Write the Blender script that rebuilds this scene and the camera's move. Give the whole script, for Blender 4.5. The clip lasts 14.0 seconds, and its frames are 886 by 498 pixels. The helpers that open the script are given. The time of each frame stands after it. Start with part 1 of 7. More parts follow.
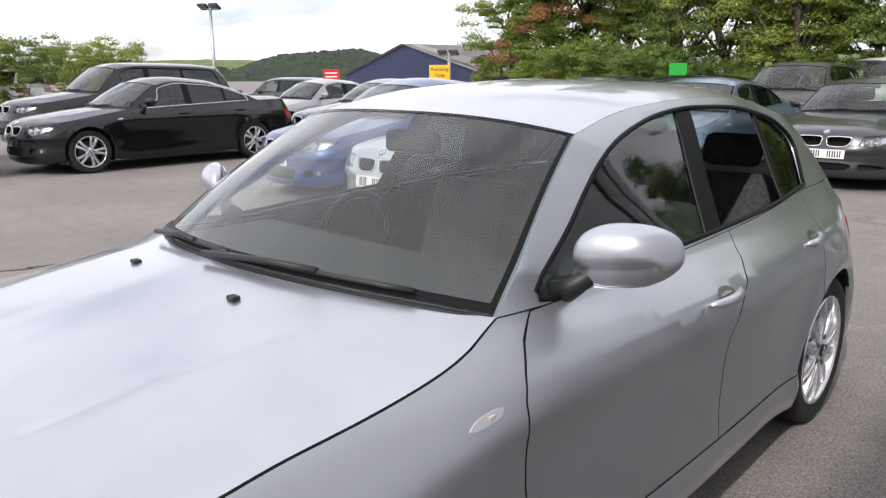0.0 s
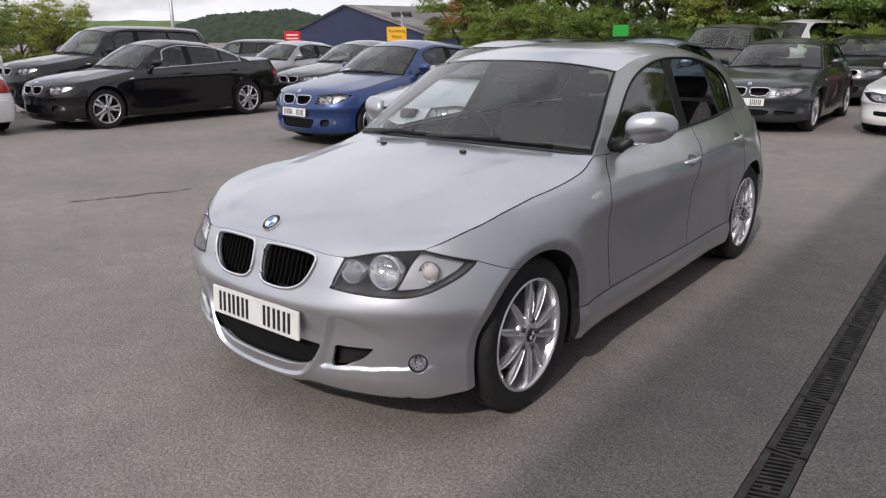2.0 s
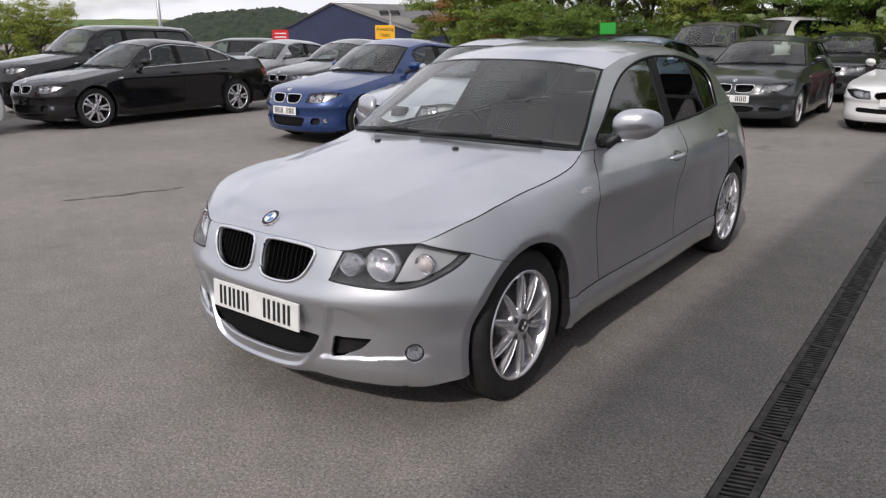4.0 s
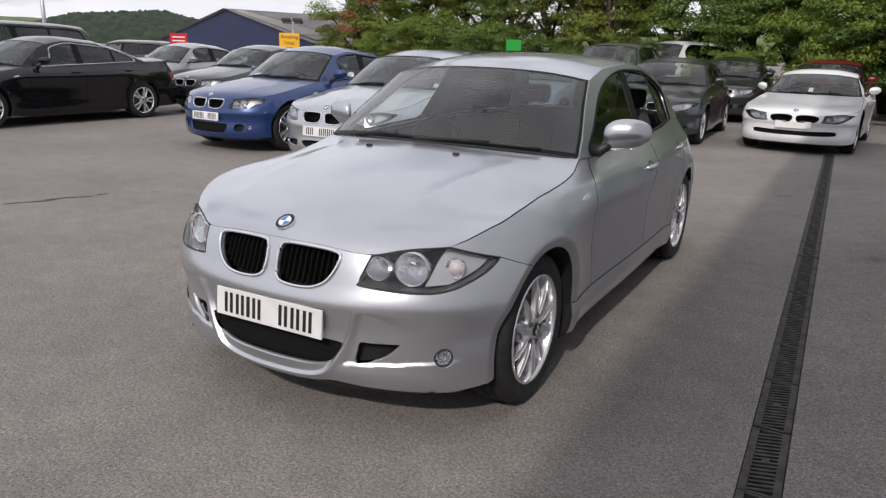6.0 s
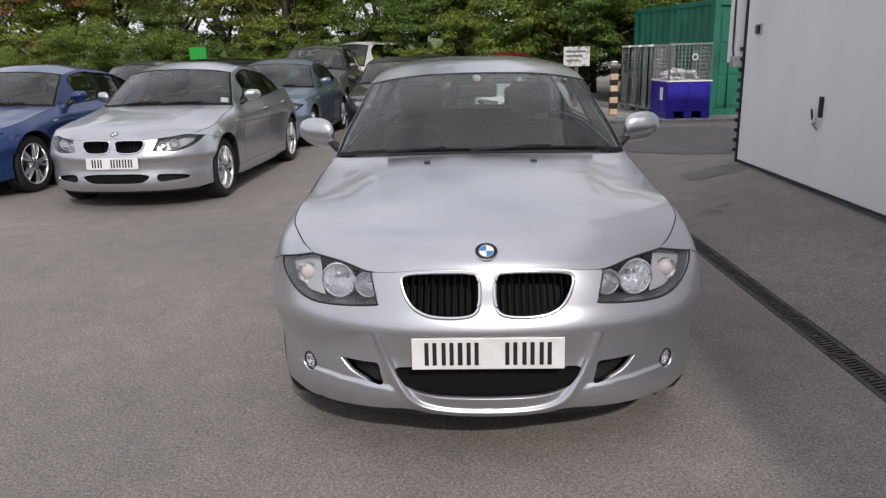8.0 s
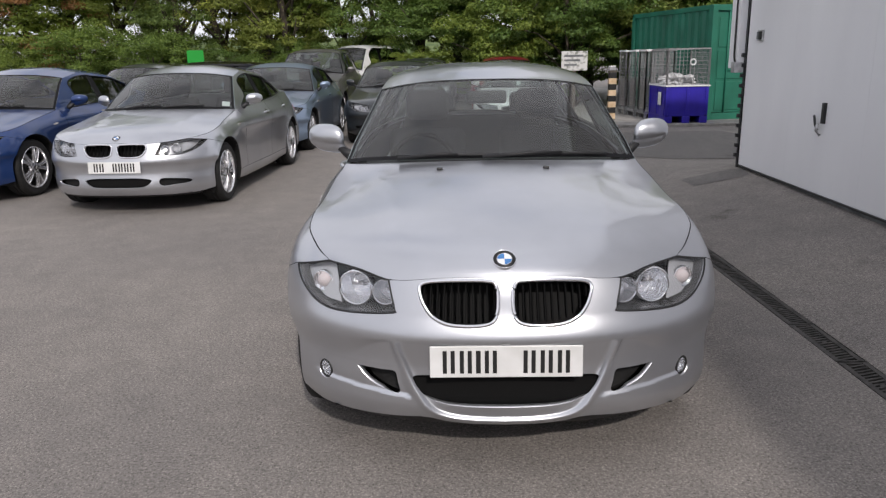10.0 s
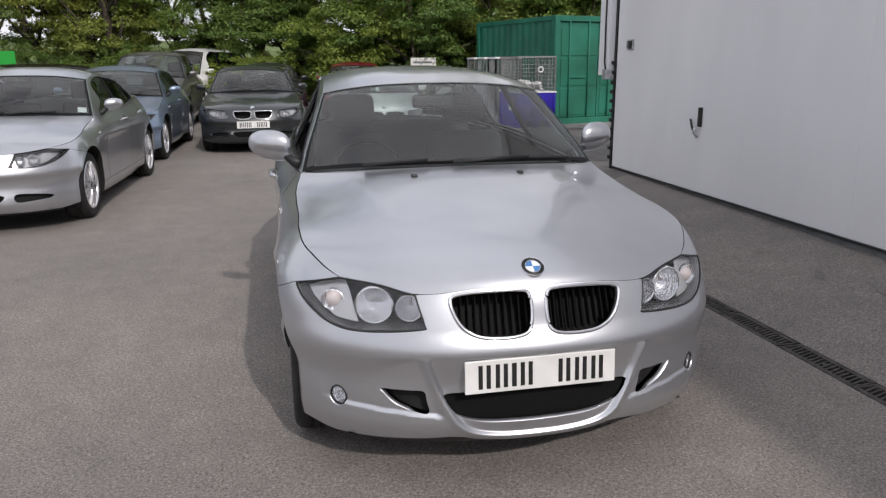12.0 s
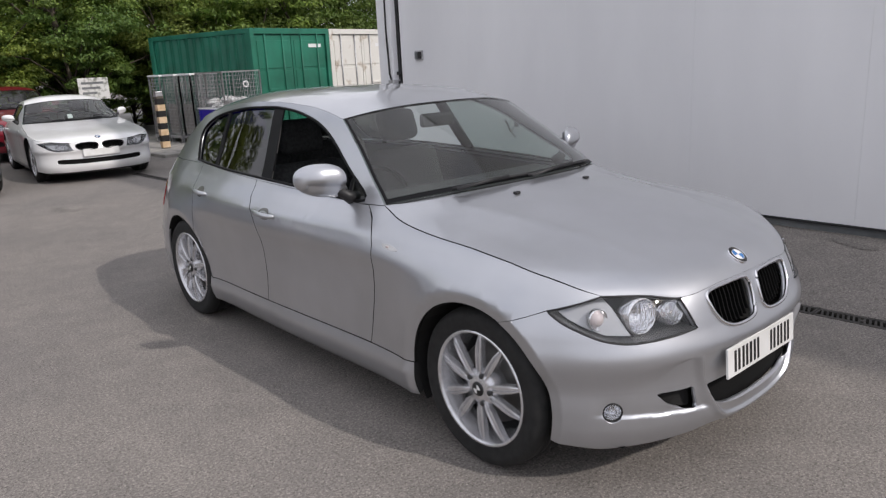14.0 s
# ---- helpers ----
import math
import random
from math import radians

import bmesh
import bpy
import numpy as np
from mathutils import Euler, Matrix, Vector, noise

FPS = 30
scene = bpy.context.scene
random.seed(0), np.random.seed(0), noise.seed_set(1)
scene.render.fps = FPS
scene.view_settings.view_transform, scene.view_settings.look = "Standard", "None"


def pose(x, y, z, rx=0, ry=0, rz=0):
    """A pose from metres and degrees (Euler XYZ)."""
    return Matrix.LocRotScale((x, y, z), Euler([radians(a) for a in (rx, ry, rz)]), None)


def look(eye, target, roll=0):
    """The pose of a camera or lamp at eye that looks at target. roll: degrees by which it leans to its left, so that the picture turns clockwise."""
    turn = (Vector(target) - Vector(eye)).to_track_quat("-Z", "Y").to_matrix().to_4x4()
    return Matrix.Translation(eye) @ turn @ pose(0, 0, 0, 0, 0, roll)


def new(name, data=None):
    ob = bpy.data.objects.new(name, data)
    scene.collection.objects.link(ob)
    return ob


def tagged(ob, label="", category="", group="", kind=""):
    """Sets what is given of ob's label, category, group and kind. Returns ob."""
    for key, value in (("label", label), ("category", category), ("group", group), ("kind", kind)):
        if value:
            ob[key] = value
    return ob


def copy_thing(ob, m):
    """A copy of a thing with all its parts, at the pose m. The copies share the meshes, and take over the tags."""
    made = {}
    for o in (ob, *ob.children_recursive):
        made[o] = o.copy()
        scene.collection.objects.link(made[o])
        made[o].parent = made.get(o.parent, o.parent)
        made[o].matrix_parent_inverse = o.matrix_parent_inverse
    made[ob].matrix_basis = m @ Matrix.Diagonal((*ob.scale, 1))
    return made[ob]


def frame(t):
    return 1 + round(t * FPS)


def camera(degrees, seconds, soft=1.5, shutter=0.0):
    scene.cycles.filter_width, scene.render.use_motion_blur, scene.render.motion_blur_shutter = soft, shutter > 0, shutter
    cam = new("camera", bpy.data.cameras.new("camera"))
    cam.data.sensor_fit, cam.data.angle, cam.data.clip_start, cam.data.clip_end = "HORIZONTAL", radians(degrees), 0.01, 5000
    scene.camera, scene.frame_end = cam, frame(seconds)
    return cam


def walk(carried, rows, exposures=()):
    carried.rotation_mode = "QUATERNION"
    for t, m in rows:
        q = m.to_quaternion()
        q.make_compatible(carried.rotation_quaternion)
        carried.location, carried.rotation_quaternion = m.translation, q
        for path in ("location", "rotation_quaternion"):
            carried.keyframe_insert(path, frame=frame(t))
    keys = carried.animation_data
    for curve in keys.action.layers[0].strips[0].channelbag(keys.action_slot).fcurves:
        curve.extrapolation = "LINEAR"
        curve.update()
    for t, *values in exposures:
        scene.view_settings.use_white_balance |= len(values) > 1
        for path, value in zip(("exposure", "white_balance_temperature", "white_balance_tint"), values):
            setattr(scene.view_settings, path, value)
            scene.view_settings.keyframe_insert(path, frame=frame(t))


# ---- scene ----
cam = camera(62.6, 14.0, soft=1.3)
PATH = [
    (0, (1.631, -0.493, 1.426), (0.288, 0.917, 0.969), -0.2),
    (1, (1.965, -1.592, 1.427), (0.694, -0.126, 0.944), -0.2),
    (1.5, (2.121, -1.999, 1.433), (0.878, -0.523, 0.908), -0.1),
    (2, (2.205, -2.295, 1.444), (1.002, -0.796, 0.889), -0.4),
    (2.5, (2.251, -2.37, 1.449), (1.073, -0.859, 0.876), -0.7),
    (3, (2.252, -2.376, 1.45), (1.077, -0.861, 0.882), -0.8),
    (5.5, (2.178, -2.442, 1.455), (1.011, -0.912, 0.913), 0.5),
    (6, (1.831, -2.645, 1.413), (0.891, -0.96, 0.888), 1.7),
    (6.5, (1.314, -2.846, 1.381), (0.579, -1.051, 0.893), -0.4),
    (7, (0.748, -2.992, 1.377), (0.339, -1.101, 0.867), -1.0),
    (7.5, (0.252, -3.021, 1.383), (0.032, -1.093, 0.898), -2.6),
    (8, (-0.066, -3.011, 1.428), (-0.132, -1.08, 0.914), -1.3),
    (10.5, (-0.147, -3.008, 1.447), (-0.198, -1.074, 0.942), -1.1),
    (11, (-0.15, -3.005, 1.449), (-0.204, -1.07, 0.944), -1.3),
    (11.5, (-0.316, -2.929, 1.421), (-0.217, -0.995, 0.922), -0.3),
    (12, (-0.779, -2.822, 1.436), (-0.376, -0.926, 0.94), -0.4),
    (12.5, (-1.281, -2.583, 1.466), (-0.631, -0.759, 0.968), -1.3),
    (13, (-1.82, -2.339, 1.477), (-0.933, -0.62, 0.973), -3.2),
    (13.5, (-2.266, -2.054, 1.49), (-1.197, -0.441, 0.987), -4.1),
    (14, (-2.551, -1.858, 1.528), (-1.283, -0.393, 1.03), -2.9),
]
walk(cam, [(t, look(eye, target, roll)) for t, eye, target, roll in PATH],
     [(0.0, 0.60, 6470, 14), (0.6, 0.36, 6500, 14), (1.2, 0.13, 6520, 14), (2.0, 0.07, 6540, 14), (8.0, 0.03, 6500, 14), (11.0, 0.03, 6500, 14), (14.0, 0.08, 6470, 14)])

# ---- world, sun ----
SUN = Vector((0.30, -1.32, 1.0)).normalized()
world = bpy.data.worlds.new("sky")
scene.world = world
world.use_nodes = True
wn, wl = world.node_tree.nodes, world.node_tree.links
bg = wn["Background"]
sky = wn.new("ShaderNodeTexSky")
sky.sky_type, sky.sun_disc = "NISHITA", False
sky.sun_elevation, sky.sun_rotation = math.asin(SUN.z), math.atan2(SUN.x, SUN.y)
sky.dust_density, sky.air_density = 3.0, 1.0
coord = wn.new("ShaderNodeTexCoord")
stretch = wn.new("ShaderNodeMapping")
stretch.inputs["Scale"].default_value = (1.0, 1.0, 3.2)
cloud = wn.new("ShaderNodeTexNoise")
cloud.inputs["Scale"].default_value, cloud.inputs["Detail"].default_value, cloud.inputs["Roughness"].default_value = 2.6, 7.0, 0.55
cover = wn.new("ShaderNodeValToRGB")
cover.color_ramp.elements[0].position, cover.color_ramp.elements[1].position = 0.25, 0.47
shade = wn.new("ShaderNodeTexNoise")
shade.inputs["Scale"].default_value, shade.inputs["Detail"].default_value = 3.4, 5.0
tone = wn.new("ShaderNodeValToRGB")
tone.color_ramp.elements[0].position, tone.color_ramp.elements[0].color = 0.34, (5.75, 5.95, 6.4, 1)
tone.color_ramp.elements[1].position, tone.color_ramp.elements[1].color = 0.62, (7.35, 7.5, 7.85, 1)
blend = wn.new("ShaderNodeMixRGB")
wl.new(coord.outputs["Generated"], stretch.inputs["Vector"])
wl.new(stretch.outputs["Vector"], cloud.inputs["Vector"])
wl.new(stretch.outputs["Vector"], shade.inputs["Vector"])
wl.new(cloud.outputs["Fac"], cover.inputs["Fac"])
wl.new(shade.outputs["Fac"], tone.inputs["Fac"])
wl.new(cover.outputs["Color"], blend.inputs["Fac"])
wl.new(sky.outputs["Color"], blend.inputs["Color1"])
wl.new(tone.outputs["Color"], blend.inputs["Color2"])
wl.new(blend.outputs["Color"], bg.inputs["Color"])
bg.inputs["Strength"].default_value = 0.13
sun = new("sun", bpy.data.lights.new("sun", "SUN"))
sun.data.energy, sun.data.angle, sun.data.color = 2.2, radians(1.2), (1.0, 0.95, 0.88)
sun.matrix_world = look(SUN * 60, (0, 0, 0))


# ---- materials ----
def material(name, color, rough=0.5, metal=0.0, **more):
    m = bpy.data.materials.new(name)
    m.use_nodes = True
    p = m.node_tree.nodes["Principled BSDF"]
    p.inputs["Base Color"].default_value = (*color, 1)
    p.inputs["Roughness"].default_value, p.inputs["Metallic"].default_value = rough, metal
    for key, value in more.items():
        p.inputs[key.replace("_", " ")].default_value = value
    return m


def vary(m, scale, low, high, detail=4.0, into="Base Color", position=(0.35, 0.65), stretch=(1, 1, 1), bump=0.0, distance=0.002):
    """Noise between two colours (or values) into an input, with relief."""
    n, l = m.node_tree.nodes, m.node_tree.links
    p = n["Principled BSDF"]
    c, mp, t, r = n.new("ShaderNodeTexCoord"), n.new("ShaderNodeMapping"), n.new("ShaderNodeTexNoise"), n.new("ShaderNodeValToRGB")
    mp.inputs["Scale"].default_value = stretch
    t.inputs["Scale"].default_value, t.inputs["Detail"].default_value = scale, detail
    l.new(c.outputs["Object"], mp.inputs["Vector"])
    l.new(mp.outputs["Vector"], t.inputs["Vector"])
    l.new(t.outputs["Fac"], r.inputs["Fac"])
    r.color_ramp.elements[0].position, r.color_ramp.elements[1].position = position
    r.color_ramp.elements[0].color, r.color_ramp.elements[1].color = (*low, 1), (*high, 1)
    l.new(r.outputs["Color"], p.inputs[into])
    if bump:
        b = n.new("ShaderNodeBump")
        b.inputs["Strength"].default_value, b.inputs["Distance"].default_value = bump, distance
        l.new(t.outputs["Fac"], b.inputs["Height"])
        l.new(b.outputs["Normal"], p.inputs["Normal"])
    return m


def paint(name, color, metal=0.6, rough=0.34, coat=0.7):
    m = material(name, color, rough, metal, Coat_Weight=coat, Coat_Roughness=0.05)
    lo = tuple(c * 0.88 for c in color)
    vary(m, 2.2, lo, color, 6.0)
    return m


def glass(name, tint, gloss=1.0, dust=0.0):
    m = bpy.data.materials.new(name)
    m.use_nodes = True
    n, l = m.node_tree.nodes, m.node_tree.links
    n.remove(n["Principled BSDF"])
    out = n["Material Output"]
    see, shine, mix, fr = n.new("ShaderNodeBsdfTransparent"), n.new("ShaderNodeBsdfGlossy"), n.new("ShaderNodeMixShader"), n.new("ShaderNodeLayerWeight")
    see.inputs["Color"].default_value = (*tint, 1)
    shine.inputs["Roughness"].default_value = 0.02
    shine.inputs["Color"].default_value = (gloss, gloss, gloss, 1)
    # the gloss of a thin pane, alike from both sides
    fr.inputs["Blend"].default_value = 0.5
    power, share = n.new("ShaderNodeMath"), n.new("ShaderNodeMath")
    power.operation, share.operation = "POWER", "MULTIPLY_ADD"
    power.inputs[1].default_value, share.inputs[1].default_value, share.inputs[2].default_value = 4.5, 0.90, 0.055
    l.new(fr.outputs["Facing"], power.inputs[0])
    l.new(power.outputs[0], share.inputs[0])
    l.new(share.outputs[0], mix.inputs["Fac"])
    l.new(see.outputs["BSDF"], mix.inputs[1])
    l.new(shine.outputs["BSDF"], mix.inputs[2])
    l.new(mix.outputs["Shader"], out.inputs["Surface"])
    if dust:
        film_, veil, spots_ = n.new("ShaderNodeBsdfDiffuse"), n.new("ShaderNodeMixShader"), n.new("ShaderNodeTexNoise")
        film_.inputs["Color"].default_value = (0.62, 0.61, 0.60, 1)
        spots_.inputs["Scale"].default_value, spots_.inputs["Detail"].default_value = 3.0, 6.0
        level = n.new("ShaderNodeMapRange")
        level.inputs["To Min"].default_value, level.inputs["To Max"].default_value = dust * 0.7, dust * 1.3
        l.new(spots_.outputs["Fac"], level.inputs["Value"])
        l.new(level.outputs["Result"], veil.inputs["Fac"])
        l.new(mix.outputs["Shader"], veil.inputs[1])
        l.new(film_.outputs["BSDF"], veil.inputs[2])
        l.new(veil.outputs["Shader"], out.inputs["Surface"])
    return m


SILVER = paint("silver_paint", (0.540, 0.553, 0.585), 0.88, 0.33, 0.9)
M_BLACK = paint("black_paint", (0.0040, 0.0034, 0.0042), 0.0, 0.45, 1.0)
M_BLACK.node_tree.nodes["Principled BSDF"].inputs["Specular IOR Level"].default_value = 0.08
M_BLUE = paint("blue_paint", (0.012, 0.041, 0.155), 0.4, 0.32, 0.9)
M_LBLUE = paint("steel_blue_paint", (0.19, 0.25, 0.34), 0.6, 0.34, 0.9)
M_DGREY = paint("dark_grey_paint", (0.030, 0.034, 0.037), 0.4, 0.32, 1.0)
M_GREY = paint("grey_paint", (0.16, 0.155, 0.15), 0.5, 0.34, 0.9)
M_PALE = paint("pale_grey_paint", (0.36, 0.36, 0.37), 0.6, 0.34, 0.9)
M_WHITE = paint("white_paint", (0.80, 0.80, 0.80), 0.0, 0.3, 0.8)
M_RED = paint("red_paint", (0.21, 0.006, 0.018), 0.1, 0.3, 0.9)
M_DARK = material("black_plastic", (0.012, 0.012, 0.013), 0.5)
M_TRIM = material("gloss_black_trim", (0.005, 0.005, 0.006), 0.45, Specular_IOR_Level=0.15)
M_MESH = material("grille_plastic", (0.0035, 0.0035, 0.0035), 0.85, Specular_IOR_Level=0.2)
# near-black that paints the shade of cavities and gaps, also on hidden dark parts
M_SHADE = material("cavity_shade_black", (0.006, 0.006, 0.006), 0.9)
M_CLOTH = vary(material("dark_upholstery", (0.02, 0.02, 0.022), 0.9), 60, (0.028, 0.028, 0.030), (0.055, 0.055, 0.058))
M_TYRE = vary(material("tyre_rubber", (0.02, 0.02, 0.021), 0.8), 25, (0.008, 0.008, 0.008), (0.016, 0.016, 0.016), bump=0.2)
M_RIM = vary(material("alloy", (0.66, 0.66, 0.68), 0.27, 0.75, Coat_Weight=0.6), 9, (0.62, 0.62, 0.64), (0.74, 0.74, 0.76))
M_DISC = material("brake_steel", (0.10, 0.097, 0.094), 0.5, 0.8)
M_BARREL = material("rim_barrel", (0.05, 0.05, 0.052), 0.6, 0.3)
M_CHROME = material("chrome", (0.82, 0.82, 0.84), 0.08, 1.0)
M_HOUSING = material("lamp_housing", (0.055, 0.054, 0.056), 0.22, 0.5)
M_BEZEL = material("lamp_bezel", (0.15, 0.15, 0.153), 0.2, 0.5)
M_HOUSING_PALE = material("lamp_housing_pale", (0.50, 0.50, 0.51), 0.2, 0.35)
M_REFLECT = vary(material("lamp_reflector", (0.9, 0.9, 0.92), 0.06, 1.0), 60, (0.80, 0.80, 0.82), (0.95, 0.95, 0.96), 1.0, stretch=(2.4, 2.4, 0.4), bump=0.7, distance=0.007)
M_AMBER = material("amber_lens", (0.62, 0.54, 0.53), 0.2, 0.0, Coat_Weight=1.0)
M_TAIL = material("tail_lamp_red", (0.30, 0.008, 0.010), 0.12, 0.0, Coat_Weight=1.0)
M_PLATE = vary(material("plate_white", (0.72, 0.72, 0.70), 0.35, 0.0, Coat_Weight=0.4), 8, (0.66, 0.66, 0.64), (0.76, 0.76, 0.75))
M_INK = material("plate_black", (0.008, 0.008, 0.008), 0.5)
M_BADGEBLUE = material("badge_blue", (0.03, 0.16, 0.42), 0.2, 0.0, Coat_Weight=1.0)
M_BADGEWHITE = material("badge_white", (0.75, 0.76, 0.76), 0.2, 0.0, Coat_Weight=1.0)
M_CLEAR = material("clear_lens", (0.50, 0.50, 0.50), 0.2, 0.4, Coat_Weight=1.0)
M_PAPER = material("paper_white", (0.75, 0.76, 0.76), 0.6)
M_SCREEN = glass("windscreen_glass", (0.70, 0.77, 0.74), dust=0.03)
M_SIDEGLASS = glass("side_glass", (0.58, 0.66, 0.62))
M_PRIVACY = glass("privacy_glass", (0.07, 0.082, 0.08))
M_LENS = glass("lamp_lens", (0.90, 0.91, 0.92))


# ---- mesh tools ----
from mathutils.geometry import delaunay_2d_cdt
from mathutils.kdtree import KDTree


def mesh_object(name, verts, faces, mat, parent=None, label="", smooth=True, normals=None, seam=None):
    me = bpy.data.meshes.new(name)
    me.from_pydata([tuple(map(float, v)) for v in verts], [], faces)
    me.materials.append(mat)
    if seam is not None:
        me.materials.append(M_SHADE)
        me.polygons.foreach_set("material_index", seam)
    if smooth:
        me.shade_smooth()
    if normals is not None:
        me.normals_split_custom_set_from_vertices([tuple(map(float, n)) for n in normals])
    ob = new(name, me)
    if parent is not None:
        ob.parent = parent
    if label:
        tagged(ob, label)
    return ob


def part(name, bm, mat, parent=None, label="", smooth=False):
    """Links a bmesh as one mesh object, under a thing or part if given."""
    me = bpy.data.meshes.new(name)
    bm.to_mesh(me)
    bm.free()
    me.materials.append(mat)
    if smooth:
        me.shade_smooth()
    ob = new(name, me)
    if parent is not None:
        ob.parent = parent
    if label:
        tagged(ob, label)
    return ob


def thing(name, label, category, m=Matrix(), group="", kind=""):
    ob = new(name)
    ob.matrix_world = m
    ob.empty_display_size = 0.1
    return tagged(ob, label, category, group, kind)


def box(bm, lo, hi, bevel=0.0, m=None):
    r = bmesh.ops.create_cube(bm, size=1.0)["verts"]
    for v in r:
        v.co = Vector([lo[i] + (v.co[i] + 0.5) * (hi[i] - lo[i]) for i in range(3)])
    if bevel:
        edges = list({e for v in r for e in v.link_edges})
        made = bmesh.ops.bevel(bm, geom=edges, offset=bevel, segments=2, affect="EDGES", profile=0.5)
        r = list({v for f in made["faces"] for v in f.verts} | {v for v in r if v.is_valid})
    if m is not None:
        for v in r:
            v.co = m @ v.co
    return r


def boxed(name, lo, hi, mat, parent=None, label="", bevel=0.0, m=None):
    bm = bmesh.new()
    box(bm, lo, hi, bevel, m)
    return part(name, bm, mat, parent, label)


def tube(bm, points, r, sides=8, closed=False):
    """A swept tube along a line of points."""
    pts = [Vector(p) for p in points]
    n, rings = len(pts), []
    for i, p in enumerate(pts):
        a = pts[(i - 1) % n] if closed or i else p
        b = pts[(i + 1) % n] if closed or i < n - 1 else p
        d = (b - a).normalized()
        side = d.cross(Vector((0, 0, 1)) if abs(d.z) < 0.9 else Vector((0, 1, 0))).normalized()
        up = side.cross(d)
        rr = r[i] if isinstance(r, (list, tuple)) else r
        rings.append([bm.verts.new(p + (side * math.cos(k * math.tau / sides) + up * math.sin(k * math.tau / sides)) * rr) for k in range(sides)])
    for i in range(n if closed else n - 1):
        a, b = rings[i], rings[(i + 1) % n]
        for k in range(sides):
            bm.faces.new((a[k], a[(k + 1) % sides], b[(k + 1) % sides], b[k]))
    if not closed:
        bm.faces.new(rings[0][::-1])
        bm.faces.new(rings[-1])


def tubed(name, points, r, mat, parent=None, label="", sides=8, closed=False):
    bm = bmesh.new()
    tube(bm, points, r, sides, closed)
    bmesh.ops.recalc_face_normals(bm, faces=bm.faces)
    return part(name, bm, mat, parent, label, True)


def lathe(name, profile, mat, parent=None, label="", steps=48, m=Matrix(), smooth=True):
    """Turns (radius, offset) pairs round the x axis."""
    verts, faces = [], []
    for k in range(steps):
        c, s = math.cos(k * math.tau / steps), math.sin(k * math.tau / steps)
        verts += [m @ Vector((x, r * c, r * s)) for r, x in profile]
    n = len(profile)
    for k in range(steps):
        for i in range(n - 1):
            a, b = k * n + i, ((k + 1) % steps) * n + i
            faces.append((a, a + 1, b + 1, b))
    return mesh_object(name, verts, faces, mat, parent, label, smooth)


def curve(points):
    """A smooth monotone curve through (x, y) pairs."""
    x, y = np.array(points, float).T
    h, s = np.diff(x), np.diff(y) / np.diff(x)
    g = np.zeros(len(x))
    g[0], g[-1] = s[0], s[-1]
    for i in range(1, len(x) - 1):
        if s[i - 1] * s[i] > 0:
            w1, w2 = 2 * h[i] + h[i - 1], h[i] + 2 * h[i - 1]
            g[i] = (w1 + w2) / (w1 / s[i - 1] + w2 / s[i])

    def f(q):
        q = np.clip(np.asarray(q, float), x[0], x[-1])
        i = np.clip(np.searchsorted(x, q, side="right") - 1, 0, len(h) - 1)
        t = (q - x[i]) / h[i]
        return (2 * t**3 - 3 * t**2 + 1) * y[i] + (t**3 - 2 * t**2 + t) * h[i] * g[i] + (3 * t**2 - 2 * t**3) * y[i + 1] + (t**3 - t**2) * h[i] * g[i + 1]

    return f


def rounded(points, per=6, closed=True):
    """Catmull-Rom through the points."""
    p = np.array(points, float)
    n, out = len(p), []
    for i in range(n if closed else n - 1):
        if closed:
            a, b, c, d = p[(i - 1) % n], p[i], p[(i + 1) % n], p[(i + 2) % n]
        else:
            a, b, c, d = p[max(i - 1, 0)], p[i], p[i + 1], p[min(i + 2, n - 1)]
        for k in range(per):
            t = k / per
            out.append(0.5 * (2 * b + (c - a) * t + (2 * a - 5 * b + 4 * c - d) * t * t + (3 * b - a - 3 * c + d) * t**3))
    if not closed:
        out.append(p[-1])
    return out


def dense(poly, h):
    """A closed outline cut into pieces of length h."""
    p, out = np.array(poly, float), []
    for a, b in zip(p, np.roll(p, -1, 0)):
        k = max(1, int(np.ceil(np.linalg.norm(b - a) / h)))
        out += [a + (b - a) * i / k for i in range(k)]
    return np.array(out)


def inside(pts, poly):
    x, y = pts[:, 0], pts[:, 1]
    r = np.zeros(len(pts), bool)
    q = np.roll(poly, -1, 0)
    for (ax, ay), (bx, by) in zip(poly, q):
        if ay != by:
            r ^= ((ay > y) != (by > y)) & (x < (bx - ax) * (y - ay) / (by - ay) + ax)
    return r


def shrink(poly, d):
    """Moves a closed outline inwards by d."""
    p = np.array(poly, float)
    p = p[np.linalg.norm(p - np.roll(p, 1, 0), axis=1) > 1e-5]
    area = 0.5 * np.sum(p[:, 0] * np.roll(p[:, 1], -1) - np.roll(p[:, 0], -1) * p[:, 1])
    e1, e2 = p - np.roll(p, 1, 0), np.roll(p, -1, 0) - p
    n1 = np.c_[-e1[:, 1], e1[:, 0]] / np.linalg.norm(e1, axis=1)[:, None]
    n2 = np.c_[-e2[:, 1], e2[:, 0]] / np.linalg.norm(e2, axis=1)[:, None]
    n = n1 + n2
    n /= np.maximum(np.linalg.norm(n, axis=1), 0.35)[:, None]
    return p + n * d * np.sign(area)


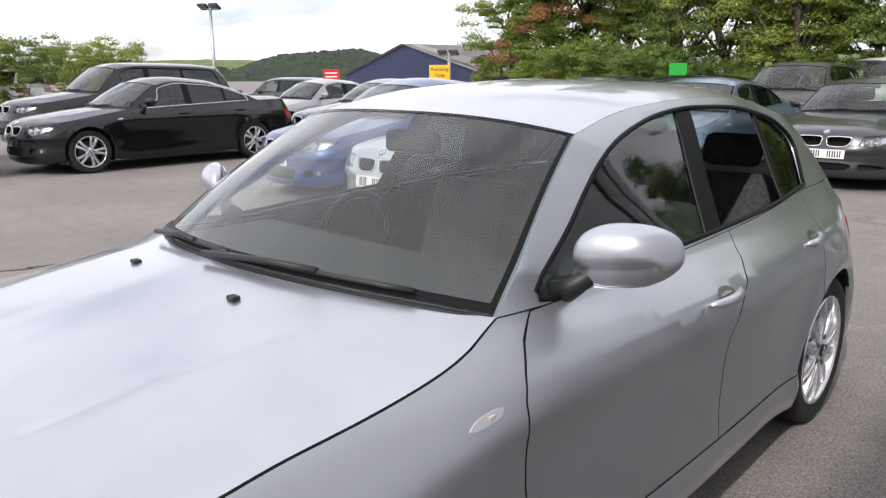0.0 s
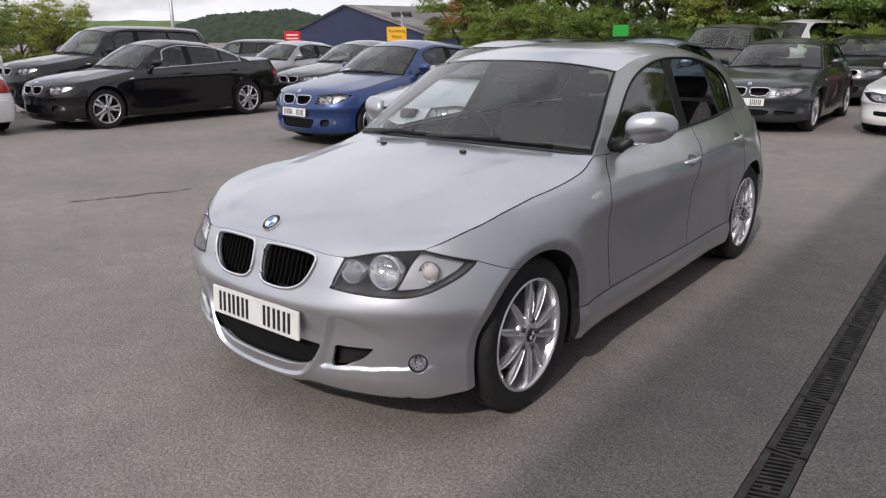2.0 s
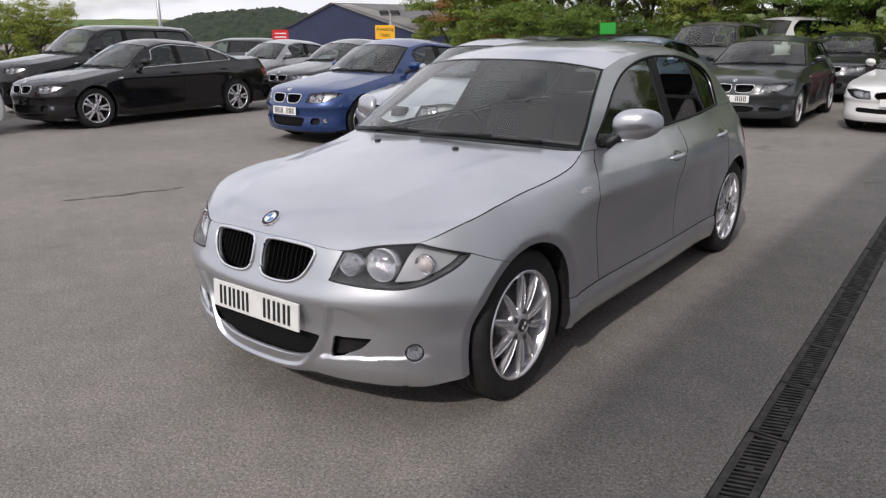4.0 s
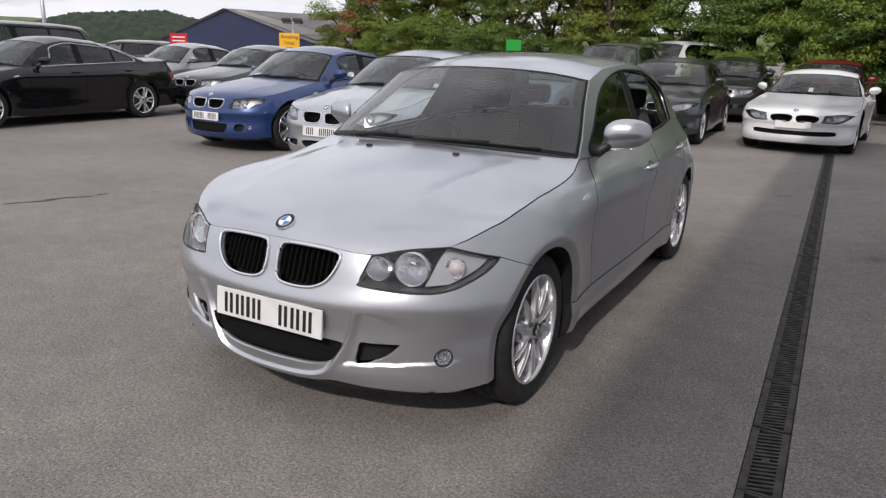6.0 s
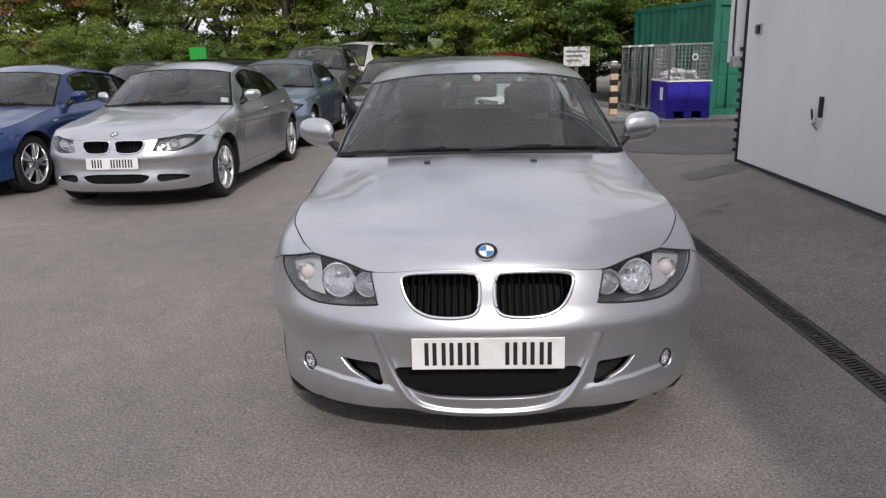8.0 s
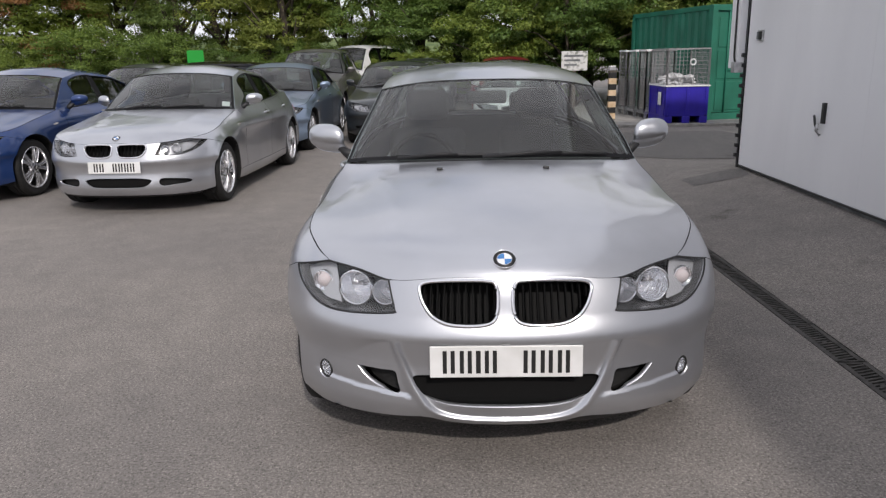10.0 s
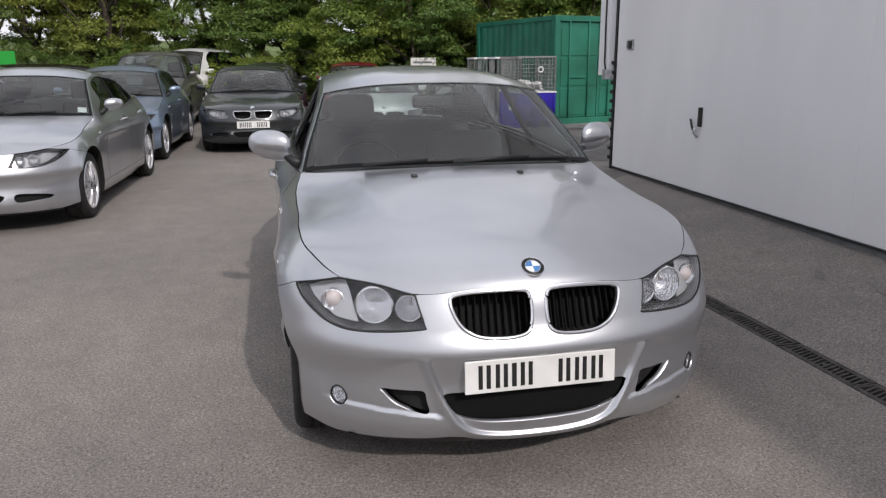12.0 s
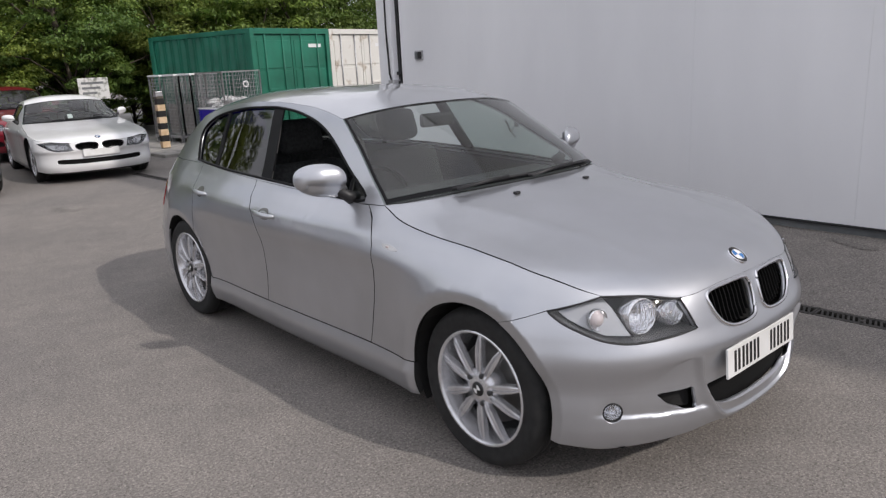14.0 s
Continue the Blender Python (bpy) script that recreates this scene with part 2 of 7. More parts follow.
def panel(name, poly, f, mat, parent, h=0.03, holes=(), lip=0.014, gap=0.002, mirror=False, both=False, label="", centre=(0, 1.3, 0.55), lines=()):
    """A sheet over the outline poly of a surface f(s, t), with turned-in edges. both: joined with its mirror image in x; lines: creases that the mesh follows."""
    poly = dense(shrink(poly, gap) if gap else np.array(poly, float), h)
    rings = [poly] + [dense(q, h) for q in holes]
    lo, hi = poly.min(0), poly.max(0)
    gs, gt = np.meshgrid(np.arange(lo[0] + h / 2, hi[0], h), np.arange(lo[1] + h / 2, hi[1], h))
    grid = np.c_[gs.ravel(), gt.ravel()]
    grid = grid[inside(grid, poly)]
    for q in rings[1:]:
        grid = grid[~inside(grid, q)]
    creases = []
    for q in lines:
        q = np.array(q, float)
        fine = np.concatenate([q[:1]] + [a + (b - a) * np.arange(1, k + 1)[:, None] / k for a, b in zip(q, q[1:]) for k in [max(1, int(np.ceil(np.linalg.norm(b - a) / h)))]])
        creases.append(fine)
    edge = np.concatenate(rings + creases)
    if len(grid):
        tree_ = KDTree(len(edge))
        for i, q in enumerate(edge):
            tree_.insert((q[0], q[1], 0.0), i)
        tree_.balance()
        grid = np.array([q for q in grid if tree_.find((q[0], q[1], 0.0))[2] > h * 0.45]).reshape(-1, 2)
    pts = np.concatenate([edge, grid]) if len(grid) else edge
    seams, n0 = [], 0
    for q in rings:
        seams += [(n0 + i, n0 + (i + 1) % len(q)) for i in range(len(q))]
        n0 += len(q)
    for q in creases:
        seams += [(n0 + i, n0 + i + 1) for i in range(len(q) - 1)]
        n0 += len(q)
    vs, _, fs, *_ = delaunay_2d_cdt([Vector(p) for p in pts], seams, [], 0, 1e-6)
    vs = np.array([tuple(v) for v in vs])
    fs = np.array([tuple(q) for q in fs if len(q) == 3])
    mid = vs[fs].mean(1)
    keep = inside(mid, poly)
    for q in rings[1:]:
        keep &= ~inside(mid, q)
    fs = fs[keep]
    s, t = vs.T
    e = 1e-3
    P = f(s, t)
    N = np.cross(f(s + e, t) - f(s - e, t), f(s, t + e) - f(s, t - e))
    N /= np.maximum(np.linalg.norm(N, axis=1), 1e-12)[:, None]
    out = np.sign(np.sum(N * (P - np.array(centre)), axis=1).sum()) or 1.0
    N *= out
    tri = P[fs]
    wrong = np.sum(np.cross(tri[:, 1] - tri[:, 0], tri[:, 2] - tri[:, 0]) * N[fs[:, 0]], axis=1) < 0
    fs[wrong] = fs[wrong][:, ::-1]
    faces = [tuple(map(int, q)) for q in fs]
    lipped = 0
    if lip:
        count = {}
        for q in faces:
            for a, b in ((q[0], q[1]), (q[1], q[2]), (q[2], q[0])):
                count[(a, b)] = 1
        rim = [(a, b) for a, b in count if (b, a) not in count]
        if both:
            rim = [(a, b) for a, b in rim if not (abs(P[a][0]) < 0.004 and abs(P[b][0]) < 0.004)]
        base, extra, en = len(P), [], []
        for a, b in rim:
            d = P[b] - P[a]
            side = np.cross(d, (N[a] + N[b]) / 2)
            side /= max(np.linalg.norm(side), 1e-9)
            k = base + len(extra)
            extra += [P[a], P[b], P[b] - N[b] * lip, P[a] - N[a] * lip]
            na, nb = N[a] + side, N[b] + side
            en += [na / max(np.linalg.norm(na), 1e-9), nb / max(np.linalg.norm(nb), 1e-9), side, side]
            faces.append((k + 1, k, k + 3, k + 2))
        lipped = len(rim)
        if extra:
            P, N = np.concatenate([P, extra]), np.concatenate([N, en])
    # lips at open gaps are coloured black for the shade in the joint
    dark = [0] * (len(faces) - lipped) + [1] * lipped if gap > 0 and lipped else None
    if both:
        dark = dark * 2 if dark else None
        k = len(P)
        seam = np.abs(P[:, 0]) < 0.0015
        if lip:
            seam[base:] = False
        P = P.copy()
        P[seam, 0] = 0.0
        N[seam, 0] = 0.0
        twin = np.arange(k) + k
        twin[seam] = np.arange(k)[seam]
        P = np.concatenate([P, P * (-1, 1, 1)])
        N = np.concatenate([N, N * (-1, 1, 1)])
        faces += [tuple(int(twin[i]) for i in q[::-1]) for q in faces]
        live = sorted({i for q in faces for i in q})
        back_to = {i: n_ for n_, i in enumerate(live)}
        P, N = P[live], N[live]
        faces = [tuple(back_to[i] for i in q) for q in faces]
    obs = [mesh_object(name, P, faces, mat, parent, label, True, N, dark)]
    if mirror:
        obs.append(mesh_object(name, P * (-1, 1, 1), [q[::-1] for q in faces], mat, parent, label, True, N * (-1, 1, 1), dark))
    return obs


def sheet(f, ns, nt, t0=0.0, t1=1.0, s0=-1.0, s1=1.0):
    s, t = np.meshgrid(np.linspace(s0, s1, ns), np.linspace(t0, t1, nt))
    P = f(s.ravel(), t.ravel())
    faces = [(j * ns + i, j * ns + i + 1, (j + 1) * ns + i + 1, (j + 1) * ns + i) for j in range(nt - 1) for i in range(ns - 1)]
    return P, faces


# ---- cars ----
# heights of the reference body: sill, bumper, wing, shoulder, belt, glass, roof
ZREF = (0.0, 0.20, 0.52, 0.72, 0.93, 1.20, 1.42)
DZ = (0.15, 0.20, 0.28, 0.40, 0.52, 0.60, 0.68, 0.75, 0.82, 0.88, 0.94, 1.03, 1.18, 1.30, 1.40)
DROWS = (
    ("front", (0.10, 0.045, 0.016, 0.030, 0.010, 0.045, 0.070, 0.105, 0.16, 0.24, 0.34, 0.45, 0.62, 0.74, 0.84)),
    ("nose", (0.09, 0.050, 0.026, 0.028, 0.010, 0.032, 0.068, 0.115, 0.18, 0.25, 0.34, 0.45, 0.60, 0.72, 0.80)),
    ("wing", (0.05, 0.030, 0.022, 0.012, 0.002, 0.000, 0.010, 0.035, 0.085, 0.150, 0.22, 0.29, 0.40, 0.46, 0.52)),
    ("door", (0.11, 0.075, 0.056, 0.060, 0.060, 0.057, 0.049, 0.034, 0.048, 0.090, 0.143, 0.180, 0.250, 0.305, 0.37)),
    ("rear_door", (0.11, 0.075, 0.050, 0.046, 0.037, 0.030, 0.021, 0.006, 0.018, 0.052, 0.096, 0.150, 0.228, 0.288, 0.35)),
    ("quarter", (0.06, 0.035, 0.022, 0.010, 0.002, 0.000, 0.004, 0.018, 0.044, 0.082, 0.128, 0.190, 0.270, 0.345, 0.42)),
    ("tail", (0.08, 0.045, 0.018, 0.004, 0.008, 0.026, 0.042, 0.062, 0.086, 0.114, 0.146, 0.195, 0.290, 0.40, 0.50)),
    ("rear", (0.08, 0.045, 0.012, 0.000, 0.004, 0.030, 0.046, 0.060, 0.080, 0.105, 0.140, 0.200, 0.330, 0.46, 0.58)),
)


# the raised rim that frames the middle of the main car's bumper: half width, height
RIM = np.array(rounded([(-0.10, 0.214), (0.0, 0.213), (0.11, 0.216), (0.19, 0.226), (0.245, 0.245), (0.281, 0.275), (0.305, 0.310), (0.329, 0.350), (0.354, 0.402), (0.371, 0.455), (0.386, 0.512), (0.392, 0.55)], 6, False))

RIM_OUT = np.gradient(RIM, axis=0)[:, ::-1] * (1, -1)
RIM_OUT /= np.linalg.norm(RIM_OUT, axis=1)[:, None]


def rim_distance(x, z):
    """Distance from the rim, positive inside it."""
    P, A, B = np.c_[x, z][:, None], RIM[None, :-1], RIM[None, 1:]
    d = B - A
    t = np.clip(np.sum((P - A) * d, 2) / np.sum(d * d, 2), 0, 1)
    gap = np.linalg.norm(P - A - d * t[..., None], axis=2)
    k = gap.argmin(1)
    n = np.arange(len(k))
    side_ = d[0, k, 0] * (P[:, 0, 1] - A[0, k, 1]) - d[0, k, 1] * (P[:, 0, 0] - A[0, k, 0])
    return gap[n, k] * np.where(side_ > 0, 1.0, -1.0)


class Shell:
    """The surfaces of a car: the origin lies on the ground under the front axle, the nose points to -y."""

    def __init__(self, W, F, wb, R, heights):
        self.W, self.F, self.wb, self.R = W, F, wb, R
        e = wb + R
        plan = rounded([(-0.36 * W, -F + 0.024), (0, -F), (0.36 * W, -F + 0.024), (0.63 * W, -F + 0.108), (0.825 * W, -F + 0.240), (0.942 * W, -F + 0.41),
                        (0.978 * W, -F + 0.61), (0.994 * W, 0.28), (W, 0.9), (W, wb * 0.62), (0.972 * W, wb - 0.05), (0.92 * W, e - 0.46),
                        (0.845 * W, e - 0.24), (0.72 * W, e - 0.10), (0.42 * W, e - 0.025), (0, e), (-0.42 * W, e - 0.025)], 24, False)
        p = np.array(plan)[24:-24]
        self.a = np.r_[0, np.cumsum(np.linalg.norm(np.diff(p, axis=0), axis=1))]
        self.px, self.py = p.T
        d = np.gradient(p, self.a, axis=0)
        self.nx, self.ny = d[:, 1], -d[:, 0]
        m = np.hypot(self.nx, self.ny)
        self.nx, self.ny = self.nx / m, self.ny / m
        self.nx[0], self.ny[0], self.nx[-1], self.ny[-1] = 0.0, -1.0, 0.0, 1.0
        self.zmap = curve(list(zip(heights, ZREF)))
        self.zto = curve(list(zip(ZREF, heights)))
        spots = (0.0, self.ax(0.66 * W), self.ay(0.0), self.ay(0.75), self.ay(wb - 0.62), self.ay(wb + 0.02), self.ay(e - 0.25), self.a[-1])
        self.rows = [curve(list(zip(DZ, row))) for _, row in DROWS]
        self.spots = np.array(spots)
        self.extra = None

    def ax(self, x):
        half = len(self.px) // 2
        return float(np.interp(x, self.px[:half], self.a[:half]))

    def ay(self, y):
        return float(np.interp(y, self.py, self.a))

    def depth(self, a, z):
        zr = self.zmap(z)
        table = np.array([row(zr) for row in self.rows])
        i = np.clip(np.searchsorted(self.spots, a, side="right") - 1, 0, len(self.spots) - 2)
        t = np.clip((a - self.spots[i]) / (self.spots[i + 1] - self.spots[i]), 0, 1)
        t = t * t * (3 - 2 * t)
        k = np.arange(len(a))
        d = table[i, k] * (1 - t) + table[i + 1, k] * t
        return d + (self.extra(a, z) if self.extra else 0)

    def side(self, a, z, sink=0.0):
        a, z = np.atleast_1d(np.asarray(a, float)), np.atleast_1d(np.asarray(z, float))
        d = self.depth(a, z) + sink
        x, y = np.interp(a, self.a, self.px), np.interp(a, self.a, self.py)
        return np.c_[x - np.interp(a, self.a, self.nx) * d, y - np.interp(a, self.a, self.ny) * d, z]

    def sunk(self, sink):
        return lambda a, z: self.side(a, z, sink)

    def at_y(self, y, z):
        """Arc place whose surface point at height z has this y."""
        return self.line([(y, z)])[0][0]

    def at_x(self, x, z):
        return self.face([(x, z)])[0][0]

    def line(self, pts):
        """Turns (y, z) pairs into outline places."""
        if not len(pts):
            return []
        y, z = np.array([tuple(q) for q in pts], float).T
        a = np.interp(y, self.py, self.a)
        for _ in range(10):
            a = a + (y - self.side(a, z)[:, 1]) * 0.8
        return list(zip(a.tolist(), z.tolist()))

    def face(self, pts):
        """Turns (x, z) pairs of the nose into outline places."""
        if not len(pts):
            return []
        x, z = np.array([tuple(q) for q in pts], float).T
        half = len(self.px) // 2
        a = np.interp(x, self.px[:half], self.a[:half])
        for _ in range(14):
            a = np.clip(a + (x - self.side(a, z)[:, 0]) * 0.7, 0.0, self.a[-1] * 0.4)
        return list(zip(a.tolist(), z.tolist()))


def arch(y, r, z0, a0, a1, n=22):
    return [(y + r * math.cos(radians(a0 + (a1 - a0) * i / n)), z0 + r * math.sin(radians(a0 + (a1 - a0) * i / n))) for i in range(n + 1)]


def strip(edge, mid, power=2.3, bow=2.2, dome=None):
    """A surface across the car between an edge line and the centre line, both functions of v; u runs from -1 to 1."""

    def f(u, v):
        E, C = edge(v), mid(v)
        k = np.abs(u)
        x = u * E[:, 0]
        y = C[:, 1] + (E[:, 1] - C[:, 1]) * k**bow
        z = C[:, 2] + (E[:, 2] - C[:, 2]) * k ** (power(v) if callable(power) else power)
        if dome is not None:
            z = z + dome(k, v)
        return np.c_[x, y, z]

    return f


def along(points3):
    """A line of 3D points as a function of v from 0 to 1, smooth."""
    p = np.array(points3, float)
    s = np.r_[0, np.cumsum(np.linalg.norm(np.diff(p, axis=0), axis=1))]
    s /= s[-1]
    fs = [curve(list(zip(s, p[:, i]))) for i in range(3)]
    return lambda v: np.c_[fs[0](v), fs[1](v), fs[2](v)]


def rim_spokes(style, R, W):
    """Verts and faces of one wheel's spokes in the plane x = face; returns a list of (verts, faces)."""
    out = []
    n, pair, wide = {"ten": (5, 15.5, 0.0175), "five_v": (5, 11.0, 0.020), "five": (5, 0.0, 0.042), "many": (9, 7.0, 0.014)}[style]
    leaf = style == "ten"
    for k in range(n):
        for s in ((-1, 1) if pair else (0,)):
            a = math.tau * k / n + radians(pair) * s
            verts, faces = [], []
            prof = ((0.045, 0.004, 0.85), (R * 0.45, 0.008, 0.95), (R * 0.80, 0.004, 1.10), (R * 0.985, -0.006, 1.35))
            if leaf:
                # pointed leaf shape, widest halfway out
                prof = ((0.050, 0.002, 0.62), (R * 0.40, 0.007, 0.98), (R * 0.58, 0.008, 1.10), (R * 0.75, 0.006, 1.02), (R * 0.90, 0.001, 0.66), (R * 0.985, -0.006, 0.30))
            for r, x, w in prof:
                hw = wide * w
                # a groove between two ridges
                for t, lift in ((-1.0, -0.022), (-0.85, 0.0), (-0.45, 0.002), (-0.22, -0.007), (0.22, -0.007), (0.45, 0.002), (0.85, 0.0), (1.0, -0.022)):
                    verts.append((x + lift, math.cos(a) * r - math.sin(a) * t * hw, math.sin(a) * r + math.cos(a) * t * hw))
            for i in range(len(prof) - 1):
                for j in range(7):
                    q = i * 8 + j
                    faces.append((q, q + 1, q + 9, q + 8))
            out.append((verts, faces))
    return out


def make_wheel(parent, at, r, width, style, left, hub=True):
    """A wheel under a car: tyre, rim with spokes, brake disc, hub cap, bolts. The wheel's face looks outwards along x."""
    m = Matrix.Translation(at) @ (Matrix() if left else Matrix.Rotation(math.pi, 4, "Z"))
    wheel = new("wheel")
    wheel.parent, wheel.matrix_local = parent, m
    R = r * 0.715
    w = width / 2
    lathe("tyre", [(R - 0.005, w - 0.012), (R + 0.012, w - 0.004), (R + 0.02, w - 0.007), (r * 0.86, w + 0.004), (r * 0.93, w - 0.002), (r * 0.975, w - 0.016), (r - 0.004, w - 0.035),
                   (r, w - 0.06), (r - 0.007, w - 0.062), (r - 0.007, w - 0.070), (r, w - 0.072), (r, 0.006), (r - 0.007, 0.004), (r - 0.007, -0.004), (r, -0.006), (r, -w + 0.05),
                   (r * 0.96, -w + 0.01), (r * 0.85, -w), (R, -w + 0.02)], M_TYRE, wheel, "black rubber tyre", 56)
    lathe("rim", [(R + 0.004, w - 0.006), (R + 0.002, w - 0.001), (R - 0.006, w - 0.002), (R - 0.010, w - 0.010), (R - 0.013, w - 0.022)], M_RIM, wheel, "", 56)
    lathe("barrel", [(R - 0.013, w - 0.022), (R - 0.028, w - 0.06), (R - 0.035, w - 0.10), (R - 0.035, -w + 0.03), (R, -w + 0.02)], M_RIM if style == "ten" else M_BARREL, wheel, "", 40)
    lathe("brake_disc", [(0.02, w - 0.085), (R * 0.70, w - 0.085), (R * 0.70, w - 0.105), (0.02, w - 0.105)], M_DISC, wheel, "", 32)
    lathe("backing", [(0.0, w - 0.118), (R - 0.034, w - 0.118)], M_SHADE, wheel, "", 32)
    for verts, faces in rim_spokes(style, R, w):
        mesh_object("spoke", [(x + w - 0.012, y, z) for x, y, z in verts], faces, M_RIM, wheel, "", False)
    lathe("hub", [(0.0, w - 0.004), (0.030, w - 0.004), (0.062, w - 0.010), (0.076, w - 0.022), (0.078, w - 0.09)], M_RIM, wheel, "", 24)
    if hub:
        lathe("centre_cap", [(0.0, w + 0.002), (0.026, w + 0.002), (0.030, w - 0.006)], M_INK, wheel, "dark round centre cap", 20)
        bm = bmesh.new()
        for k in range(2):
            vs = [bm.verts.new((w + 0.0035, 0, 0))] + [bm.verts.new((w + 0.0035, 0.018 * math.cos(q), 0.018 * math.sin(q))) for q in [math.pi * k + i * math.pi / 12 for i in range(7)]]
            bm.faces.new(vs)
        part("cap_mark", bm, M_BADGEWHITE, wheel)
        for k in range(5):
            q = math.tau * k / 5
            lathe("bolt", [(0.0, w - 0.002), (0.010, w - 0.002), (0.011, w - 0.02)], M_BARREL, wheel, "", 10, Matrix.Translation((0, 0.058 * math.cos(q), 0.058 * math.sin(q))))
    return wheel


def make_plate(parent, y, z, glyphs, tilt=-4, w=0.52):
    """A white registration plate on the nose, its characters as plain bars."""
    m = Matrix.Translation((0, y, z)) @ Matrix.Rotation(radians(tilt), 4, "X")
    bm = bmesh.new()
    box(bm, (-w / 2, -0.006, -0.0555), (w / 2, 0.004, 0.0555), 0.003, m)
    plate = part("number_plate", bm, M_PLATE, parent, "white plate with black bars")
    total = sum(g for g in glyphs) + 0.011 * (len(glyphs) - 1)
    x = -total / 2
    for g in glyphs:
        if g < 0.06:
            bm = bmesh.new()
            # a wide character is a pair of uprights
            for x0, x1 in ((x, x + g),) if g < 0.03 else ((x + 0.003, x + 0.017), (x + g - 0.017, x + g - 0.003)):
                box(bm, (x0, -0.0078, -0.040), (x1, -0.005, 0.040), 0, m)
            part("bar", bm, M_INK, plate)
        x += g + 0.011
    return plate


def make_badge(parent, place, normal, r=0.041):
    """A round badge: chrome rim, dark ring, blue and white quarters as plain shapes."""
    q = Vector(normal).to_track_quat("X", "Z").to_matrix().to_4x4()
    m = Matrix.Translation(place) @ q
    badge = lathe("badge", [(0.0, 0.0055), (r * 0.62, 0.0055), (r * 0.64, 0.0052), (r * 0.94, 0.0045), (r * 0.95, 0.0), (r * 0.95, -0.004)], M_INK, parent, "round badge with blue and white quarters", 32, m)
    lathe("badge_rim", [(r * 0.93, 0.0), (r * 0.94, 0.006), (r * 0.98, 0.007), (r, 0.004), (r, -0.006)], M_CHROME, badge, "", 32, m)
    lathe("badge_ring", [(r * 0.60, 0.005), (r * 0.61, 0.007), (r * 0.64, 0.007), (r * 0.65, 0.005)], M_CHROME, badge, "", 32, m)
    for k in range(4):
        bm = bmesh.new()
        bm.faces.new([bm.verts.new(m @ Vector((0.0066, 0, 0)))] + [bm.verts.new(m @ Vector((0.0066, r * 0.6 * math.cos(a), r * 0.6 * math.sin(a)))) for a in [math.pi / 2 * k + i * math.pi / 14 for i in range(8)]])
        part("quarter", bm, M_BADGEBLUE if k % 2 else M_BADGEWHITE, badge)
    return badge


def make_seat(parent, x, y, z, h):
    """A front seat: cushion, backrest, headrest."""
    bm = bmesh.new()
    box(bm, (x - 0.25, y - 0.45, z - 0.08), (x + 0.25, y + 0.05, z + 0.08), 0.05)
    seat = part("seat", bm, M_CLOTH, parent, "dark cloth front seat", True)
    bm = bmesh.new()
    box(bm, (-0.25, -0.07, 0.0), (0.25, 0.07, h * 0.52), 0.06, Matrix.Translation((x, y, z)) @ Matrix.Rotation(radians(-20), 4, "X"))
    part("backrest", bm, M_CLOTH, seat, "", True)
    bm = bmesh.new()
    box(bm, (-0.14, -0.05, h * 0.56), (0.14, 0.05, h * 0.74), 0.045, Matrix.Translation((x, y, z)) @ Matrix.Rotation(radians(-18), 4, "X"))
    part("headrest", bm, M_CLOTH, seat, "", True)
    return seat


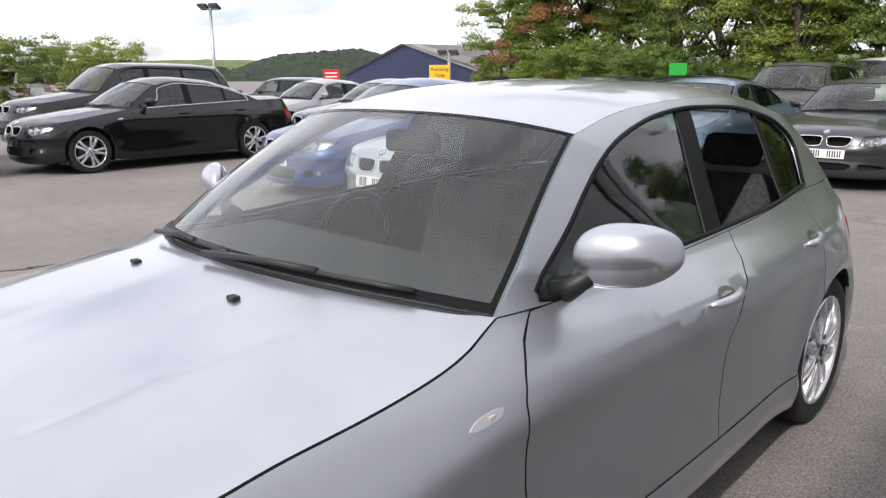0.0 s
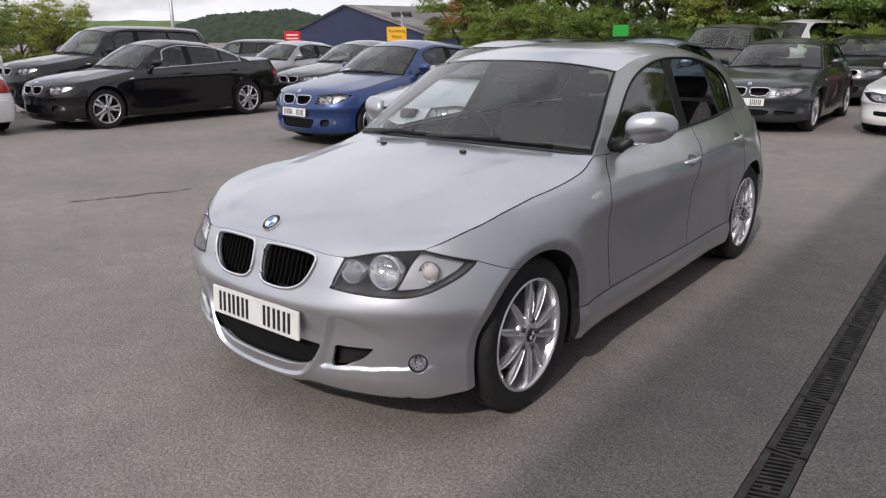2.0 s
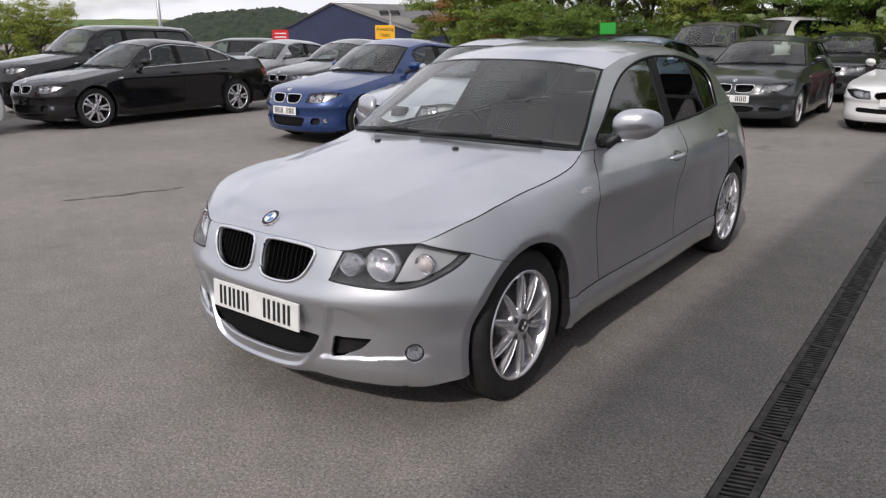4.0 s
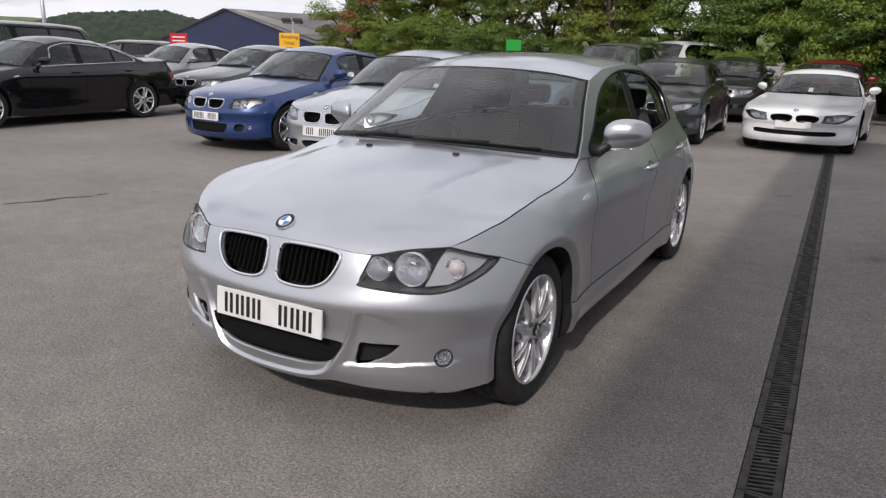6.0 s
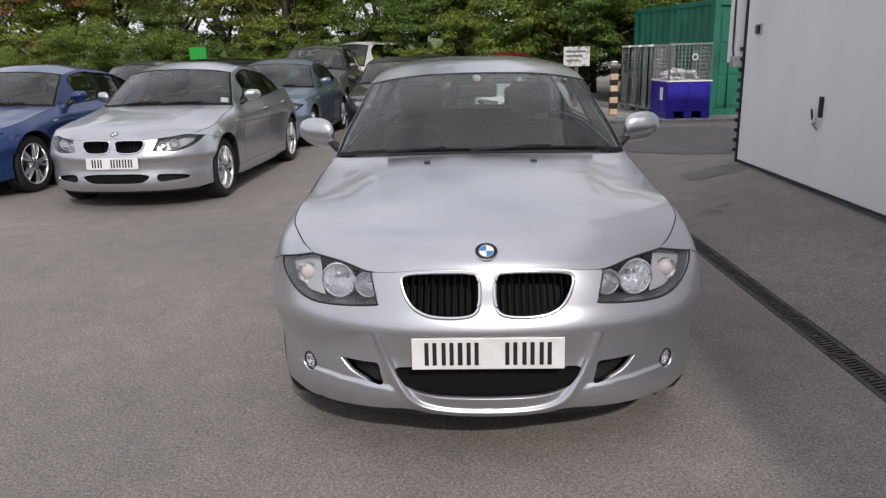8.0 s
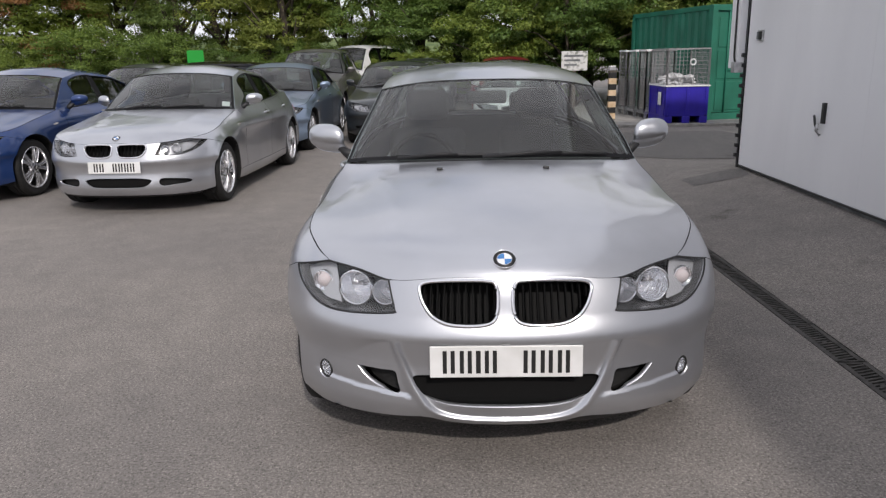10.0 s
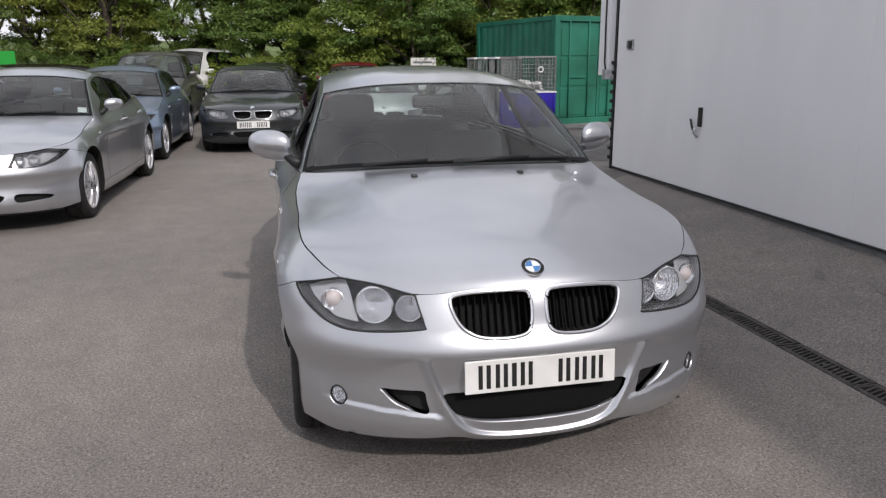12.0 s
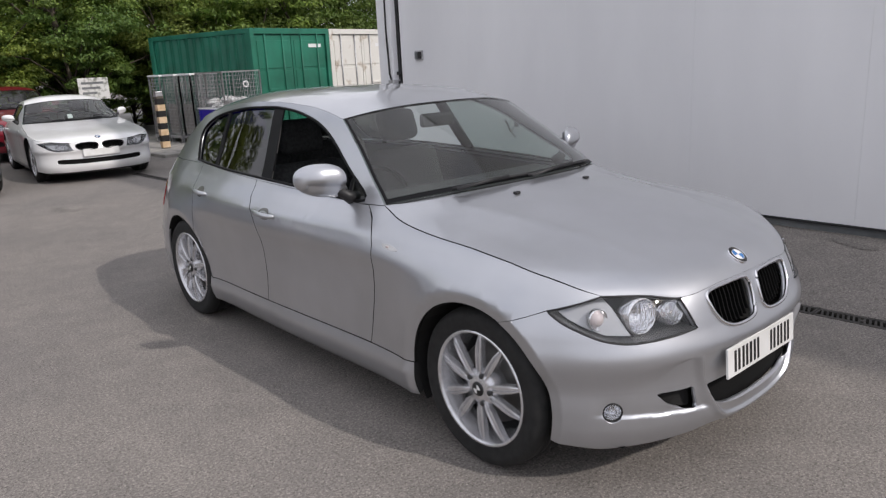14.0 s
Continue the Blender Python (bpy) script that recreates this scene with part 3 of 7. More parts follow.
def make_car(name, label, mat, m, W, F, wb, R, heights, nose, cowl, top, rail, tail, dlo, doors, wheel, kidney, lamps, detail=0.06, plate=None, grille=None, fogs=None, group="", sill_black=False, chrome_dlo=False, roof_mat=None, main=False, rear_glass=True, ducts=None, spoke="five_v", kid_frame=None, card=None, bend=None):
    """A car with its panels, glass, lamps, wheels and cabin.
    nose: hood front (y, z) at the centre, hood side corner (x, z); cowl: centre (y, z), side (y, z);
    top: windscreen head centre (y, z), side (y, z), then roof centre places (y, z), the last one the roof's end;
    rail: roof edge places (y, z) after the windscreen head, the last the rear glass head; tail: rear glass foot centre (y, z), side (y, z), deck end (y, z)."""
    car = thing(name, label, "car", m, group)
    sh = Shell(W, F, wb, R, heights)
    h = detail
    zt = lambda z: float(sh.zto(z))
    crease = lambda y: np.interp(y, (0.2, 0.85, 1.3, 2.1, 3.0), (0.862, 0.842, 0.826, 0.852, 0.880))
    r, tw, archr = wheel
    e = wb + R

    def relief(a, z):
        """Flared arch edges; on the main car also the shoulder crease, the bumper's recessed middle and side scoops."""
        y = np.interp(a, sh.a, sh.py)
        q = np.minimum(np.hypot(y - 0.0, z - r), np.hypot(y - wb, z - r)) - archr
        if not main:
            ledge = np.clip((heights[2] - 0.012 - z) / 0.03, 0, 1) * np.clip((z - heights[2] + 0.20) / 0.14, 0, 1)
            return -0.007 * np.clip(1 - q / 0.042, 0, 1) ** 0.8 + 0.012 * ledge * (y < -0.22)
        # a flared arch with a chamfered edge
        d = -0.009 * np.exp(-np.clip(q - 0.046, 0, None) / 0.05) + 0.017 * np.clip(1 - q / 0.046, 0, 1)
        x = np.interp(a, sh.a, sh.px)
        step = lambda t: np.clip(t, 0, 1) ** 2 * (3 - 2 * np.clip(t, 0, 1))
        # the shoulder crease along the doors, fading out over the front wing
        d = d - np.interp(y, (0.0, 0.5, 1.2, 3.0), (0.0, 0.005, 0.012, 0.012)) * np.exp(-np.abs(z - crease(y)) / 0.045) * (y > 0)
        fore = (y < -0.25).astype(float)
        rim = np.full(len(x), -1.0)
        near = (y < -0.25) & (x < 0.6) & (z < 0.56)
        if near.any():
            rim[near] = rim_distance(x[near], z[near])
        below = step((0.514 - z) / (0.012 + 0.14 * step((x - 0.40) / 0.30)))
        # the middle lies back inside the rim, which runs into the lower lip
        d = d + fore * below * (0.014 * step(rim / 0.018) - 0.008 * np.exp(-((rim / 0.016) ** 2)))
        # undercut below the shoulder line, outside the middle
        d = d + fore * 0.014 * below * step((z - 0.33) / 0.17) * step(-rim / 0.03)
        # side scoops holding the ducts and fog lamps, over a sharp ledge
        ledge = 0.292 + 0.070 * np.clip(x - 0.36, 0, 0.4)
        scoop = step((z - ledge) / 0.022) * np.clip((0.410 - z) / 0.10, 0, 1) * step((-rim - 0.012) / 0.03) * step((0.74 - x) / 0.06)
        d = d + fore * 0.010 * scoop
        return d

    sh.extra = relief
    # lines on the sides
    nose_a = sh.at_x(nose[1][0], nose[1][1])
    nose_y = sh.side(nose_a, nose[1][1])[0][1]
    seam_z = curve([(nose_y, nose[1][1])] + bend + [cowl[1]]) if bend else curve([(nose_y, nose[1][1]), (nose_y * 0.45 + cowl[1][0] * 0.55, nose[1][1] * 0.42 + cowl[1][1] * 0.58 - 0.004), (cowl[1][0], cowl[1][1])])
    seam_y = np.linspace(nose_y, cowl[1][0], 22 if main else 14)
    seam = [(nose_a, nose[1][1])] + sh.line([(y, float(seam_z(y))) for y in seam_y[1:]])
    seam3 = [sh.side(a, z)[0] for a, z in seam]
    pillar = sh.line([(cowl[1][0] + (top[1][0] - cowl[1][0]) * t, cowl[1][1] + (top[1][1] - cowl[1][1]) * (t + 0.10 * t * (1 - t))) for t in np.linspace(0, 1, 9)])
    railp = sh.line(rounded([top[1]] + list(rail), 5, False))
    back = sh.line(rounded([rail[-1], ((rail[-1][0] + tail[1][0]) / 2 + 0.01, (rail[-1][1] + tail[1][1]) / 2 + 0.02), tail[1]], 5, False))
    tail_a = sh.at_y(e - 0.16, tail[2][1] - 0.02)
    deck = [(sh.at_y(tail[1][0], tail[1][1]) * (1 - t) + tail_a * t, tail[1][1] * (1 - t) + (tail[2][1] - 0.02) * t) for t in np.linspace(0, 1, 8)]
    three = lambda line: list(sh.side(*np.array(line).T))
    # hood
    hood_mid = along([(0, nose[0][0], nose[0][1]), (0, nose[0][0] + 0.035, nose[0][1] + 0.03), (0, nose[0][0] + 0.11, nose[0][1] + 0.068),
                      (0, nose[0][0] * 0.45 + cowl[0][0] * 0.55, nose[0][1] * 0.30 + cowl[0][1] * 0.70), (0, cowl[0][0], cowl[0][1])])
    ridge = lambda v: 0.47 + 0.20 * v
    ease = lambda t: np.clip(t, 0, 1) ** 2 * (3 - 2 * np.clip(t, 0, 1))
    rise_ = 0.008 if main else 0.006
    dome = lambda k, v: (rise_ * np.exp(-np.abs(k - ridge(v)) / 0.08) - 0.003 * np.exp(-(((k - 0.80) / 0.10) ** 2))) * ease(np.asarray(v) / 0.45) * ease((1 - np.asarray(v)) / 0.3)
    sag = (lambda k: 0.021 * np.exp(-(((k - 0.62) / np.where(k < 0.62, 0.22, 0.13)) ** 2))) if main else (lambda k: 0.0155 * np.sin(np.pi * np.clip(k, 0, 1)))
    dip = lambda k, v: dome(k, v) - sag(k) * np.clip(1 - np.asarray(v) / 0.16, 0, 1) ** 2
    hood_0 = strip(along(seam3), hood_mid, (lambda v: 2.4 - 0.7 * np.clip(np.asarray(v), 0, 1) ** 3) if main else 2.4, 2.0, dip)
    # the hood's front edge lies on the nose surface
    ku = np.linspace(0, 1, 41)
    row0 = hood_0(ku, np.zeros(41))
    on_nose = sh.side(*np.array(sh.face([(q[0], q[2]) for q in row0])).T)
    shift = on_nose[:, 1] - row0[:, 1]

    def hood_f(u, v):
        P = hood_0(u, v)
        P[:, 1] += np.interp(np.abs(u), ku, shift) * np.clip(1 - np.asarray(v) / 0.22, 0, 1) ** 2
        return P

    def scaled(f, su, sv):
        return lambda s, t: f(s / su, t / sv)

    su, sv = nose[1][0] + 0.02, cowl[0][0] - nose[0][0]
    panel("hood", [(-su, 0), (su, 0), (su, sv), (-su, sv)], scaled(hood_f, su, sv), mat, car, h, lip=0.012, gap=0.002 if main else 0.003,
          lines=[[(sd * ridge(v) * su, v * sv) for v in np.linspace(0.03, 0.97, 30)] for sd in (-1, 1)] if main else ())
    # windscreen, roof, rear glass, deck
    ws_f = strip(along(three(pillar)), along([(0, cowl[0][0] + 0.015, cowl[0][1] + 0.004), (0, (cowl[0][0] + top[0][0]) / 2, (cowl[0][1] + top[0][1]) / 2 + 0.028), (0, top[0][0], top[0][1])]), 2.6, 2.2)
    roof_mid = [(0, y, z) for y, z in [top[0]] + list(top[2:])]
    roof_f = strip(along(three(railp)), along(roof_mid), 2.8, 2.2)
    rl = roof_mid[-1]
    back_f = strip(along(three(back)), along([(0, rl[1], rl[2]), (0, (rl[1] + tail[0][0]) / 2, (rl[2] + tail[0][1]) / 2 + 0.02), (0, tail[0][0], tail[0][1])]), 2.6, 2.2)
    deck_f = strip(along(three(deck)), along([(0, tail[0][0], tail[0][1]), (0, (tail[0][0] + tail[2][0]) / 2, (tail[0][1] + tail[2][1]) / 2 + 0.012), (0, tail[2][0], tail[2][1])]), 2.6, 2.0)
    wsv = 0.62
    panel("windscreen", [(-0.62, 0), (0.62, 0), (0.62, wsv), (-0.62, wsv)], scaled(ws_f, 0.62, wsv), M_SCREEN, car, max(h, 0.05), lip=0.0, gap=0.0)
    # black printed border of the windscreen, a hair proud of the glass
    band = 0.011 if main else 0.020
    lift = lambda f, d: (lambda s, t: f(s, t) + np.array((0, -0.6 * d, 0.8 * d)))
    panel("screen_border", [(-0.615, 0.004), (0.615, 0.004), (0.615, wsv - 0.003), (-0.615, wsv - 0.003)], lift(scaled(ws_f, 0.62, wsv), 0.003), M_TRIM, car, max(h, 0.05),
          holes=[[(-0.615 + band, 0.03), (0.615 - band, 0.03), (0.615 - band, wsv - band * 0.8), (-0.615 + band, wsv - band * 0.8)]], lip=0.0, gap=0.0)
    ru, rv = 0.6, rl[1] - top[0][0]
    panel("roof", [(-ru, 0), (ru, 0), (ru, rv), (-ru, rv)], scaled(roof_f, ru, rv), roof_mat or mat, car, max(h, 0.04), lip=0.012, gap=0.002)
    if rear_glass:
        panel("rear_screen", [(-0.6, 0), (0.6, 0), (0.6, 0.5), (-0.6, 0.5)], scaled(back_f, 0.6, 0.5), M_SCREEN, car, 0.06, lip=0.0, gap=0.0)
    dv = max(tail[2][0] - tail[0][0], 0.08)
    panel("boot_lid", [(-0.7, 0), (0.7, 0), (0.7, dv), (-0.7, dv)], scaled(deck_f, 0.7, dv), mat, car, max(h, 0.04), lip=0.01, gap=0.002)
    # bumper and nose
    flank = lambda y0, a0, a1: [(sh.ay(q[0]), q[1]) for q in arch(y0, archr + 0.046, r, a0, a1, 60)]
    lz = lamps
    lamp_tip = sh.line([lz["tip"]])[0]
    edge_in = sh.face([(lz["in_top"][0], float(np.interp(lz["in_top"][0], on_nose[:, 0], on_nose[:, 2])) - 0.003)])[0]
    lamp_low = [tuple(q) for q in rounded(sh.face(lz["low"]) + [lamp_tip], 5, False)][:-1]
    arch_f = arch(0, archr, r, 116, 200)
    bump_arch = sh.line([q for q in arch_f if q[1] > zt(0.20) + 0.005])
    hood_row = hood_f(np.linspace(0, 1, 41), np.zeros(41))
    front_top = [(sh.at_x(float(q[0]), float(q[2])), float(q[2])) for q in hood_row if q[0] < lz["in_top"][0] - 0.02]
    front_top[0] = (0.0, front_top[0][1])
    a_bot = bump_arch[-1][0]
    bumper = front_top + [edge_in] + lamp_low + [lamp_tip] + bump_arch + ([(a_bot * 0.8, 0.193), (sh.ax(0.55), 0.203), (sh.ax(0.40), 0.214), (sh.ax(0.31), 0.224), (sh.ax(0.265), 0.222), (sh.ax(0.21), 0.209), (sh.ax(0.12), 0.199), (0.0, 0.196)] if main
                                                                              else [(a_bot * 0.8, zt(0.193)), (sh.ax(0.55 * W), zt(0.190)), (sh.ax(0.3 * W), zt(0.192)), (0.0, zt(0.192))])
    holes = []
    kid = [sh.face(rounded(k, 5)) for k in kidney]
    holes += kid
    mid_grille = [sh.face([tuple(q) for q in rounded(g, 4, False)]) for g in (grille or []) if g[0][0] == 0.0]
    mid_grille = [[(0.0, g[0][1])] + g[1:-1] + [(0.0, g[-1][1])] for g in mid_grille]
    side_grille = [sh.face([tuple(q) for q in rounded(g, 4)]) for g in (grille or []) if g[0][0] != 0.0]
    for g in mid_grille:
        # an opening across the middle is a notch in the half outline
        bumper = bumper + g
    holes += side_grille
    for fx, fz, fr in fogs or []:
        c = sh.face([(fx, fz)])[0]
        holes.append([(c[0] + fr * math.cos(k * math.tau / 18), c[1] + fr * math.sin(k * math.tau / 18)) for k in range(18)])
    panel("front_bumper", bumper, sh.side, mat, car, 0.0075 if main else h * 0.8, holes=holes, lip=0.02, gap=0.0, both=True,
          lines=[flank(0, 100, 196)] + [[(sh.ax(x), z) for x in np.linspace(0.02, 0.46, 50)] for z in (0.514, 0.502)]
          + [[(sh.ax(q[0]), q[1]) for q in RIM + RIM_OUT * off if q[0] > 0.004 and q[1] < 0.49] for off in (-0.018, -0.012, -0.006, 0.0, 0.006, 0.012)]
          + [[(sh.ax(x), 0.292 + up + 0.070 * (x - 0.36)) for x in np.linspace(0.36, 0.73, 40)] for up in (0.0, 0.011, 0.022)] if main else ())
    hid = np.array([[0.0, zt(0.165)], [sh.ax(0.86 * W), zt(0.165)], [sh.ax(0.86 * W), zt(0.22)], [0.0, zt(0.22)]])
    panel("front_apron", hid, sh.sunk(0.03), M_DARK, car, 0.06, lip=0.0, gap=0.0, both=True)
    # black sheet inside the nose, coloured as the shade behind its openings
    panel("nose_shade_sheet", [(0.0, zt(0.20)), (sh.ax(0.9 * W), zt(0.20)), (sh.ax(0.9 * W), zt(0.62)), (sh.ax(0.6 * W), zt(0.70)), (0.0, nose[0][1] - 0.01)], sh.sunk(0.11), M_SHADE, car, 0.06, lip=0.0, gap=0.0, both=True)
    # kidney grilles
    for side in (1, -1):
        flip = Matrix.Diagonal((side, 1, 1, 1))
        for kk, ring in enumerate(kid):
            ring3 = [flip @ Vector(q) for q in sh.side(*np.array(ring).T, -0.002)]
            kf = tubed("grille_frame", ring3, 0.007 if main else 0.009, kid_frame or M_CHROME, car, "chrome grille surround", 8, True)
            lo, hi = np.min(ring, 0), np.max(ring, 0)
            cnt = 11 if main else 7
            for i in range(cnt):
                aa = lo[0] + (hi[0] - lo[0]) * (i + 0.5) / cnt
                cross = sorted(z for (a1, z1), (a2, z2) in zip(ring, ring[1:] + ring[:1]) if (a1 - aa) * (a2 - aa) <= 0 and a1 != a2 for z in [z1 + (z2 - z1) * (aa - a1) / (a2 - a1)])
                if len(cross) >= 2 and cross[-1] - cross[0] > 0.02:
                    zs = np.linspace(cross[0], cross[-1], 4)
                    verts, faces = [], []
                    corner = np.array([(aa + da, z, s) for z in zs for da, s in ((-0.0022, 0.024), (0.0022, 0.024), (0.0022, 0.05), (-0.0022, 0.05))])
                    verts = [flip @ Vector(q) for q in sh.side(corner[:, 0], corner[:, 1], corner[:, 2])]
                    for j in range(3):
                        for k in range(4):
                            faces.append((j * 4 + k, j * 4 + (k + 1) % 4, j * 4 + 4 + (k + 1) % 4, j * 4 + 4 + k))
                    mesh_object("slat", verts, faces, M_MESH, kf, "", False)
        for fx, fz, fr in fogs or []:
            c = sh.face([(fx, fz)])[0]
            p = flip @ Vector(sh.side(c[0], c[1], 0.004)[0])
            n = flip @ Vector((np.interp(c[0], sh.a, sh.nx), np.interp(c[0], sh.a, sh.ny), 0.0)).normalized()
            mm = Matrix.Translation(p) @ n.to_track_quat("X", "Z").to_matrix().to_4x4()
            fog = lathe("fog_lamp", [(0.0, -0.034), (fr * 0.35, -0.030), (fr * 0.65, -0.017), (fr * 0.80, 0.0)], M_REFLECT, car, "round fog lamp with chrome bowl", 24, mm)
            lathe("fog_surround", [(fr * 0.78, -0.02), (fr * 0.80, 0.004), (fr * 0.86, 0.008), (fr * 0.96, 0.005), (fr * 1.04, -0.004), (fr * 1.04, -0.03)], M_DARK, fog, "", 24, mm)
            lathe("bulb_shield", [(0.0, -0.006), (fr * 0.2, -0.008), (fr * 0.24, -0.03)], M_CHROME, fog, "", 12, mm)
            lathe("fog_lens", [(0.0, 0.012), (fr * 0.5, 0.011), (fr * 0.90, 0.004)], M_LENS, fog, "", 24, mm)
    for g in mid_grille:
        panel("grille_back_sheet", [(0.0, g[0][1] - 0.01)] + [tuple(q) for q in shrink(g, -0.008)[1:-1]] + [(0.0, g[-1][1] + 0.01)], sh.sunk(0.03), M_MESH, car, 0.03, lip=0.0, gap=0.0, both=True)
    # the ducts are closed by plain black sheets that stand for their shade
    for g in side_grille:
        panel("grille_back_sheet", shrink(g, -0.006), sh.sunk(0.045), M_SHADE, car, 0.03, lip=0.0, gap=0.0, mirror=True)
    # headlamps
    lamp = [edge_in] + lamp_low + [lamp_tip] + sh.line([lz["top_tip"]] if "top_tip" in lz else []) + [(nose_a, nose[1][1] - 0.003)] + [(sh.at_x(float(q[0]), float(q[2])), float(q[2]) - 0.003) for q in hood_row[::-1] if lz["in_top"][0] + 0.02 < q[0] < nose[1][0] - 0.02]
    for side in (1, -1):
        flip = Matrix.Diagonal((side, 1, 1, 1))
        mir = (lambda f: f) if side == 1 else (lambda f: (lambda a, z: f(a, z) * (-1, 1, 1)))
        hl = panel("headlamp", lamp, mir(sh.sunk(0.112 if main else 0.085)), M_HOUSING if main else M_HOUSING_PALE, car, 0.04, lip=0.0, gap=-0.004, label="headlamp with grey housing")[0]
        P = shrink(lamp, 0.003)
        n = len(P)
        wall_v = [flip @ Vector(q) for s in (0.006, 0.113 if main else 0.086) for q in sh.side(*np.array(P).T, s)]
        mesh_object("lamp_wall", wall_v, [(i, (i + 1) % n, n + (i + 1) % n, n + i) for i in range(n)], M_BEZEL if main else M_HOUSING, hl, "", False)
        panel("lamp_lens", lamp, mir(sh.sunk(0.001)), M_LENS, hl, 0.04, lip=0.0, gap=0.002)
        if main:
            tubed("lamp_seal", [flip @ Vector(q) for q in sh.side(*np.array(dense(lamp, 0.03)).T, 0.001)], 0.0035, M_DARK, hl, "", 6, True)
        for bx, bz, br, bm_ in lz["bowls"]:
            c = sh.face([(bx, bz)])[0]
            p = flip @ Vector(sh.side(c[0], c[1], 0.022 if main and bx > 0.64 else 0.042)[0])
            mm = Matrix.Translation(p) @ Vector((side * 0.25, -1, 0.05)).normalized().to_track_quat("X", "Z").to_matrix().to_4x4()
            if main and bx > 0.64:
                bowl = lathe("reflector", [(0.0, -0.010), (br * 0.5, -0.008), (br * 0.9, -0.001), (br, 0.003), (br * 1.05, 0.0), (br * 1.05, -0.014)], bm_, hl, "", 28, mm)
                lathe("indicator_bulb", [(0.0, 0.012), (br * 0.35, 0.010), (br * 0.62, 0.002), (br * 0.70, -0.008)], M_AMBER, bowl, "pale pink indicator bulb", 20, mm)
                continue
            bowl = lathe("reflector", [(0.0, -0.055), (br * 0.4, -0.05), (br * 0.75, -0.028), (br * 0.95, 0.008), (br, 0.014), (br * 1.07, 0.012), (br * 1.08, -0.04)], bm_, hl, "", 28, mm)
            lathe("bulb_shield", [(0.0, -0.018), (br * 0.10, -0.020), (br * 0.13, -0.03), (br * 0.13, -0.05)], M_CHROME, bowl, "", 14, mm)
        if "amber" in lz:
            amb = sh.face(lz["amber"])
            panel("side_reflector", amb, mir(sh.sunk(0.036 if main else 0.062)), lz.get("amber_mat", M_HOUSING_PALE), hl, 0.03, lip=0.0, gap=0.0)
    # wings
    door_top_y = doors["front"][0]
    sill = zt(0.335 if main else 0.285)
    front_line = doors.get("front_line") or [(doors["front"][1], zt(0.60))]
    mid_line = doors.get("mid_line") or [(doors["mid"][1], zt(0.60))]
    shoulder = [[q for q in sh.line([(y, float(crease(y))) for y in np.linspace(lo, hi, 30)])] for lo, hi in ((0.05, 0.58), (0.62, 1.66), (1.72, 2.5), (2.5, 3.2))] if main else [()] * 4
    lips = [flank(yy, a0, a1) for yy, a0, a1 in ((0, 4, 140), (wb, 20, 176))] if main else []
    keep = lambda q: [q] if len(q) else []
    wing = [lamp_tip] + [(nose_a, nose[1][1])] + seam[1:] + sh.line([(doors["front"][0], doors["front_z"])]) + sh.line(front_line + [(doors["front"][2], sill)])
    y_back = math.sqrt(max(archr**2 - (sill - r) ** 2, 0.0))
    ang = math.degrees(math.atan2(sill - r, y_back))
    wing += sh.line(arch(0, archr, r, ang, 116))
    panel("wing", wing, sh.side, mat, car, h, lip=0.02, gap=0.0028, mirror=True, lines=keep(shoulder[0]) + lips[:1])
    # belt line under the windows, from the windscreen foot to the rear glass foot
    belt = sorted(dlo["belt"])
    bz = curve(belt)
    by = lambda y: float(bz(y))
    fd = doors["front"]
    rd = doors["rear"]
    door1 = sh.line([(fd[0], by(fd[0]))] + [(y, by(y)) for y in np.linspace(fd[0], doors["mid"][0], 8)[1:]] + mid_line + [(doors["mid"][2], sill), (fd[2], sill)] + front_line[::-1])
    d1 = panel("front_door", door1, sh.side, mat, car, h, lip=0.02, gap=0.0028, mirror=True, lines=keep(shoulder[1]))
    d2 = []
    if rd:
        ring = arch(wb, archr + 0.03, r, 178, 132, 12)
        rear_edge = [(rd[0], by(rd[0])), (rd[1], zt(0.78))] + [q for q in ring[::-1] if q[1] < zt(0.66) and q[1] > sill + 0.012] + [(wb - math.sqrt(max((archr + 0.03) ** 2 - (sill - r) ** 2, 0)), sill)]
        door2 = sh.line([(y, by(y)) for y in np.linspace(doors["mid"][0], rd[0], 7)] + rear_edge[1:] + [(doors["mid"][2], sill)] + mid_line[::-1])
        d2 = panel("rear_door", door2, sh.side, mat, car, h, lip=0.02, gap=0.0028, mirror=True, lines=keep(shoulder[2]))
        qstart = [(y, z) for y, z in rear_edge[::-1]]
    else:
        rear_edge = [(doors["mid"][0], by(doors["mid"][0])), (doors["mid"][1], zt(0.6)), (doors["mid"][2], sill)]
        qstart = rear_edge[::-1]
    rb = zt(0.53)
    q_belt = sh.line([(y, by(y)) for y in np.linspace(qstart[-1][0], tail[1][0], 6)[1:-1]])
    ya = math.sqrt(archr**2 - (sill - r) ** 2)
    ang = math.degrees(math.atan2(sill - r, -ya))
    qp = sh.line(qstart) + q_belt + deck + [(tail_a - 0.02, zt(0.60)), (sh.at_y(wb + math.sqrt(max(archr**2 - (rb - r) ** 2, 0)) + 0.01, rb), rb)] + sh.line([q for q in arch(wb, archr, r, math.degrees(math.asin(min((rb - r) / archr, 1))), ang if ang > 0 else ang + 360, 20)])
    panel("rear_quarter", qp, sh.side, mat, car, h, lip=0.02, gap=0.0028, mirror=True, lines=keep(shoulder[3]) + lips[1:])
    # rear end: tail panel and bumper
    end = sh.a[-1]
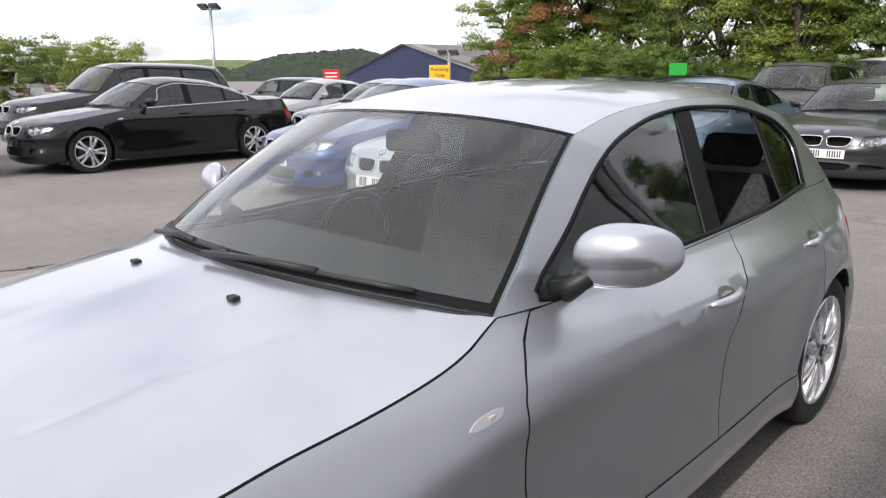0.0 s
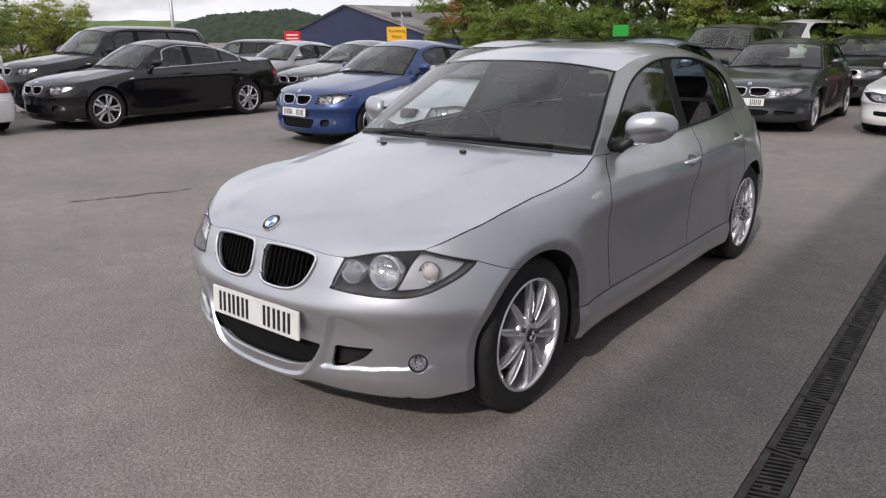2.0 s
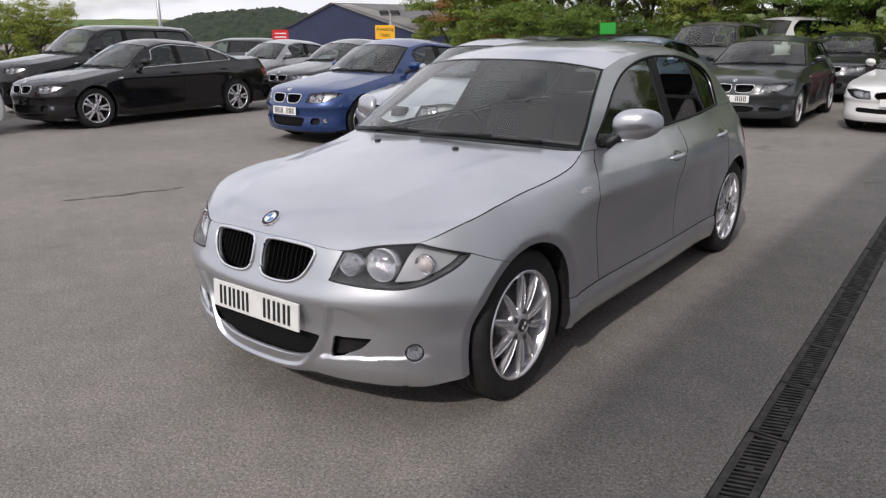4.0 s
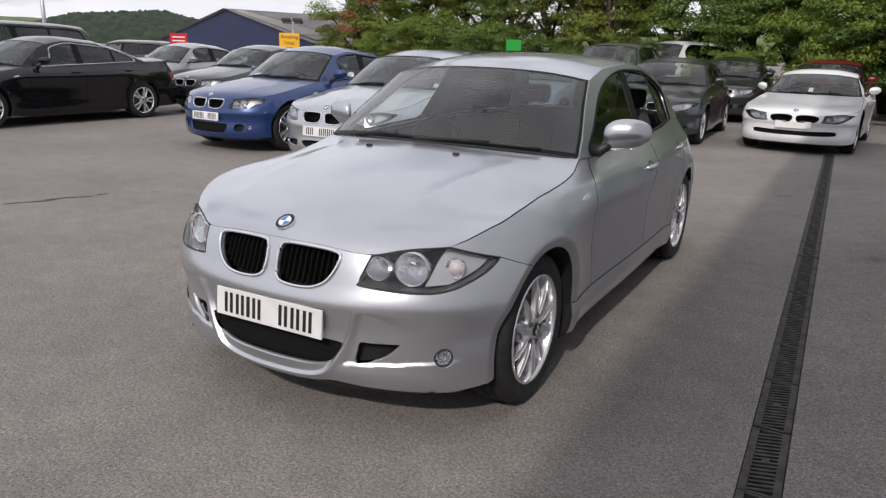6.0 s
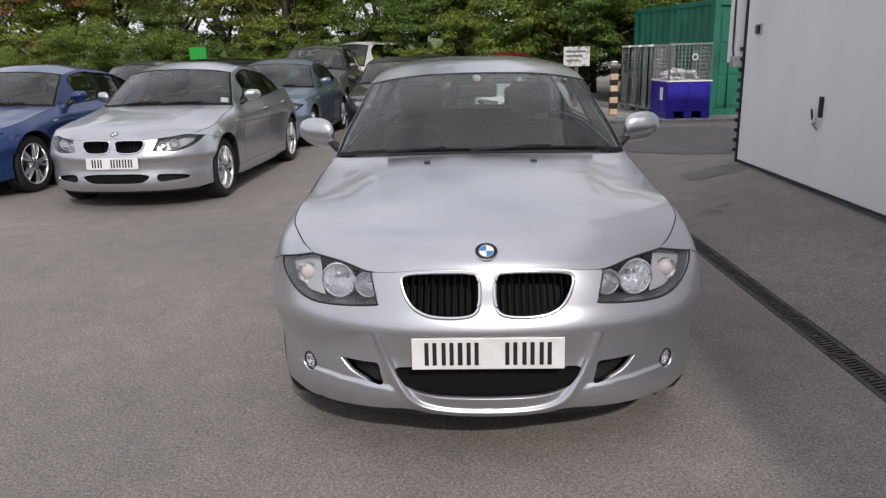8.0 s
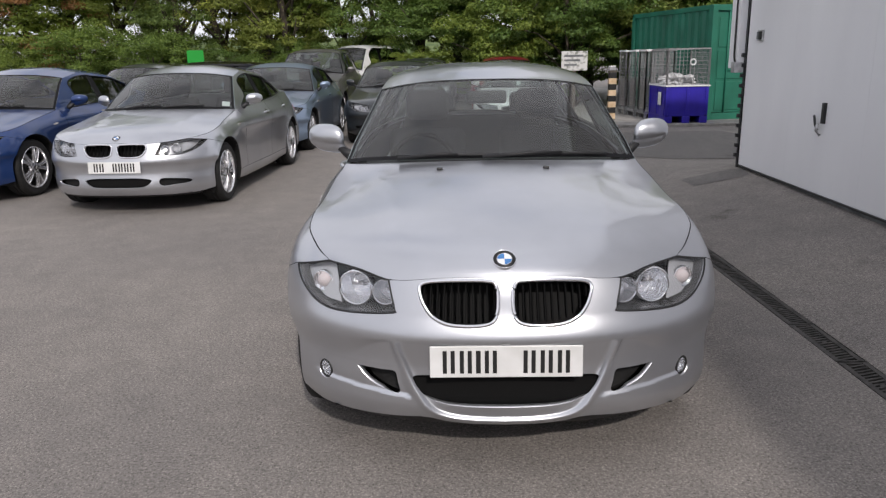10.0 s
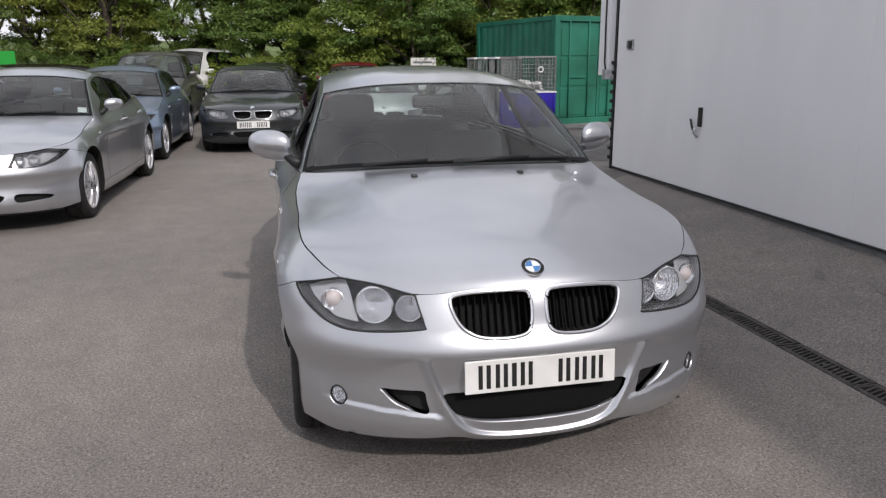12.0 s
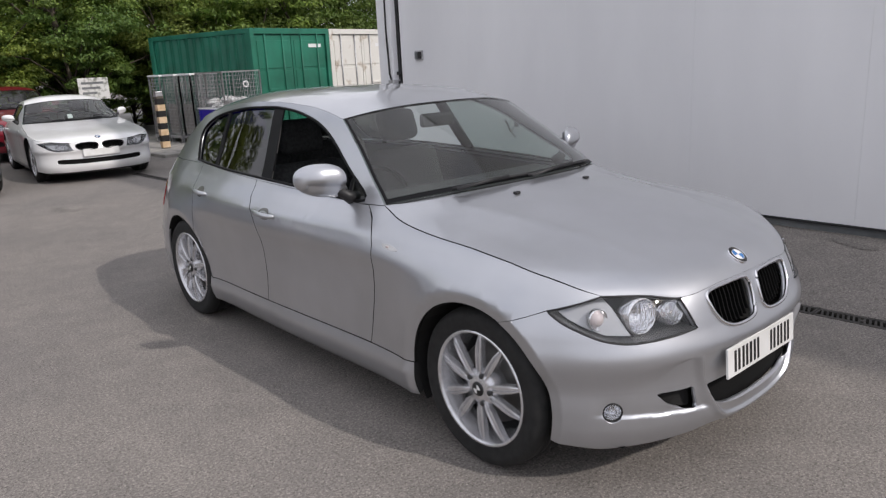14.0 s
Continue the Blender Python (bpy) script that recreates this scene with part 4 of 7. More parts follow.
    panel("tail_panel", [(tail_a - 0.02, zt(0.60)), (tail_a, tail[2][1] - 0.02)] + [(tail_a + (end - tail_a) * t, (tail[2][1] - 0.02) * (1 - t) + tail[2][1] * t) for t in (0.3, 0.6, 1.0)] + [(end, zt(0.56)), (sh.ay(e - 0.3), zt(0.55))],
          sh.side, mat, car, max(h, 0.05), lip=0.0, gap=0.0, both=True)
    rbz = [(sh.at_y(wb + math.sqrt(max(archr**2 - (rb - r) ** 2, 0)) + 0.01, rb), rb), (sh.ay(e - 0.3), zt(0.55)), (end, zt(0.56)), (end, zt(0.22)), (sh.ay(e - 0.2), zt(0.21))] + sh.line(arch(wb, archr, r, -20, math.degrees(math.asin(min((rb - r) / archr, 1))), 10))
    panel("rear_bumper", rbz, sh.side, mat, car, max(h, 0.05), lip=0.02, gap=0.0, both=True)
    tl = [(sh.ay(e - 0.36), zt(0.80)), (tail_a + 0.03, tail[2][1] - 0.06), (tail_a + 0.18, tail[2][1] - 0.08), (tail_a + 0.16, zt(0.66)), (sh.ay(e - 0.28), zt(0.66))]
    panel("tail_lamp", tl, sh.sunk(-0.006), M_TAIL, car, 0.05, lip=0.008, gap=0.0, mirror=True, label="red tail lamp")
    # sill
    yr = wb - math.sqrt(archr**2 - (zt(0.2) - r) ** 2) if archr > abs(zt(0.2) - r) else wb - archr
    yf = math.sqrt(max(archr**2 - (zt(0.2) - r) ** 2, 0.01))
    silp = sh.line([(yf, zt(0.195)), (0.5 * yf + 0.5 * y_back, zt(0.25)), (y_back, sill), (wb * 0.5, sill), (wb - ya, sill), (wb - 0.5 * ya - 0.5 * (wb - yr), zt(0.25)), (yr, zt(0.20)), (wb * 0.75, zt(0.158)), (wb * 0.5, zt(0.155)), (wb * 0.25, zt(0.158))])
    panel("sill", silp, (lambda a, z: sh.side(a, z, -0.003 - 0.012 * np.clip((0.335 - z) / 0.06, 0, 1) * np.clip((z - 0.14) / 0.08, 0, 1))) if main else sh.side, M_DARK if sill_black else mat, car, h, lip=0.03, gap=0.0016 if main else 0.0028, mirror=True)
    # window frame: pillars and roof rail round the side windows
    glass_line = rounded(dlo["outline"], 5)
    hole = sh.line([tuple(q) for q in glass_line])
    foot = [(y, by(y)) for y in np.linspace(tail[1][0], cowl[1][0], 16)[1:-1]]
    frame_poly = pillar + railp[1:] + back[1:] + sh.line(foot)
    panel("window_frame", frame_poly, sh.side, mat, car, h, holes=[hole], lip=0.016, gap=0.0, mirror=True)
    for side in (1, -1):
        flip = Matrix.Diagonal((side, 1, 1, 1))
        tubed("window_trim", [flip @ Vector(q) for q in sh.side(*np.array(hole).T, 0.002)], 0.008, M_CHROME if chrome_dlo else M_TRIM, car, "", 6, True)
        mir = (lambda f: f) if side == 1 else (lambda f: (lambda a, z: f(a, z) * (-1, 1, 1)))
        cuts = dlo["posts"]
        open_front = main and side == -1
        zone = np.array(glass_line)
        slant = dlo.get("slant", 0.0)
        lean_ = lambda poly, k: np.c_[np.array(poly)[:, 0] + k * (np.array(poly)[:, 1] - 1.15), np.array(poly)[:, 1]]
        zone = lean_(zone, -slant)
        edges = [zone[:, 0].min() - 1] + list(cuts) + [zone[:, 0].max() + 1]
        for i in range(len(edges) - 1):
            if (open_front and i == 0) or (main and side == 1 and i == 1):
                continue
            piece = clip_y(zone, edges[i], edges[i + 1])
            if len(piece) > 2:
                panel("side_window", sh.line([tuple(q) for q in lean_(piece, slant)]), mir(sh.sunk(0.014)), M_SIDEGLASS if i == 0 else M_PRIVACY, car, 0.07, lip=0.0, gap=-0.004)
        for i, c in enumerate(cuts):
            w = dlo["widths"][i]
            piece = clip_y(zone, c - w / 2, c + w / 2)
            panel("window_post", sh.line([tuple(q) for q in lean_(piece, slant)]), mir(sh.sunk(0.006)), M_TRIM, car, 0.05, lip=0.01, gap=-0.004)
        # door handles
        for hy, hz in doors["handles"]:
            a = sh.at_y(hy, hz)
            n = 7
            pts = [flip @ Vector(sh.side(a + (i / (n - 1) - 0.5) * 0.20, hz + 0.006 * (i / (n - 1) - 0.5), -0.022 * math.sin(math.pi * i / (n - 1)) ** 0.6 - 0.001)[0]) for i in range(n)]
            tubed("door_handle", pts, [0.009, 0.013, 0.014, 0.014, 0.014, 0.013, 0.009], mat, car, "", 8)
            # a flat grey patch paints the shade of the hollow behind the handle
            a2 = sh.line(rounded([(hy - 0.055, hz - 0.004), (hy - 0.02, hz + 0.026), (hy + 0.035, hz + 0.024), (hy + 0.06, hz), (hy + 0.03, hz - 0.026), (hy - 0.03, hz - 0.026)], 3))
            panel("handle_cup_shade", a2, mir(sh.sunk(-0.002)), M_GREY if mat is not M_BLACK else mat, car, 0.02, lip=0.0, gap=0.0)
        # wing repeater
        if "repeater" in doors:
            y0, z0 = doors["repeater"]
            rp = sh.line(rounded([(y0 - 0.048, z0 - 0.008), (y0 - 0.02, z0 + 0.006), (y0 + 0.03, z0 + 0.011), (y0 + 0.050, z0 + 0.007), (y0 + 0.03, z0 - 0.008), (y0 - 0.02, z0 - 0.012)], 3))
            rpt = panel("side_repeater", rp, mir(sh.sunk(-0.004)), M_CLEAR, car, 0.02, lip=0.008, gap=0.0, label="clear side indicator")[0]
            bm = bmesh.new()
            c = flip @ Vector(sh.side(sh.at_y(y0 + 0.012, z0), z0, -0.0045)[0])
            box(bm, (c.x - 0.002, c.y - 0.009, c.z - 0.005), (c.x + 0.002, c.y + 0.009, c.z + 0.005), 0.002)
            part("bulb", bm, M_AMBER, rpt)
        # mirror
        my, mz = doors["mirror"]
        base = sh.side(sh.at_y(my, mz), mz)[0]
        make_mirror(car, Vector((base[0] * side, base[1], base[2])), side, mat, 1.0 if main else 0.84)
    # wheels with dark housings
    for yy in (0.0, wb):
        for side in (1, -1):
            make_wheel(car, (side * (W - doors.get("inset", 0.165)), yy, r), r, tw, spoke, side == 1, main or detail < 0.055)
            bm = bmesh.new()
            vs = []
            spots_ = [(yy + (archr + 0.004) * math.cos(radians(-25 + 230 * k / 18)), max(r + (archr + 0.004) * math.sin(radians(-25 + 230 * k / 18)), zt(0.20))) for k in range(19)]
            la, lz2 = np.array(sh.line(spots_)).T
            liner_x = sh.side(la, lz2)[:, 0] - 0.016
            for k in range(19):
                q = radians(-25 + 230 * k / 18)
                ly, lz_ = yy + (archr + 0.004) * math.cos(q), r + (archr + 0.004) * math.sin(q)
                x_out = liner_x[k]
                vs.append([bm.verts.new((side * x, ly, lz_)) for x in (x_out, W - 0.42)])
            for a, b in zip(vs, vs[1:]):
                bm.faces.new((a[0], a[1], b[1], b[0]))
            bm.faces.new([p[1] for p in vs])
            part("arch_liner", bm, M_SHADE, car)
    # floor pan and cabin
    fl = zt(0.20)
    P, faces = sheet(lambda s, t: np.c_[s * (np.interp(t, (0, 0.16, 0.84, 1), (W - 0.25, W - 0.13, W - 0.13, W - 0.25))), -F + 0.2 + t * (e + F - 0.4), np.full(len(s), fl)], 5, 8)
    mesh_object("underbody", P, faces, M_SHADE, car, "", False)
    tub = sh.line([(0.42, zt(0.24))] + [(y, by(y) - 0.02) for y in np.linspace(cowl[1][0], wb + 0.3, 10)] + [(wb + 0.3, zt(0.70)), (wb - 0.45, zt(0.30)), (wb - 0.5, zt(0.24))])
    panel("door_lining", tub, sh.sunk(0.06), M_CLOTH, car, 0.10, lip=0.0, gap=0.0, mirror=True)
    dz = cowl[1][1]
    boxed("bulkhead", (-W + 0.29, cowl[1][0] - 0.12, fl), (W - 0.29, cowl[1][0] - 0.09, dz - 0.07), M_SHADE, car)
    bm = bmesh.new()
    box(bm, (-W + 0.21, cowl[0][0] + 0.09, dz - 0.22), (W - 0.21, cowl[1][0] + 0.38, dz - 0.012), 0.05)
    part("dashboard", bm, M_CLOTH, car, "dark dashboard", True)
    hh = top[2][1] - fl
    for x in (-0.36, 0.36):
        make_seat(car, x, cowl[1][0] + 1.05, fl + 0.26, hh * 0.93)
    if rd:
        bm = bmesh.new()
        box(bm, (-0.58, -0.08, 0), (0.58, 0.08, hh * 0.50), 0.06, Matrix.Translation((0, wb - 0.22, fl + 0.26)) @ Matrix.Rotation(radians(-20), 4, "X"))
        part("rear_bench", bm, M_CLOTH, car, "", True)
        for x in (-0.36, 0.36):
            bm = bmesh.new()
            box(bm, (x - 0.13, -0.04, hh * 0.52), (x + 0.13, 0.04, hh * 0.64), 0.04, Matrix.Translation((0, wb - 0.22, fl + 0.26)) @ Matrix.Rotation(radians(-18), 4, "X"))
            part("rear_headrest", bm, M_CLOTH, car, "", True)
    # steering wheel on the right-hand side of the car
    c = Vector((-0.36, cowl[1][0] + 0.50, dz - 0.09))
    tilt = Matrix.Rotation(radians(66), 4, "X")
    sw = tubed("steering_wheel", [c + tilt @ Vector((0.185 * math.cos(q), 0.185 * math.sin(q), 0)) for q in [math.tau * i / 28 for i in range(28)]], 0.015, M_TRIM, car, "", 8, True)
    tubed("wheel_spoke", [c + tilt @ Vector((-0.18, 0, 0)), c + tilt @ Vector((0, -0.02, -0.02)), c + tilt @ Vector((0.18, 0, 0))], 0.018, M_DARK, sw)
    bm = bmesh.new()
    box(bm, (-0.11, -0.02, -0.035), (0.11, 0.02, 0.035), 0.015, Matrix.Translation((0, top[0][0] + 0.10, top[0][1] - 0.10)))
    part("rear_view_mirror", bm, M_DARK, car)
    # wipers and cowl
    P, faces = sheet(lambda s, t: ws_f(s, t * 0.07 - 0.06) + np.array((0, -0.01, -0.006)), 17, 3)
    mesh_object("cowl_cover", P, faces, M_DARK, car)
    for x0, x1, v1 in ((-0.62, 0.02, 0.014), (-0.06, 0.78, 0.020)) if main else ((-0.55, 0.0, 0.05), (0.02, 0.6, 0.05)):
        pts = [Vector(ws_f(np.array([x0 + (x1 - x0) * t]), np.array([0.012 + v1 * t + (0.006 if main else 0.02) * math.sin(math.pi * t)]))[0]) + Vector((0, -0.009, 0.010)) for t in np.linspace(0, 1, 9)]
        wip = tubed("wiper", pts, 0.007 if main else 0.009, M_DARK, car, "", 6)
        if main:
            tubed("wiper_arm", [pts[0] + Vector((0, -0.03, 0)), pts[3] + Vector((0, -0.010, 0.008)), pts[5] + Vector((0, -0.004, 0.006))], 0.008, M_DARK, wip, "", 6)
    if main:
        for x in (-0.325, 0.325):
            q = Vector(hood_f(np.array([x]), np.array([0.885]))[0])
            bm = bmesh.new()
            box(bm, (-0.014, -0.010, -0.002), (0.014, 0.012, 0.010), 0.004, Matrix.Translation(q))
            part("washer_jet", bm, M_DARK, car)
    if card:
        cu, cv, cw, ch = card
        q = [Vector(ws_f(np.array([u]), np.array([v]))[0]) + Vector((0, 0.012, -0.010)) for u, v in ((cu - cw, cv), (cu + cw, cv), (cu + cw, cv + ch), (cu - cw, cv + ch))]
        mesh_object("price_card", q, [(0, 1, 2, 3)], M_PAPER, car, "white paper card behind the windscreen", False)
    # badge
    bp = hood_f(np.zeros(3), np.array([0.06, 0.075, 0.09]) if main else np.array([0.045, 0.055, 0.065]))
    d = Vector(bp[2] - bp[0])
    make_badge(car, bp[1], Vector((0, -d.z, d.y)), 0.041)
    if plate:
        py = sh.side(0.0, plate[0])[0][1]
        make_plate(car, py - plate[2], plate[0], plate[1])
    return car, sh, hood_f, ws_f, d1, d2


def clip_y(poly, lo, hi):
    """The part of an outline between two y."""
    for lim, sgn in ((lo, 1), (hi, -1)):
        out = []
        for a, b in zip(poly, np.roll(poly, -1, 0)):
            da, db = (a[0] - lim) * sgn, (b[0] - lim) * sgn
            if da >= 0:
                out.append(a)
            if da * db < 0:
                out.append(a + (b - a) * da / (da - db))
        poly = np.array(out)
        if len(poly) < 3:
            return poly
    return poly


def make_mirror(parent, base, side, mat, size=1.0):
    """A door mirror: shaped cap with a waist line, glass and foot."""
    bm = bmesh.new()
    bmesh.ops.create_uvsphere(bm, u_segments=56, v_segments=40, radius=1.0)
    for v in bm.verts:
        x, y, z = v.co
        k = 0.5 + 0.5 * x
        sx = math.copysign(abs(x) ** 0.80, x)
        sz = math.copysign(abs(z) ** 0.72, z)
        yy = math.copysign(abs(y) ** 0.95, y) * (0.082 if y < 0 else 0.020) * (0.62 + 0.38 * k)
        # full height near the door, rounding off outwards
        zz = sz * (0.080 - (0.018 if z > 0 else 0.030) * k * k) + 0.012 * k - 0.004
        # the cap overhangs a hollow below its waist line, which runs out before the outer end
        waist = max(0.0, min(1.0, (-0.10 - sz) / 0.14)) * max(0.0, min(1.0, (0.80 - x) / 0.30))
        if y < 0:
            yy += 0.026 * waist * waist * (3 - 2 * waist) * min(1.0, -y / 0.35)
        # the lower inner corner draws out towards the foot
        pull = max(0.0, -sz - 0.2) * max(0.0, 0.35 - x) ** 2
        v.co = (sx * 0.098 - 0.040 * pull, yy + 0.060 * x, zz)
    at = base + Vector((side * 0.138, 0.040, 0.088))
    m = Matrix.Translation(at) @ (Matrix() if side == 1 else Matrix.Diagonal((-1, 1, 1, 1))) @ Matrix.Rotation(radians(-5), 4, "Z") @ Matrix.Rotation(radians(-3), 4, "Y") @ Matrix.Scale(size, 4)
    bm.transform(m)
    if side == -1:
        bmesh.ops.reverse_faces(bm, faces=bm.faces)
    mir = part("door_mirror", bm, mat, parent, "", True)
    bm = bmesh.new()
    box(bm, (-0.055, 0.0215, -0.045), (0.060, 0.026, 0.055), 0.002, Matrix.Rotation(radians(30), 4, "Z"))
    bm.transform(m)
    part("mirror_glass", bm, M_CHROME, mir)
    tubed("mirror_foot", [base + Vector((-side * 0.02, 0, -0.012)), base + Vector((side * 0.025, 0.005, 0.012)), base + Vector((side * 0.075, 0.022, 0.055))], [0.040, 0.026, 0.020], M_DARK, mir, "", 8)
    return mir


# ---- setting ----
def rise(y):
    """Height of the yard, which is level."""
    return 0.0


M_ASPHALT = material("asphalt", (0.14, 0.132, 0.126), 0.92)


def asphalt_nodes(m, dark, light, base):
    """Grit, pale and dark stones, mottling and worn stains."""
    n, l = m.node_tree.nodes, m.node_tree.links
    p = n["Principled BSDF"]
    c = n.new("ShaderNodeTexCoord")

    def field(scale, detail, lo, hi, a, b, rough=0.6):
        t, r = n.new("ShaderNodeTexNoise"), n.new("ShaderNodeValToRGB")
        t.inputs["Scale"].default_value, t.inputs["Detail"].default_value, t.inputs["Roughness"].default_value = scale, detail, rough
        r.color_ramp.elements[0].position, r.color_ramp.elements[1].position = lo, hi
        r.color_ramp.elements[0].color, r.color_ramp.elements[1].color = (*a, 1), (*b, 1)
        l.new(c.outputs["Object"], t.inputs["Vector"])
        l.new(t.outputs["Fac"], r.inputs["Fac"])
        return t, r.outputs["Color"]

    def times(a, b):
        x = n.new("ShaderNodeMixRGB")
        x.blend_type = "MULTIPLY"
        x.inputs["Fac"].default_value = 1.0
        l.new(a, x.inputs["Color1"])
        l.new(b, x.inputs["Color2"])
        return x.outputs["Color"]

    grit, colour = field(80, 8, 0.36, 0.64, dark, light, 0.78)
    colour = times(colour, field(0.5, 6, 0.30, 0.70, (0.80, 0.80, 0.81), (1.10, 1.085, 1.06))[1])
    colour = times(colour, field(5.0, 7, 0.33, 0.67, (0.88, 0.88, 0.88), (1.09, 1.085, 1.08), 0.68)[1])
    # oil and damp stains with clear edges
    colour = times(colour, field(1.1, 8, 0.30, 0.36, (0.66, 0.65, 0.64), (1.0, 1.0, 1.0), 0.62)[1])
    for scale, width, a, b in ((120, 0.36, (1.54, 1.50, 1.46), (0.955, 0.95, 0.945)), (66, 0.26, (0.50, 0.49, 0.48), (1.0, 1.0, 1.0))):
        cell, r = n.new("ShaderNodeTexVoronoi"), n.new("ShaderNodeValToRGB")
        cell.inputs["Scale"].default_value = scale
        r.color_ramp.elements[0].position, r.color_ramp.elements[1].position = width * 0.55, width
        r.color_ramp.elements[0].color, r.color_ramp.elements[1].color = (*a, 1), (*b, 1)
        l.new(c.outputs["Object"], cell.inputs["Vector"])
        l.new(cell.outputs["Distance"], r.inputs["Fac"])
        colour = times(colour, r.outputs["Color"])
    l.new(colour, p.inputs["Base Color"])
    b = n.new("ShaderNodeBump")
    b.inputs["Strength"].default_value, b.inputs["Distance"].default_value = 0.7, 0.005
    l.new(grit.outputs["Fac"], b.inputs["Height"])
    l.new(b.outputs["Normal"], p.inputs["Normal"])


asphalt_nodes(M_ASPHALT, (0.110, 0.101, 0.094), (0.318, 0.296, 0.278), None)
M_TAR = material("patch_asphalt", (0.06, 0.06, 0.06), 0.9)
asphalt_nodes(M_TAR, (0.070, 0.067, 0.065), (0.215, 0.205, 0.196), None)
M_STAIN = material("oil_stain", (0.06, 0.058, 0.055), 0.8)
asphalt_nodes(M_STAIN, (0.092, 0.085, 0.080), (0.272, 0.255, 0.240), None)
STAINS = ((-4.66, 0.80, 0.12, 0.06, 1.0), (-4.58, 0.98, 0.09, 0.05, 1.3), (-4.50, 1.16, 0.15, 0.07, 1.2), (-4.46, 1.36, 0.10, 0.05, 1.5), (-4.38, 1.52, 0.13, 0.06, 1.1), (-4.34, 1.72, 0.07, 0.04, 1.4), (2.74, -0.06, 0.26, 0.07, 1.55), (2.57, 0.60, 0.20, 0.06, 1.5), (2.46, 0.98, 0.14, 0.05, 1.2))
M_CONCRETE = vary(material("concrete", (0.3, 0.29, 0.27), 0.9), 6, (0.22, 0.21, 0.195), (0.34, 0.325, 0.30), 8, bump=0.3)
M_CLAD = vary(material("white_cladding", (0.80, 0.80, 0.82), 0.33), 0.9, (0.745, 0.748, 0.768), (0.835, 0.838, 0.855), 7, stretch=(1, 1, 0.35))
M_PLINTH = vary(material("plinth_grey", (0.16, 0.17, 0.175), 0.8), 5, (0.12, 0.128, 0.132), (0.19, 0.2, 0.205))
M_STEEL = vary(material("galvanised", (0.5, 0.5, 0.5), 0.4, 0.7), 20, (0.36, 0.36, 0.37), (0.55, 0.55, 0.56))
M_IRON = vary(material("cast_iron", (0.07, 0.066, 0.062), 0.75, 0.2), 18, (0.032, 0.030, 0.028), (0.078, 0.072, 0.066), bump=0.3)
M_SILT = vary(material("drain_silt", (0.03, 0.028, 0.026), 0.95), 9, (0.016, 0.015, 0.014), (0.045, 0.042, 0.038))
M_GREEN = vary(material("container_green", (0.012, 0.15, 0.095), 0.55), 1.3, (0.008, 0.11, 0.068), (0.016, 0.18, 0.115), 8)
M_OLDWHITE = vary(material("container_white", (0.62, 0.61, 0.57), 0.6), 3, (0.34, 0.26, 0.18), (0.68, 0.67, 0.63), 8, position=(0.28, 0.42))
M_BIN = vary(material("bin_blue_plastic", (0.022, 0.012, 0.33), 0.45), 4, (0.018, 0.010, 0.26), (0.026, 0.015, 0.36))
M_NAVY = vary(material("navy_cladding", (0.012, 0.02, 0.065), 0.5), 0.6, (0.010, 0.017, 0.055), (0.015, 0.024, 0.075))
M_ROOFGREY = vary(material("roof_sheet", (0.33, 0.32, 0.32), 0.7), 0.3, (0.26, 0.25, 0.25), (0.36, 0.35, 0.35))
M_CREAM = vary(material("roof_light_sheet", (0.55, 0.53, 0.50), 0.6), 0.5, (0.48, 0.46, 0.44), (0.6, 0.58, 0.55))
M_YELLOW = material("sign_yellow", (0.80, 0.42, 0.012), 0.5)
M_SIGNRED = material("sign_red", (0.60, 0.012, 0.02), 0.5)
M_SIGNGREEN = material("sign_green", (0.0, 0.30, 0.025), 0.6)
M_WORN = vary(material("weathered_sign", (0.6, 0.6, 0.58), 0.7), 9, (0.22, 0.23, 0.20), (0.62, 0.62, 0.60), 8, position=(0.36, 0.5))
M_WOOD = vary(material("post_wood", (0.12, 0.10, 0.08), 0.85), 7, (0.08, 0.066, 0.052), (0.17, 0.145, 0.115), 6, stretch=(1, 1, 0.15), bump=0.3)
M_BAND = vary(material("post_cream", (0.62, 0.45, 0.28), 0.7), 9, (0.50, 0.35, 0.2), (0.66, 0.5, 0.33))
M_BARK = vary(material("bark", (0.07, 0.055, 0.042), 0.95), 8, (0.04, 0.032, 0.025), (0.10, 0.08, 0.06), 8, stretch=(1, 1, 0.2), bump=0.6)


